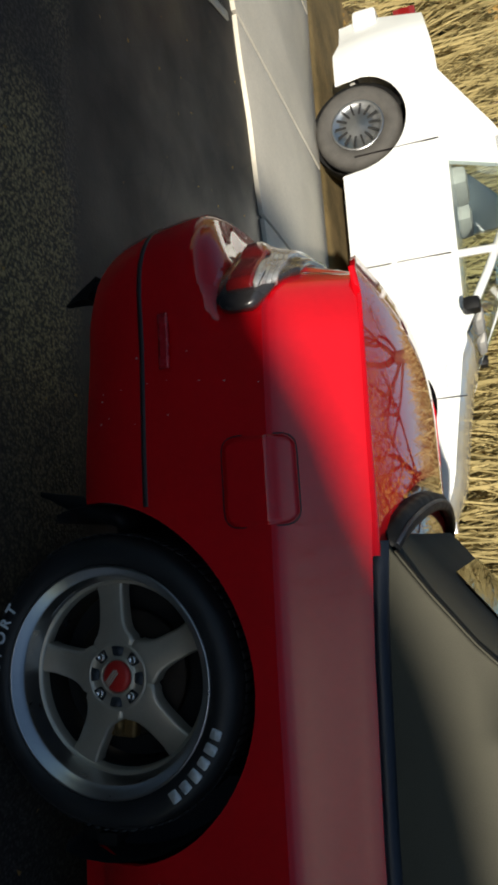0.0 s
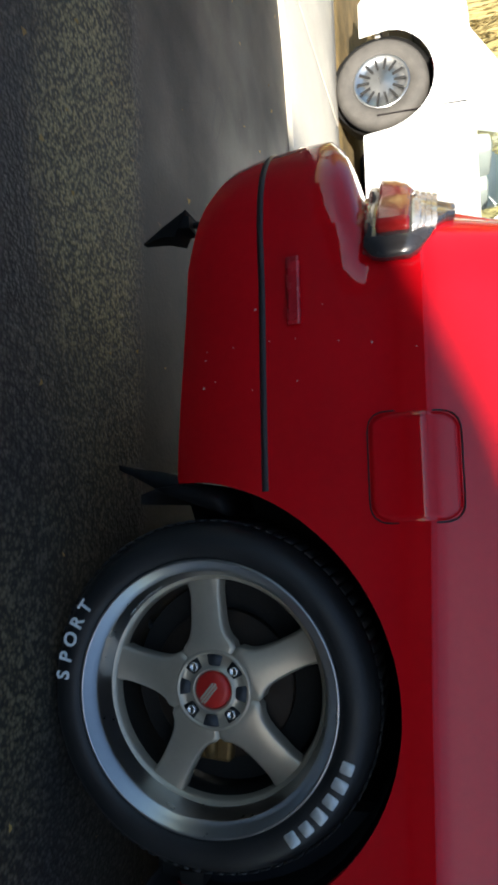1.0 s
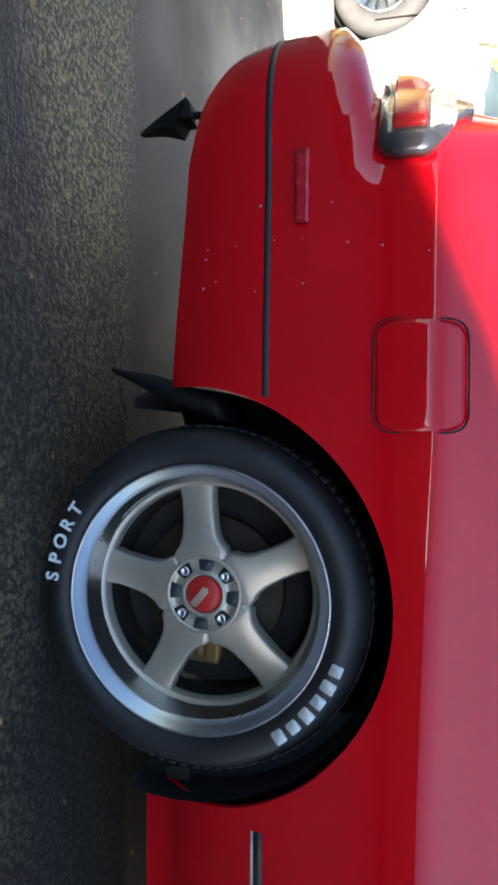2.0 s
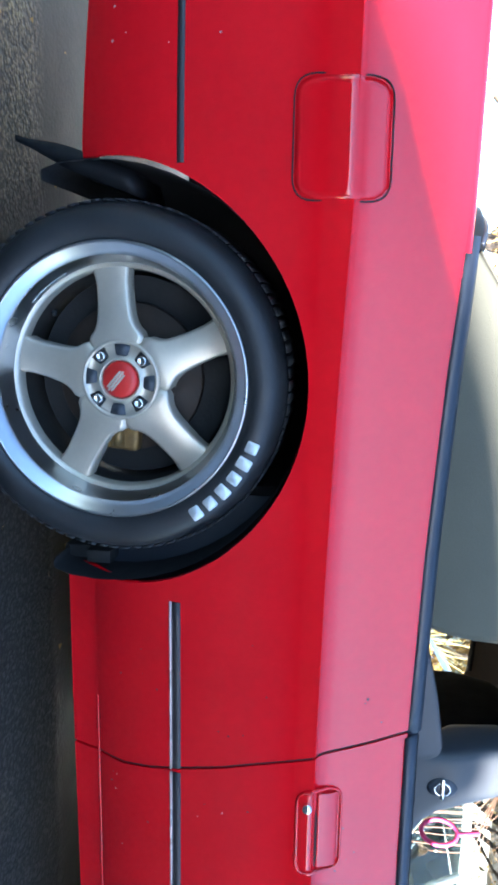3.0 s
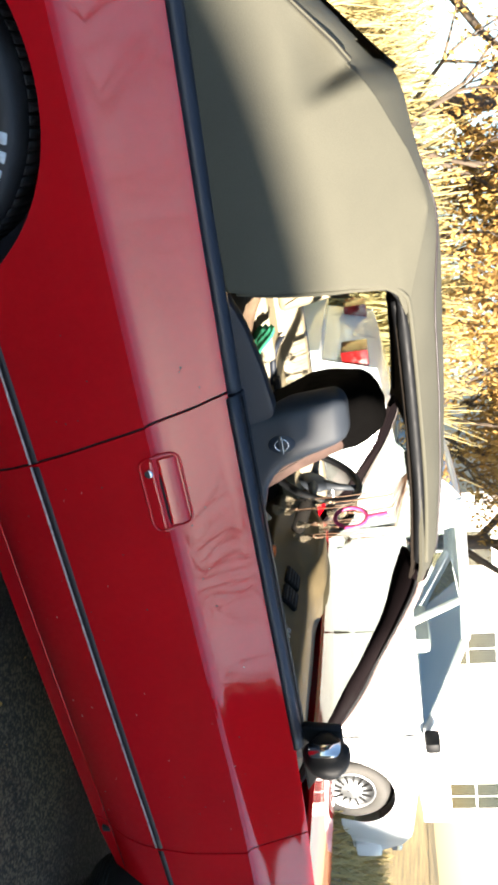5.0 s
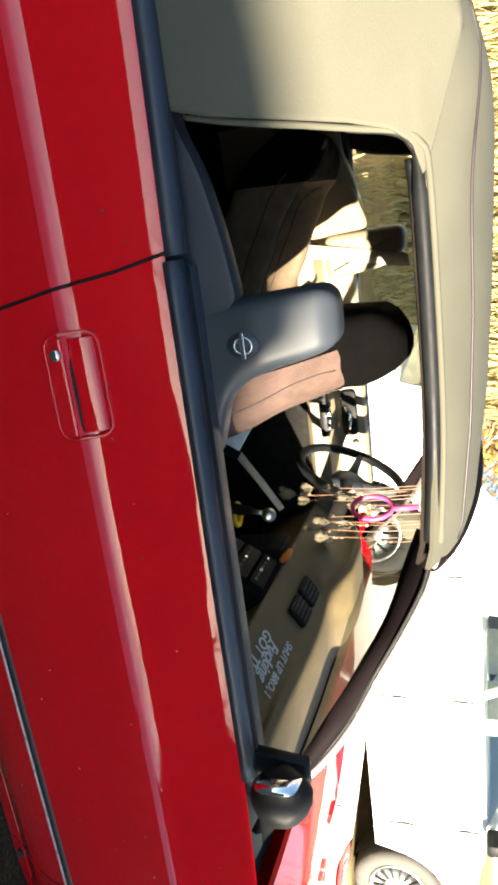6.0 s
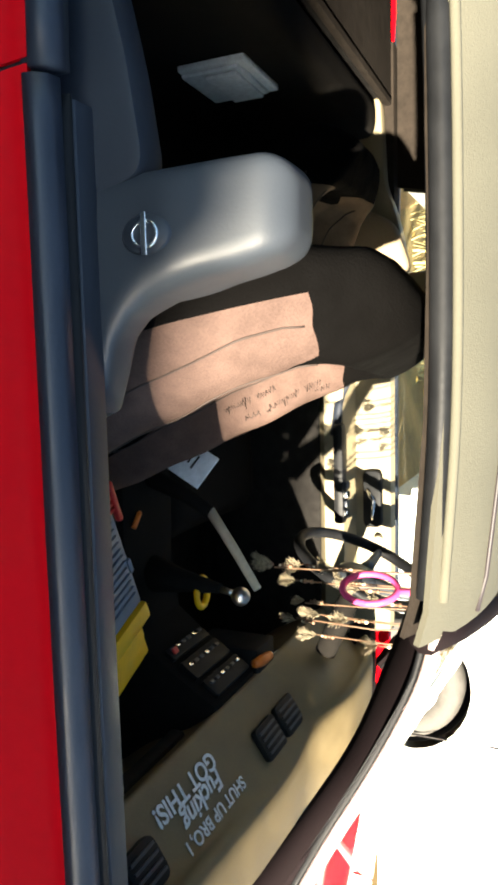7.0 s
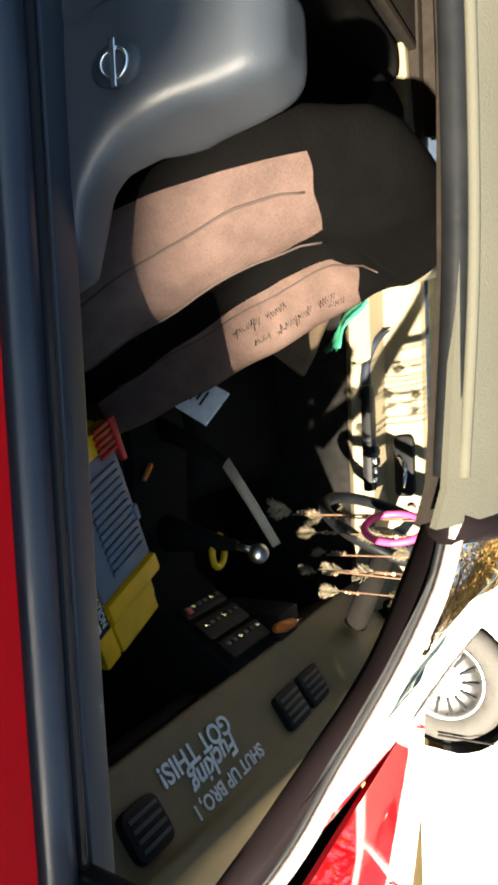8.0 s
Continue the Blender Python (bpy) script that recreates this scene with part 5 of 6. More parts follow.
boxed("belt_lining", (0.06, 1.550, 0.80), (0.70, 1.628, 0.866), M_LINING, CAR, 0.006)

# far door card
bm = bmesh.new()
ribbon(bm, [(x, 2 * YC - side_y(x) - 0.10, top_z(x)) for x in span(0.70, 1.72, 20)], [(0.0, -0.02), (0.0, 0.012), (-0.012, 0.020), (-0.030, 0.012), (-0.045, -0.03), (-0.052, -0.085), (-0.115, -0.105), (-0.120, -0.16), (-0.06, -0.20), (0.0, -0.20)], lambda i: (Vector((0, 1, 0)), Vector((0, 0, 1))))
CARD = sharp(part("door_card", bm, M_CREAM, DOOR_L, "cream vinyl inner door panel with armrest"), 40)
boxed("kick_panel", (0.72, 1.54, 0.20), (1.72, 1.575, 0.31), M_CARPET, CAR, 0.01)
boxed("kick_panel", (1.70, 1.50, 0.21), (1.93, 1.56, 0.80), M_CARPET, CAR, 0.01)
boxed("lower_card", (0.72, 1.50, 0.30), (1.72, 1.56, 0.652), M_CARPET, DOOR_L, 0.01)
bm = bmesh.new()
ribbon(bm, curve([(1.135, 1.462, 0.712), (1.085, 1.470, 0.716), (1.03, 1.478, 0.722), (0.985, 1.490, 0.742), (0.955, 1.515, 0.765)]), [(-0.003, -0.013), (0.003, -0.013), (0.003, 0.013), (-0.003, 0.013)], lambda i: (Vector((0, 1, 0)), Vector((0, 0, 1))))
part("pull_strap", bm, M_TRIM, DOOR_L, "dark webbing pull strap")
boxed("armrest_pad", (1.10, 1.430, 0.712), (1.385, 1.475, 0.742), M_BLACK, DOOR_L, 0.012)
for k in range(4):
    boxed("window_switch", (1.265 + 0.027 * k, 1.440, 0.741), (1.283 + 0.027 * k, 1.464, 0.750), M_CHROME if k % 2 else M_TRIM, DOOR_L, 0.003)
bm = bmesh.new()
extrude_poly(bm, rounded([(1.243, 0.772), (1.41, 0.772), (1.41, 0.826), (1.243, 0.826)], 0.018, 4), "y", 1.530, 1.560, 0.004)
part("handle_recess", bm, M_BLACK, DOOR_L)
bm = bmesh.new()
tube(bm, [(1.30, 1.527, 0.786), (1.33, 1.520, 0.806), (1.385, 1.527, 0.800)], 0.006, 8)
part("inner_handle", bm, M_CHROME, DOOR_L)
bm = bmesh.new()
lathe_y(bm, [(0.0005, -0.012), (0.010, -0.010), (0.012, 0.0), (0.012, 0.012)], 16, (1.445, 1.535, 0.815))
part("lock_knob", bm, M_LEVER, DOOR_L)
bm = bmesh.new()
rows = [[Vector((x, 2 * YC - (0.085 + 0.11 * t), 0.85 + 0.335 * t)) for x in span(0.50 + 0.02 * t, 1.70 - 0.49 * t, 8)] for t in span(0, 1, 6)]
add_grid(bm, rows)
ob = part("side_window", bm, M_GLASS, DOOR_L, "clear driver's side window, wound up")
ob.visible_shadow = False
bm = bmesh.new()
ribbon(bm, [(x, 2 * YC - side_y(x) - 0.056, top_z(x)) for x in span(-0.2, 1.62, 24)], [(0.005, -0.006), (-0.026, -0.006), (-0.027, 0.02), (0.0, 0.02)], lambda i: (Vector((0, 1, 0)), Vector((0, 0, 1))))
part("belt_moulding", bm, M_TRIM, DOOR_L)

# dashboard: one profile swept across the car
DASH_PROF = [(1.90, 0.40), (1.80, 0.42), (1.74, 0.50), (1.690, 0.600), (1.656, 0.648), (1.646, 0.660), (1.648, 0.667), (1.658, 0.674), (1.68, 0.688), (1.74, 0.727), (1.768, 0.748), (1.781, 0.766), (1.790, 0.780), (1.796, 0.787), (1.806, 0.791), (1.83, 0.792), (1.86, 0.791), (1.90, 0.789), (1.95, 0.788), (1.995, 0.789), (2.0, 0.780)]
bm = bmesh.new()
rows = []
for y in span(0.140, 1.550, 32):
    e = smooth(min(y - 0.140, 1.550 - y), 0.0, 0.04)
    hood = 0.055 * math.exp(-((y - 1.24) / 0.20) ** 4)
    bow = 0.011 - 0.112 * math.sqrt((y - YC) ** 2 + 0.01)
    rows.append([(x + 0.03 * (1 - e) - hood * 0.4 * (0.7 < z) + bow * smooth(z, 0.74, 0.78), y, z + hood * smooth(z, 0.66, 0.76) - 0.02 * (1 - e) * (z > 0.64)) for x, z in DASH_PROF])
vs = add_grid(bm, rows)
bm.faces.new(vs[0]), bm.faces.new(vs[-1][::-1])
bmesh.ops.recalc_face_normals(bm, faces=bm.faces)
DASH = part("dashboard", bm, M_DASH, CAR, "brown-grey vinyl dashboard with a white decal")
FACE = Matrix(((0.0, 0.8335, -0.5525, 1.70), (-1.0, 0.0, 0.0, 0.0), (0.0, 0.5525, 0.8335, 0.7015), (0, 0, 0, 1)))   # decal's right, up and outward axes


def on_dash(y, v, h=0.004):
    """A frame on the dashboard's sloping face: y across, v metres up the slope from the middle of the decal."""
    return Matrix.Translation((0, y, 0)) @ FACE @ Matrix.Translation((0, v, h))


def slab(name, w, h, d, m, material, parent, r=0.01, label=""):
    bm = bmesh.new()
    extrude_poly(bm, rounded([(-w / 2, -h / 2), (w / 2, -h / 2), (w / 2, h / 2), (-w / 2, h / 2)], r, 4), "z", 0, d, min(0.003, d * 0.3))
    bmesh.ops.transform(bm, matrix=m, verts=bm.verts)
    return sharp(part(name, bm, material, parent, label), 40)


letters("decal", "GOT THIS!", 0.046, 0.0006, M_WHITE_INK, DASH, on_dash(0.560, -0.024, 0.003))
letters("decal", "Fucking", 0.050, 0.0006, M_WHITE_INK, DASH, on_dash(0.585, 0.012, 0.003) @ Matrix.Rotation(radians(4), 4, "Z") @ Matrix(((1, 0.25, 0, 0), (0, 1, 0, 0), (0, 0, 1, 0), (0, 0, 0, 1))))
letters("decal", "SHUT UP BRO, I", 0.033, 0.0006, M_WHITE_INK, DASH, on_dash(0.600, 0.056, 0.003))
for y in (0.865, 0.978):
    v = slab("air_vent", 0.098, 0.072, 0.014, on_dash(y, 0.052, 0.0), M_BLACK, DASH, 0.012, "black louvred air vent")
    for k in range(4):
        slab("louvre", 0.080, 0.006, 0.004, on_dash(y, 0.030 + 0.0145 * k, 0.014), M_GREY_TRIM, v, 0.002)
v = slab("air_vent", 0.085, 0.075, 0.016, on_dash(0.375, 0.028, 0.0), M_BLACK, DASH, 0.02)
for k in range(4):
    slab("louvre", 0.068, 0.006, 0.004, on_dash(0.375, 0.006 + 0.0145 * k, 0.016), M_GREY_TRIM, v, 0.002)
boxed("glove_box_lid", (1.664, 0.30, 0.590), (1.70, 0.70, 0.622), M_BLACK, DASH, 0.008)
# centre stack and console
bm = bmesh.new()
extrude_poly(bm, [(1.90, 0.235), (1.08, 0.235), (1.08, 0.44), (1.20, 0.46), (1.38, 0.455), (1.50, 0.47), (1.565, 0.55), (1.635, 0.662), (1.90, 0.66)], "y", 0.755, 0.965, 0.012)
CONS = sharp(part("centre_console", bm, M_SEAT_BLACK, CAR, "black centre console with radio and cup holder"), 40)
boxed("stack_panel", (1.590, 0.966, 0.50), (1.72, 1.075, 0.668), M_BLACK, CONS, 0.010)
for k, (h, w, z) in enumerate(((0.045, 0.165, 0.635), (0.050, 0.165, 0.585), (0.030, 0.165, 0.54))):
    m = Matrix.Translation((1.615 - 0.62 * (0.635 - z), 0.86, z)) @ FACE.to_3x3().to_4x4() @ Matrix.Rotation(radians(22), 4, "X")
    rad = slab("radio" if k == 1 else "control_panel", w, h, 0.012, m, M_BLACK, CONS, 0.006)
    for j in range(6):
        slab("button", 0.014, 0.008, 0.004, m @ Matrix.Translation((-0.062 + 0.025 * j, -0.008, 0.012)), M_CHROME if (j + k) % 3 == 0 else M_GREY_TRIM, rad, 0.002)
slab("hazard_button", 0.018, 0.014, 0.005, Matrix.Translation((1.545, 0.80, 0.545)) @ FACE.to_3x3().to_4x4(), M_CAP, CONS, 0.003)
bm = bmesh.new()
tube(bm, [(1.245, 0.872, 0.605), (1.33, 0.876, 0.660), (1.415, 0.878, 0.712)], [0.0115, 0.0105, 0.0095], 12)
LEVER = part("handbrake_lever", bm, M_LEVER, CONS, "worn tan handbrake lever, pulled up")
# lower lever drawn black: the dark round its base put into the colour
bm = bmesh.new()
tube(bm, [(1.17, 0.87, 0.44), (1.215, 0.871, 0.55), (1.25, 0.8725, 0.608)], [0.024, 0.018, 0.014], 10)
part("gaiter", bm, M_SEAT_BLACK, LEVER)
bm = bmesh.new()
bmesh.ops.create_uvsphere(bm, u_segments=20, v_segments=14, radius=0.021, matrix=Matrix.Translation((1.433, 0.875, 0.672)))
tube(bm, [(1.42, 0.873, 0.62), (1.43, 0.875, 0.665)], [0.008, 0.007], 10)
GEAR = part("gear_lever", bm, M_LIP, CONS, "polished metal gear knob")
bm = bmesh.new()
tube(bm, [(1.40, 0.87, 0.44), (1.41, 0.871, 0.53), (1.42, 0.873, 0.625)], [0.045, 0.026, 0.011], 12)
part("gaiter", bm, M_SEAT_BLACK, GEAR)
bm = bmesh.new()
for r, z in ((0.040, 0.49),):
    tube(bm, [(1.437 + 0.033 * math.cos(a), 0.885 + 0.026 * math.sin(a), 0.572) for a in [k * math.tau / 24 for k in range(25)]], 0.0075, 8, cap=False)
tagged(part("tape_roll", bm, M_YELLOW, None), "yellow tape roll lying on the centre console", "tape roll")
# steering wheel
TW = Matrix.Translation((1.448, 1.24, 0.850)) @ Matrix.Rotation(radians(-66), 4, "Y")
bm = bmesh.new()
tube(bm, [TW @ Vector((0.175 * math.cos(a), 0.175 * math.sin(a), 0)) for a in [k * math.tau / 48 for k in range(49)]], 0.0145, 10, cap=False)
SW = part("steering_wheel", bm, M_BLACK, CAR, "black three-spoke steering wheel")
bm = bmesh.new()
for a in (0.0, math.pi, math.pi * 1.5):
    c, s = math.cos(a + math.pi / 2), math.sin(a + math.pi / 2)
    tube(bm, [TW @ Vector((0.03 * c, 0.03 * s, -0.03)), TW @ Vector((0.10 * c, 0.10 * s, -0.02)), TW @ Vector((0.172 * c, 0.172 * s, 0))], [0.024, 0.014, 0.010], 8)
bmesh.ops.create_uvsphere(bm, u_segments=18, v_segments=10, radius=0.06, matrix=TW @ Matrix.Translation((0, 0, -0.03)) @ Matrix.Diagonal((1, 1, 0.45, 1)))
part("spokes_and_boss", bm, M_GREY_TRIM, SW)
bm = bmesh.new()
tube(bm, [TW @ Vector((0, 0, -0.04)), TW @ Vector((0, 0, -0.26))], 0.028, 12)
part("column", bm, M_SEAT_BLACK, SW)
# interior mirror
bm = bmesh.new()
box(bm, (1.232, 0.735, 1.188), (1.260, 0.955, 1.240), 0.012, None, 3)
tube(bm, [(1.25, 0.845, 1.215), (1.275, 0.845, 1.225), (1.285, 0.845, 1.245)], 0.008, 8)
MIR = part("interior_mirror", bm, M_BLACK, CAR, "black interior mirror hung with ornaments")


# ---------------------------------------------------------------- loose things in the car
def ornament():
    root = thing("hanging_ornament", "beaded cords with fawn feathers hanging from the mirror", "ornament", (1.262, 0.845, 1.195))
    rnd = random.Random(5)
    for k in range(13):
        y, x = 0.780 + 0.011 * ((k * 5) % 13) + rnd.uniform(-0.006, 0.006), 1.325 + 0.165 * k / 12 + rnd.uniform(-0.006, 0.006)
        zt, zb = 1.135, 0.775 + 0.005 * k + (0.0, 0.10, 0.02, 0.16)[k % 4] + rnd.uniform(0, 0.02)
        bm = bmesh.new()
        tube(bm, [(1.262, 0.845, 1.195), (x - 0.01, y, zt), (x, y, (zt + zb) / 2), (x + rnd.uniform(-0.006, 0.006), y, zb)], 0.0016, 5)
        cord = part("cord", bm, M_BEAD, root)
        for j in range(4):
            z = zb + 0.012 + 0.0075 * j
            bm = bmesh.new()
            bmesh.ops.create_icosphere(bm, subdivisions=1, radius=0.0030 + 0.0018 * (j % 2), matrix=Matrix.Translation((x, y, z)))
            part("bead", bm, M_BEAD if (k + j) % 4 else M_LEVER, cord)
        bm = bmesh.new()                      # a feather: vane of many short barbs round a quill
        L0 = rnd.uniform(0.020, 0.045)
        wide = rnd.uniform(0.011, 0.021)
        tilt = rnd.uniform(-0.35, 0.35)
        def quill(t):
            return Vector((x + tilt * 0.03 * t, y + tilt * L0 * t * 0.6, zb - L0 * t))
        stem = [bm.verts.new(quill(j / 70)) for j in range(71)]
        for j in range(70):
            t = j / 70
            for _ in range(3):
                w = wide * math.sin(math.pi * (0.10 + 0.84 * t)) ** 0.8 * rnd.uniform(0.35, 1.1)
                a = 1.3 * k + rnd.choice((0, math.pi)) + rnd.gauss(0, 0.55)
                tip = quill(t) + Vector((w * math.cos(a), w * math.sin(a), -0.004 - rnd.uniform(0.2, 1.0) * w))
                bm.faces.new((stem[j], stem[j + 1], bm.verts.new(tip + Vector((0, 0, -0.0012))), bm.verts.new(tip)))
        part("feather", bm, M_FEATHER, cord)
    return root


ornament()


def pink_ring():
    root = thing("air_freshener", "hot-pink ring air freshener hanging from the mirror", "air freshener", (1.335, 0.71, 1.12))
    bm = bmesh.new()
    tube(bm, [(1.335 + 0.018 * math.cos(a), 0.71 - 0.030 * math.cos(a), 1.003 + 0.050 * math.sin(a)) for a in [k * math.tau / 36 for k in range(37)]], 0.0062, 8, cap=False)
    part("ring", bm, M_PINK, root)
    bm = bmesh.new()
    tube(bm, [(1.335, 0.71, 1.052), (1.337, 0.715, 1.085), (1.340, 0.73, 1.115)], [0.006, 0.008, 0.006], 8)
    part("tag", bm, M_PINK, root)
    bm = bmesh.new()
    tube(bm, [(1.340, 0.73, 1.11), (1.27, 0.755, 1.19)], 0.0015, 5)
    part("string", bm, M_BEAD, root)


pink_ring()


def tool_case():
    root = thing("tool_case", "yellow tool case with a ribbed blue-grey lid on the passenger seat", "tool case", (1.36, 0.57, 0.47))
    m = pose(1.343, 0.570, 0.455, 0, 0, 24)

    def pc(name, lo, hi, material, bevel=0.008, parent=root, label=""):
        bm = bmesh.new()
        box(bm, lo, hi, bevel, m)
        return sharp(part(name, bm, material, parent, label), 40)
    pc("case_body", (-0.19, -0.13, 0.0), (0.19, 0.075, 0.075), M_YELLOW, 0.012)
    lid = pc("lid", (-0.145, -0.086, 0.076), (0.085, 0.07, 0.096), M_STEELBLUE, 0.006)
    for k in range(12):
        pc("rib", (-0.118 + 0.0152 * k, -0.042, 0.096), (-0.1085 + 0.0152 * k, 0.056, 0.102), M_STEELBLUE, 0.002, lid)
    pc("lid_catch", (-0.02, 0.062, 0.090), (0.01, 0.073, 0.100), M_STEELBLUE, 0.002, lid)
    pc("edge_strip", (-0.19, -0.13, 0.076), (0.19, -0.088, 0.098), M_YELLOW, 0.006)
    pc("end_cap", (0.088, -0.086, 0.076), (0.126, 0.075, 0.104), M_YELLOW, 0.007)
    pc("end_cap", (0.128, -0.086, 0.076), (0.19, 0.040, 0.100), M_YELLOW, 0.007)
    pc("end_cap", (-0.19, -0.086, 0.076), (-0.148, 0.075, 0.104), M_YELLOW, 0.007)
    pc("latch", (0.03, -0.138, 0.03), (0.09, -0.128, 0.09), M_BLACK, 0.003)
    tag = pc("label", (0.015, -0.126, 0.0975), (0.125, -0.092, 0.0992), M_BLACK, 0.0005)
    letters("writing", "STATION", 0.019, 0.0003, M_WHITE_INK, tag, m @ Matrix.Translation((0.074, -0.1095, 0.0994)))
    pc("writing_bar", (0.045, -0.122, 0.0991), (0.115, -0.115, 0.0998), M_WHITE_INK, 0.0002, tag)
    clip = thing("hair_clip", "small rose-red plastic clip lying on the tool case", "clip", tuple(m @ Vector((-0.17, 0.05, 0.104))))
    for k in range(5):
        bm = bmesh.new()
        box(bm, (-0.195 + 0.012 * k, 0.015, 0.104), (-0.188 + 0.012 * k, 0.06, 0.112), 0.002, m)
        part("tooth", bm, M_CAP, clip)
    bm = bmesh.new()
    box(bm, (-0.198, 0.060, 0.104), (-0.115, 0.072, 0.116), 0.003, m)
    part("spine", bm, M_CAP, clip)


tool_case()
bm = bmesh.new()
tube(bm, [(1.243, 0.807, 0.4675), (1.247, 0.803, 0.4675), (1.274, 0.779, 0.4675)], [0.003, 0.006, 0.006], 8)
tagged(part("pencil", bm, M_ORANGE, None), "short orange pencil stub lying on the black console", "pencil")
boxed("seat_buckle", (1.055, 0.690, 0.50), (1.115, 0.725, 0.66), M_BLACK, SEAT, 0.006)
bm = bmesh.new()
box(bm, (-0.035, -0.002, -0.045), (0.035, 0.002, 0.045), 0.0008, pose(1.115, 0.685, 0.665, 0, 28, -30))
card = tagged(part("paper_card", bm, M_WHITE_INK, None), "small white card with dark print beside the seat", "card")
for k in range(4):
    bm = bmesh.new()
    box(bm, (-0.018, -0.0035, -0.034 + 0.013 * k), (0.004 + 0.006 * (k % 2), -0.0021, -0.030 + 0.013 * k), 0, pose(1.115, 0.685, 0.665, 0, 28, -30))
    part("print_bar", bm, M_BLACK, card)
bm = bmesh.new()
tube(bm, [(1.604, 0.925, 0.680), (1.610, 0.965, 0.682), (1.616, 1.010, 0.681)], [0.010, 0.0135, 0.010], 10)
scr = tagged(part("screwdriver", bm, M_ORANGE, None), "orange-handled screwdriver lying on top of the centre stack", "screwdriver")
bm = bmesh.new()
tube(bm, [(1.616, 1.010, 0.681), (1.628, 1.075, 0.674)], 0.003, 6)
part("shaft", bm, M_CHROME, scr)
# stands for a bright patch on the bench back; sunlight put into its white
bm = bmesh.new()
box(bm, (0.338, 0.80, 0.60), (0.352, 0.985, 0.745), 0.005, None, 2)
towel = tagged(part("folded_cloth", bm, M_WHITE_INK, None), "square of folded cloth against the black rear bench back, white for the sun on it", "cloth")
for k, (d, e) in enumerate(((0.012, 0.0), (0.02, 0.05))):
    bm = bmesh.new()
    box(bm, (0.352 + 0.009 * k, 0.80 + d, 0.603 + e), (0.3605 + 0.009 * k, 0.98 - d, 0.74 - d), 0.003, None, 2)
    part("fold", bm, M_WHITE_INK, towel)
# green cloth over the driver's seat, by the door
bm = bmesh.new()
rows = [[(0.875 + 0.13 * u + 0.008 * math.sin(31 * v), 1.36 + 0.07 * v + 0.012 * math.sin(9 * u + 5 * v), 0.765 - 0.085 * u - 0.06 * v + 0.010 * math.sin(7 * u + 3 * v)) for u in span(0, 1, 8)] for v in span(0, 1, 8)]
add_grid(bm, rows)
ob = part("green_tag", bm, M_GREEN, SEAT_D, "green cloth tag on the driver's seat")
s = ob.modifiers.new("thickness", "SOLIDIFY")
s.thickness = 0.004


# ---------------------------------------------------------------- parked white cars behind
def far_car(x0, y0, z0, length, label, group="parked white cars", tail=0.95, wr=0.31):
    """A white saloon, nose towards +x, its near side at y0."""
    root = thing("saloon_car", label, "car", (x0 + length / 2, y0 + 0.87, z0), group)
    W, L = 1.74, length
    hull = [(0.0, 0.45), (0.02, 0.70), (0.08, 0.90), (0.55, 0.97), (0.95, 0.985), (L - 1.35, 0.97), (L - 1.25, 0.93), (L - 0.35, 0.78), (L - 0.05, 0.66), (L, 0.48)]
    wheels = (tail, L - 0.92)
    ar = wr + 0.04
    k0 = tail - 0.95

    def bot(x):
        z = 0.19 if 0.3 < x < L - 0.3 else 0.24
        for c in wheels:
            if abs(x - c) < ar:
                z = max(z, wr + math.sqrt(ar ** 2 - (x - c) ** 2))
        return z
    xs = sorted(set([L * i / 40 for i in range(41)] + [c - ar * math.cos(math.pi * i / 18) for c in wheels for i in range(19)]))
    hx, hz = [h[0] for h in hull], [h[1] for h in hull]
    for side in (0, 1):
        bm = bmesh.new()
        rows = []
        for x in xs:
            t, b = interp(x, hx, hz), bot(x)
            e = 0.16 * (smooth(0.5 - x, 0, 0.5) ** 2 + smooth(x - L + 0.7, 0, 0.7) ** 2)
            row = []
            for k in range(9):
                q = k / 8
                z = b + (t - b) * q
                d = 0.05 * (2 * abs((z - 0.2) / 0.8 - 0.55)) ** 2 + e
                row.append((x0 + x, y0 + d if side == 0 else y0 + W - d, z0 + z))
            rows.append(row)
        add_grid(bm, rows, flip=side == 0)
        part("body_side", bm, M_WHITECAR, root)
    bm = bmesh.new()
    rows = []
    for x in span(0, L, 40):
        e = 0.055 + 0.16 * (smooth(0.5 - x, 0, 0.5) ** 2 + smooth(x - L + 0.7, 0, 0.7) ** 2)
        t = interp(x, hx, hz)
        rows.append([(x0 + x, y0 + e - 0.012 + (W - 2 * e + 0.024) * q, z0 + t + 0.03 * math.sin(math.pi * q) ** 0.6 - 0.001) for q in span(0, 1, 8)])
    for x, zz in ((L, 0.24),):
        rows.append([(x0 + x, p[1], z0 + zz) for p in rows[-1]])
    rows.insert(0, [(x0, p[1], z0 + 0.24) for p in rows[0]])
    add_grid(bm, rows)
    bmesh.ops.recalc_face_normals(bm, faces=bm.faces)
    part("body_top", bm, M_WHITECAR, root)
    # greenhouse: roof, pillars and panes
    g0, g1, g2, g3 = 0.62 + k0, 1.25 + k0, L - 2.35, L - 1.42
    H = 1.42
    roof = [(g0, 0.985), (g1 - 0.1, H - 0.06), (g1 + 0.15, H), (g2 - 0.2, H + 0.01), (g2 + 0.05, H - 0.04), (g3, 0.97)]
    rx, rz = [r[0] for r in roof], [r[1] for r in roof]
    bm = bmesh.new()
    rows = []
    for x in span(g1 - 0.06, g2 + 0.02, 14):
        rows.append([(x0 + x, y0 + 0.26 + (W - 0.52) * q, z0 + interp(x, rx, rz) + 0.04 * math.sin(math.pi * q) ** 0.5 - 0.02) for q in span(0, 1, 10)])
    add_grid(bm, rows)
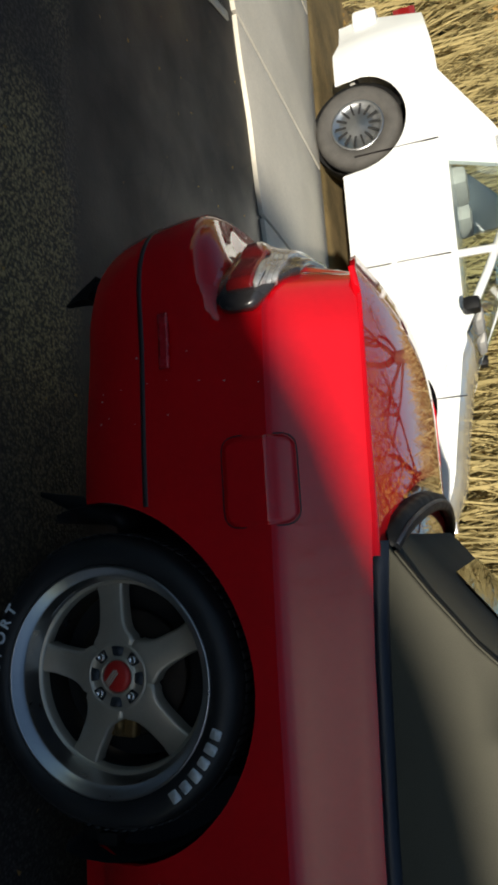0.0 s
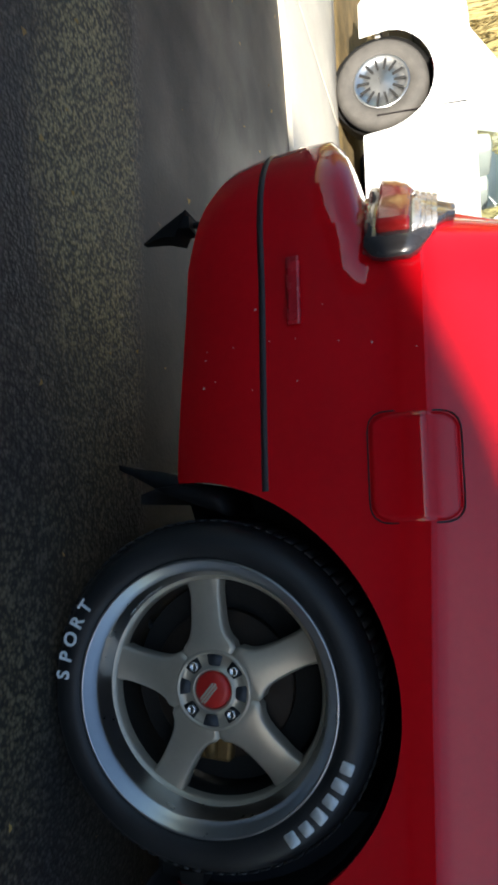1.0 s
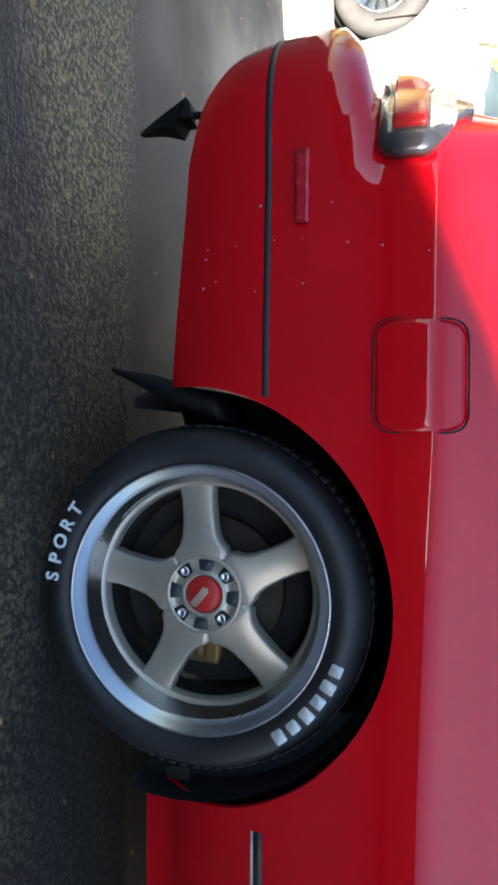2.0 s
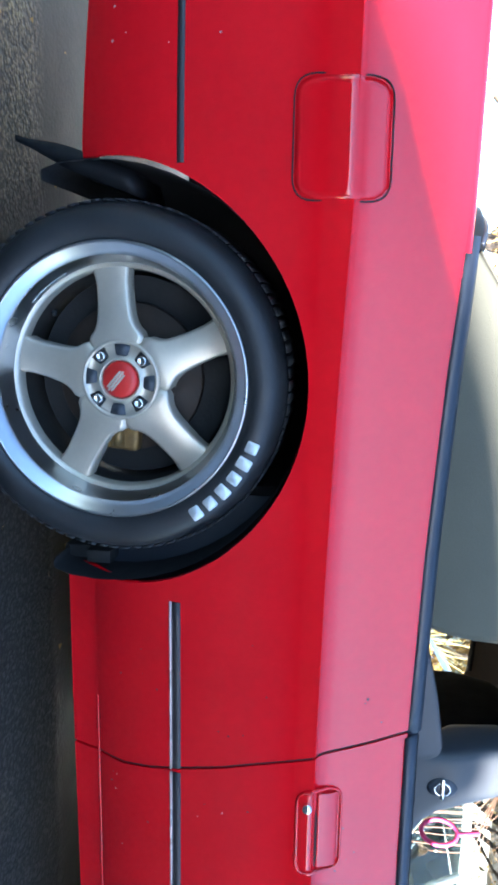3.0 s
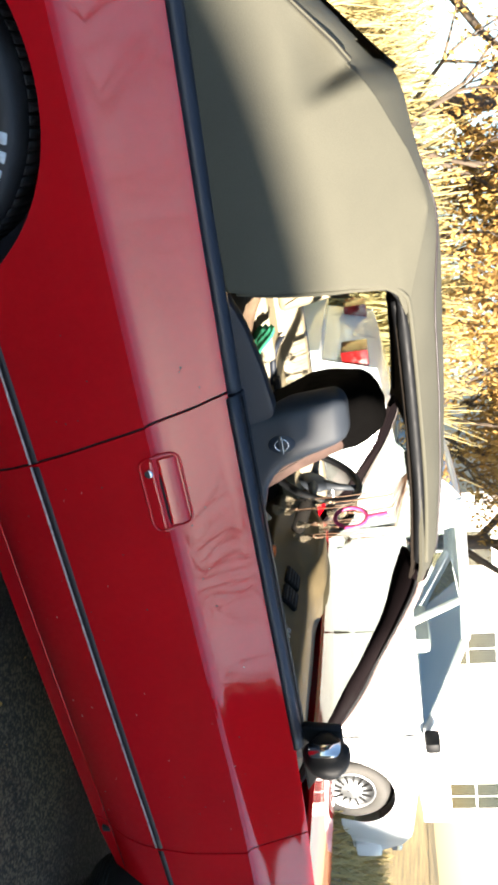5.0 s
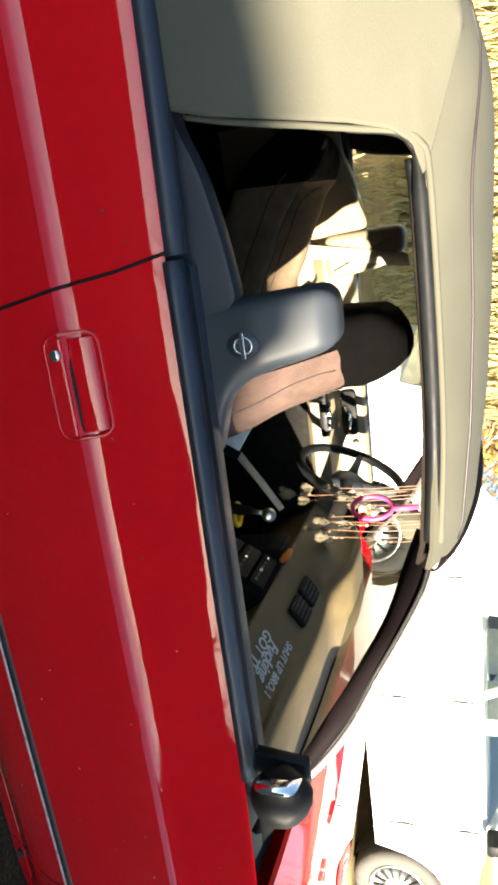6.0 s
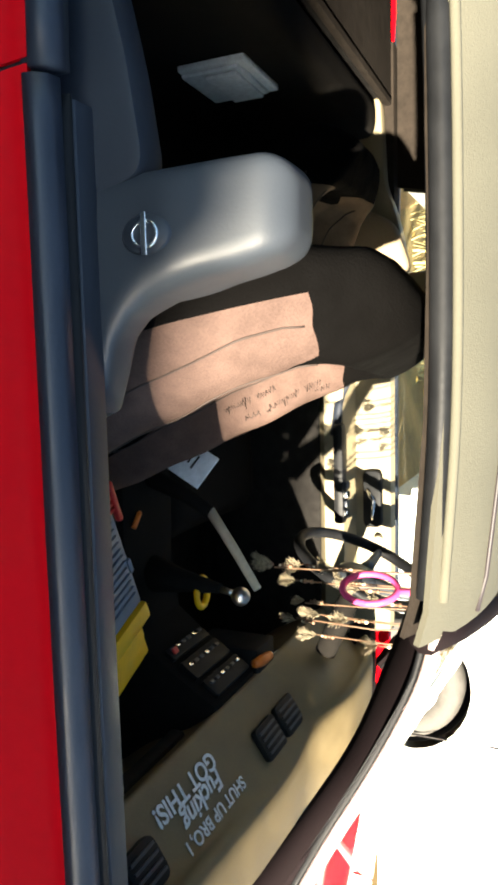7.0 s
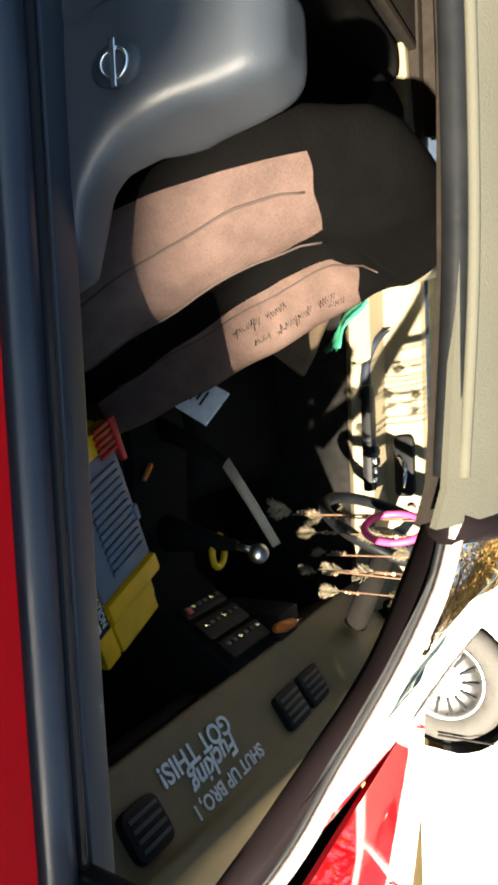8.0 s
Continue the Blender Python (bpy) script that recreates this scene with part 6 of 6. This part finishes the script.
    bmesh.ops.recalc_face_normals(bm, faces=bm.faces)
    ob = part("roof", bm, M_WHITECAR, root)
    s = ob.modifiers.new("thickness", "SOLIDIFY")
    s.thickness = 0.03

    def pil(x, z, side):
        f = (z - 0.96) / (H - 0.96)
        yy = 0.075 + 0.20 * f
        return Vector((x0 + x, y0 + yy if side == 0 else y0 + W - yy, z0 + z))
    for side in (0, 1):
        for a, b, r in (((2.12 + k0, 0.95), (2.05 + k0, H - 0.03), 0.030), ((g3, 0.94), (g2, H - 0.05), 0.032), ((g1 - 0.05, H - 0.06), (g2 + 0.03, H - 0.06), 0.036)):
            bm = bmesh.new()
            tube(bm, [pil(*a, side), pil((a[0] + b[0]) / 2, (a[1] + b[1]) / 2 + 0.015, side), pil(*b, side)], r, 8)
            part("pillar", bm, M_WHITECAR, root)
        bm = bmesh.new()
        plate = [(g0 - 0.02, 0.95), (g1 + 0.13, 0.95), (g1 + 0.17, H - 0.03), (g1 - 0.04, H - 0.02), (g1 - 0.16, H - 0.09)]
        lo = [bm.verts.new(pil(p[0], p[1], side)) for p in plate]
        hi = [bm.verts.new(pil(p[0], p[1], side) + Vector((0, 0.05 if side == 0 else -0.05, -0.01))) for p in plate]
        bm.faces.new(lo), bm.faces.new(hi[::-1])
        for i in range(5):
            bm.faces.new((lo[i], lo[(i + 1) % 5], hi[(i + 1) % 5], hi[i]))
        bmesh.ops.recalc_face_normals(bm, faces=bm.faces)
        sharp(part("rear_pillar", bm, M_WHITECAR, root), 30)
        for poly in ([(g1 + 0.10, 0.985), (2.08 + k0, 0.985), (2.03 + k0, H - 0.04), (g1 + 0.16, H - 0.04)], [(2.16 + k0, 0.985), (g3 - 0.06, 0.985), (g2 - 0.02, H - 0.05), (2.09 + k0, H - 0.04)]):
            bm = bmesh.new()
            vs = [bm.verts.new(pil(p[0], p[1], side)) for p in poly]
            bm.faces.new(vs)
            part("side_window", bm, M_FARGLASS, root)
    for (xa, za), (xb, zb) in (((g0 + 0.02, 0.98), (g1 - 0.06, H - 0.06)), ((g3 + 0.0, 0.965), (g2 + 0.05, H - 0.05))):
        bm = bmesh.new()
        vs = [bm.verts.new(q) for q in ((x0 + xa, y0 + 0.12, z0 + za + 0.02), (x0 + xa, y0 + W - 0.12, z0 + za + 0.02), (x0 + xb, y0 + W - 0.27, z0 + zb), (x0 + xb, y0 + 0.27, z0 + zb))]
        bm.faces.new(vs)
        part("screen", bm, M_FARGLASS, root)
    boxed("cabin_floor", (x0 + 0.4, y0 + 0.12, z0 + 0.30), (x0 + L - 0.5, y0 + W - 0.12, z0 + 0.34), M_PALE_CLOTH, root)
    for sx in (1.35, 2.45):
        for sy in (0.28, 0.98):
            boxed("seat", (x0 + sx, y0 + sy, z0 + 0.5), (x0 + sx + 0.16, y0 + sy + 0.46, z0 + 1.10), M_PALE_CLOTH, root, 0.06)
    for c in wheels:
        for side in (0, 1):
            yy = y0 + 0.03 if side == 0 else y0 + W - 0.03
            sg = 1 if side == 0 else -1
            bm = bmesh.new()
            lathe_y(bm, [(0.20, 0.02 * sg), (0.215, 0.0), (wr - 0.04, -0.008 * sg), (wr - 0.01, 0.02 * sg), (wr, 0.05 * sg), (wr, 0.17 * sg), (0.2, 0.19 * sg)], 40, (x0 + c, yy, z0 + wr))
            w = part("wheel", bm, M_GLARE_TYRE, root)
            bm = bmesh.new()
            lathe_y(bm, [(0.205, 0.004 * sg), (0.195, -0.002 * sg), (0.18, 0.015 * sg), (0.10, 0.01 * sg), (0.03, -0.004 * sg), (0.0005, -0.004 * sg)], 40, (x0 + c, yy, z0 + wr))
            cover = part("wheel_cover", bm, M_LIP, w)
            for k in range(14):
                a = k * math.tau / 14
                bm = bmesh.new()
                box(bm, (-0.008, -0.006, 0.09), (0.008, 0.004, 0.175), 0.002, Matrix.Translation((x0 + c, yy + 0.006 * sg, z0 + wr)) @ Matrix.Rotation(a, 4, "Y"))
                part("vane", bm, M_WELL, cover)
            bm = bmesh.new()
            lathe_y(bm, [(0.0005, 0.2 * sg), (ar - 0.004, 0.2 * sg), (ar - 0.004, 0.06 * sg)], 32, (x0 + c, yy, z0 + wr))
            part("wheel_housing", bm, M_WELL, root)
    for side in (0, 1):
        ya, yb = (y0 + 0.17, y0 + 0.42) if side == 0 else (y0 + W - 0.42, y0 + W - 0.17)
        boxed("tail_lamp", (x0 - 0.005, ya, z0 + 0.68), (x0 + 0.20, yb, z0 + 0.86), M_LENS_RED, root, 0.02)
        boxed("head_lamp", (x0 + L - 0.22, ya, z0 + 0.58), (x0 + L + 0.01, yb, z0 + 0.68), M_LENS_CLEAR, root, 0.02)
        for hx2 in (1.90 + k0, 2.95 + k0):
            yy = y0 - 0.004 if side == 0 else y0 + W + 0.004
            boxed("door_handle", (x0 + hx2, min(yy, yy + 0.02), z0 + 0.80), (x0 + hx2 + 0.17, max(yy, yy + 0.02), z0 + 0.83), M_WHITECAR, root, 0.006)
        for dx in (1.22 + k0, 2.12 + k0, 3.18 + k0):
            yy = y0 - 0.0005 if side == 0 else y0 + W - 0.0035
            boxed("door_gap", (x0 + dx, yy, z0 + 0.30), (x0 + dx + 0.006, yy + 0.012, z0 + 0.93), M_SEAM, root, 0)
        yy = y0 - 0.008 if side == 0 else y0 + W - 0.012
        boxed("rub_strip", (x0 + tail + 0.42, yy, z0 + 0.50), (x0 + L - 1.3, yy + 0.02, z0 + 0.54), M_WHITECAR, root, 0.004)
        boxed("wing_mirror", (x0 + g3 - 0.20, y0 - 0.14 if side == 0 else y0 + W - 0.02, z0 + 0.97), (x0 + g3 - 0.10, y0 + 0.02 if side == 0 else y0 + W + 0.14, z0 + 1.09), M_BLACK, root, 0.03)
    boxed("rear_bumper", (x0 - 0.06, y0 + 0.12, z0 + 0.36), (x0 + 0.10, y0 + W - 0.12, z0 + 0.56), M_WHITECAR, root, 0.04)
    boxed("front_bumper", (x0 + L - 0.12, y0 + 0.14, z0 + 0.26), (x0 + L + 0.06, y0 + W - 0.14, z0 + 0.50), M_WHITECAR, root, 0.04)
    return root


far_car(1.63, 3.12, 0.20, 4.75, "white saloon with red tail lamps standing on the leafy bank", wr=0.325)
far_car(-4.42, 3.92, 0.02, 4.15, "white saloon in full sun at the edge of the concrete", tail=0.97, wr=0.34)


# ---------------------------------------------------------------- houses and trees
def far_house():
    root = thing("white_house", "white clapboard house with windows and a panelled garage door", "house", (13, 15, 1.0))
    x0, x1, y0 = 8.5, 19.0, 13.5
    boxed("wall", (x0, y0, 0.4), (x1, y0 + 6, 4.1), M_SIDING, root, 0)
    for k in range(22):
        boxed("clapboard", (x0 - 0.01, y0 - 0.025, 0.62 + 0.16 * k), (x1 + 0.01, y0 - 0.001, 0.77 + 0.16 * k), M_SIDING, root, 0)
    bm = bmesh.new()
    extrude_poly(bm, [(y0 - 0.5, 4.05), (y0 + 3, 6.0), (y0 + 6.5, 4.05)], "x", x0 - 0.4, x1 + 0.4)
    part("roof", bm, M_ROOF, root)
    for x in (9.4, 12.3, 17.4):
        w = boxed("window", (x, y0 - 0.06, 1.7), (x + 1.1, y0 - 0.026, 3.2), M_WHITECAR, root, 0)
        for i in range(2):
            for j in range(2):
                boxed("pane", (x + 0.08 + 0.49 * i, y0 - 0.075, 1.78 + 0.70 * j), (x + 0.52 + 0.49 * i, y0 - 0.061, 2.43 + 0.70 * j), M_DARKGLASS, w, 0)
    d = boxed("garage_door", (14.2, y0 - 0.06, 0.9), (16.8, y0 - 0.026, 3.1), M_WHITECAR, root, 0)
    for i in range(4):
        for j in range(4):
            boxed("panel", (14.27 + 0.63 * i, y0 - 0.08, 0.97 + 0.53 * j), (14.84 + 0.63 * i, y0 - 0.061, 1.42 + 0.53 * j), M_SIDING, d, 0.01)


far_house()


def shade_house():
    """Unseen house added behind the viewer; its roofline shapes the shade on the car."""
    root = thing("barn_house", "unseen brown-sided house added to shade the car, roofline shaped to the shadow edge", "house", (3, -13, 0))
    prof = [(-24, 0), (-24, 2.58), (3.50, 2.58), (3.62, 2.84), (3.78, 2.865), (3.87, 2.90), (4.02, 2.965), (4.15, 3.02), (4.30, 3.065), (4.67, 3.195), (4.82, 3.230), (5.0, 3.255), (5.12, 3.267),
            (5.47, 3.262), (5.50, 3.25), (5.57, 3.15), (5.72, 3.115), (6.05, 3.105), (6.45, 3.09), (6.75, 3.06), (7.3, 2.98), (7.7, 2.70), (13.0, 2.68), (30.0, 2.68), (30.0, 0)]
    bm = bmesh.new()
    extrude_poly(bm, prof, "y", -17.0, -11.0)
    part("wall", bm, M_HOUSE, root)
    for k in range(9):
        boxed("board", (-24, -10.998, 0.2 + 0.26 * k), (30.0, -10.975, 0.44 + 0.26 * k), M_HOUSE, root, 0)
    # added tall block that darkens the sky's reflection in the front of the door
    bm = bmesh.new()
    extrude_poly(bm, [(11.9, 0), (11.9, 3.1), (12.8, 4.4), (14.4, 6.6), (16.2, 10.0), (17.3, 13.0), (18.4, 12.6), (18.8, 6.5), (18.8, 0)], "y", -12.4, -10.96)
    part("reflection_block", bm, M_HOUSE, root)


shade_house()


def limb(bm, a, d, length, r, depth, rnd, tips):
    """Tapering, crooked branch that forks."""
    pts, rs, p = [a], [r], a
    for k in range(4):
        d = (d + Vector((rnd.uniform(-1, 1), rnd.uniform(-1, 1), rnd.uniform(-0.5, 0.8))) * 0.22).normalized()
        p = p + d * length / 4
        pts.append(p), rs.append(r * (1 - 0.13 * (k + 1)))
    tube(bm, pts, rs, 7 if depth > 2 else 5)
    tips.append(p)
    if depth > 0:
        for _ in range(3 if depth > 1 else 2):
            q = pts[rnd.choice((2, 3, 4))]
            nd = (d + Vector((rnd.uniform(-1, 1), rnd.uniform(-1, 1), rnd.uniform(-0.25, 0.7))) * 0.85).normalized()
            limb(bm, q, nd, length * rnd.uniform(0.6, 0.8), r * 0.5, depth - 1, rnd, tips)


def tree(x, y, z, h, seed, leaves, label, group):
    rnd = random.Random(seed)
    root = thing("tree", label, "tree", (x, y, z), group)
    bm, tips = bmesh.new(), []
    base = Vector((x, y, z - 0.1))
    tube(bm, [base, base + Vector((0.02, 0.03, h * 0.18)), base + Vector((0.06, -0.02, h * 0.36))], [h * w for w in ((0.035, 0.025, 0.021) if leaves else (0.017, 0.012, 0.009))], 12)
    for k in range(5):
        a = k * 1.3 + rnd.uniform(-0.3, 0.3)
        limb(bm, base + Vector((0.06, -0.02, h * (0.26 + 0.025 * k))), Vector((math.cos(a), math.sin(a), 0.95)).normalized(), h * 0.30, h * (0.013 if leaves else 0.0028), 3 if leaves else 4, rnd, tips)
    part("trunk", bm, M_BARK, root)
    if leaves:
        vs, fs = [], []
        for k in range(leaves):
            c = rnd.choice(tips) + Vector((rnd.gauss(0, 1), rnd.gauss(0, 1), rnd.gauss(0, 0.8))) * h * 0.075
            s = rnd.uniform(0.05, 0.12)
            e = Euler((rnd.uniform(0, 6), rnd.uniform(0, 6), rnd.uniform(0, 6))).to_matrix()
            vs += [tuple(c + e @ Vector(q) * s) for q in ((-0.5, 0, 0), (-0.1, -0.27, 0.06), (0.6, 0, 0), (-0.1, 0.27, 0.06))]
            fs.append((4 * k, 4 * k + 1, 4 * k + 2, 4 * k + 3))
        me = bpy.data.meshes.new("crown")
        me.from_pydata(vs, [], fs)
        me.materials.append(M_LEAF)
        crown = new("crown", me)
        crown.parent = root
        crown.matrix_parent_inverse = root.matrix_world.inverted()
        tagged(crown, kind="stuff")
    return root


TREES = ((-9, 12.5, 0.9, 7.5), (-4.5, 15, 1.0, 8.5), (0.5, 11.5, 0.8, 7.0), (4.0, 14, 1.0, 8.0), (8.0, 10.8, 0.7, 6.0), (-13.0, 10.0, 0.6, 6.5), (20.5, 12, 0.8, 7.5), (-1.8, 18, 1.0, 9.0))
TREES = TREES + ((2.2, 9.6, 0.5, 3.6), (5.0, 10.2, 0.6, 4.0), (-6.5, 9.4, 0.5, 3.6), (7.2, 13.0, 0.9, 4.5), (0.7, 9.3, 0.5, 3.7), (-9.5, 7.6, 0.3, 4.6), (-12.5, 6.6, 0.2, 5.0), (-16.0, 7.2, 0.3, 6.0), (-18.0, 4.0, 0.0, 6.5), (-22.0, 9.0, 0.6, 8.5), (-23.0, 5.5, 0.0, 7.5), (-28.0, 8.0, 0.3, 10.0))
for k, (x, y, z, h) in enumerate(TREES):
    tree(x, y, z, h, 10 + k, 3000 if h < 4 and x < 1 else 9000, "tree with thin dry golden leaves on the bank", "golden trees")
for k, (x, y, h) in enumerate(((19.0, -27.0, 18.0), (26.0, -31.0, 20.0), (2.0, -25.0, 14.0))):
    tree(x, y, 0, h, 31 + k, 0, "tall bare tree with crooked grey branches beyond the house", "bare trees")


def scatter(name, n, region, hmin, hmax, material, label, seed, leaf=False):
    """Blades or fallen leaves over a stretch of the bank, in one mesh."""
    rnd = random.Random(seed)
    verts, faces = [], []
    x0, x1, y0, y1 = region
    for _ in range(n):
        x, y = rnd.uniform(x0, x1), rnd.uniform(y0, y1)
        g = 0.205 * smooth(y, 2.75, 3.0) * smooth(x, 0.9, 1.4) + 0.02 * smooth(y, 4.0, 4.3) + smooth(y, 6.2, 14) * 0.9
        h, a = rnd.uniform(hmin, hmax), rnd.uniform(0, math.tau)
        k = len(verts)
        dx, dy = math.cos(a), math.sin(a)
        w = h * 0.5 if leaf else min(0.05 * h, 0.018)
        lean = rnd.uniform(0.2, 0.8) * h
        up = h * 0.15 if leaf else h
        verts += [(x - dy * w, y + dx * w, g), (x + dy * w, y - dx * w, g), (x + dx * lean + dy * w * 0.3, y + dy * lean - dx * w * 0.3, g + up), (x + dx * lean - dy * w * 0.3, y + dy * lean + dx * w * 0.3, g + up)]
        faces.append((k, k + 1, k + 2, k + 3))
    me = bpy.data.meshes.new(name)
    me.from_pydata(verts, [], faces)
    me.materials.append(material)
    return tagged(new(name, me), label, name.replace("_", " "), kind="stuff")


scatter("dry_grass", 22000, (-16, 12, 6.0, 10.5), 0.07, 0.24, M_GRASS, "dry straw-coloured grass on the bank", 3)
scatter("tall_grass", 16000, (-16, 4.5, 8.2, 11.5), 0.7, 1.9, M_GRASS, "tall dry golden grass and brush on the bank", 7)
scatter("verge_grass", 3500, (5.6, 11, 2.85, 6.2), 0.06, 0.28, M_GRASS, "dry yellow grass along the edge of the asphalt", 4)
scatter("fallen_leaves", 6000, (-8, 12, 5.9, 13), 0.05, 0.12, M_LEAF, "fallen golden-brown leaves on the bank", 5, leaf=True)
scatter("asphalt_litter", 260, (-3.5, 2.5, -1.2, 2.4), 0.008, 0.02, M_LEAF, "scattered leaf crumbs on the asphalt", 6, leaf=True)
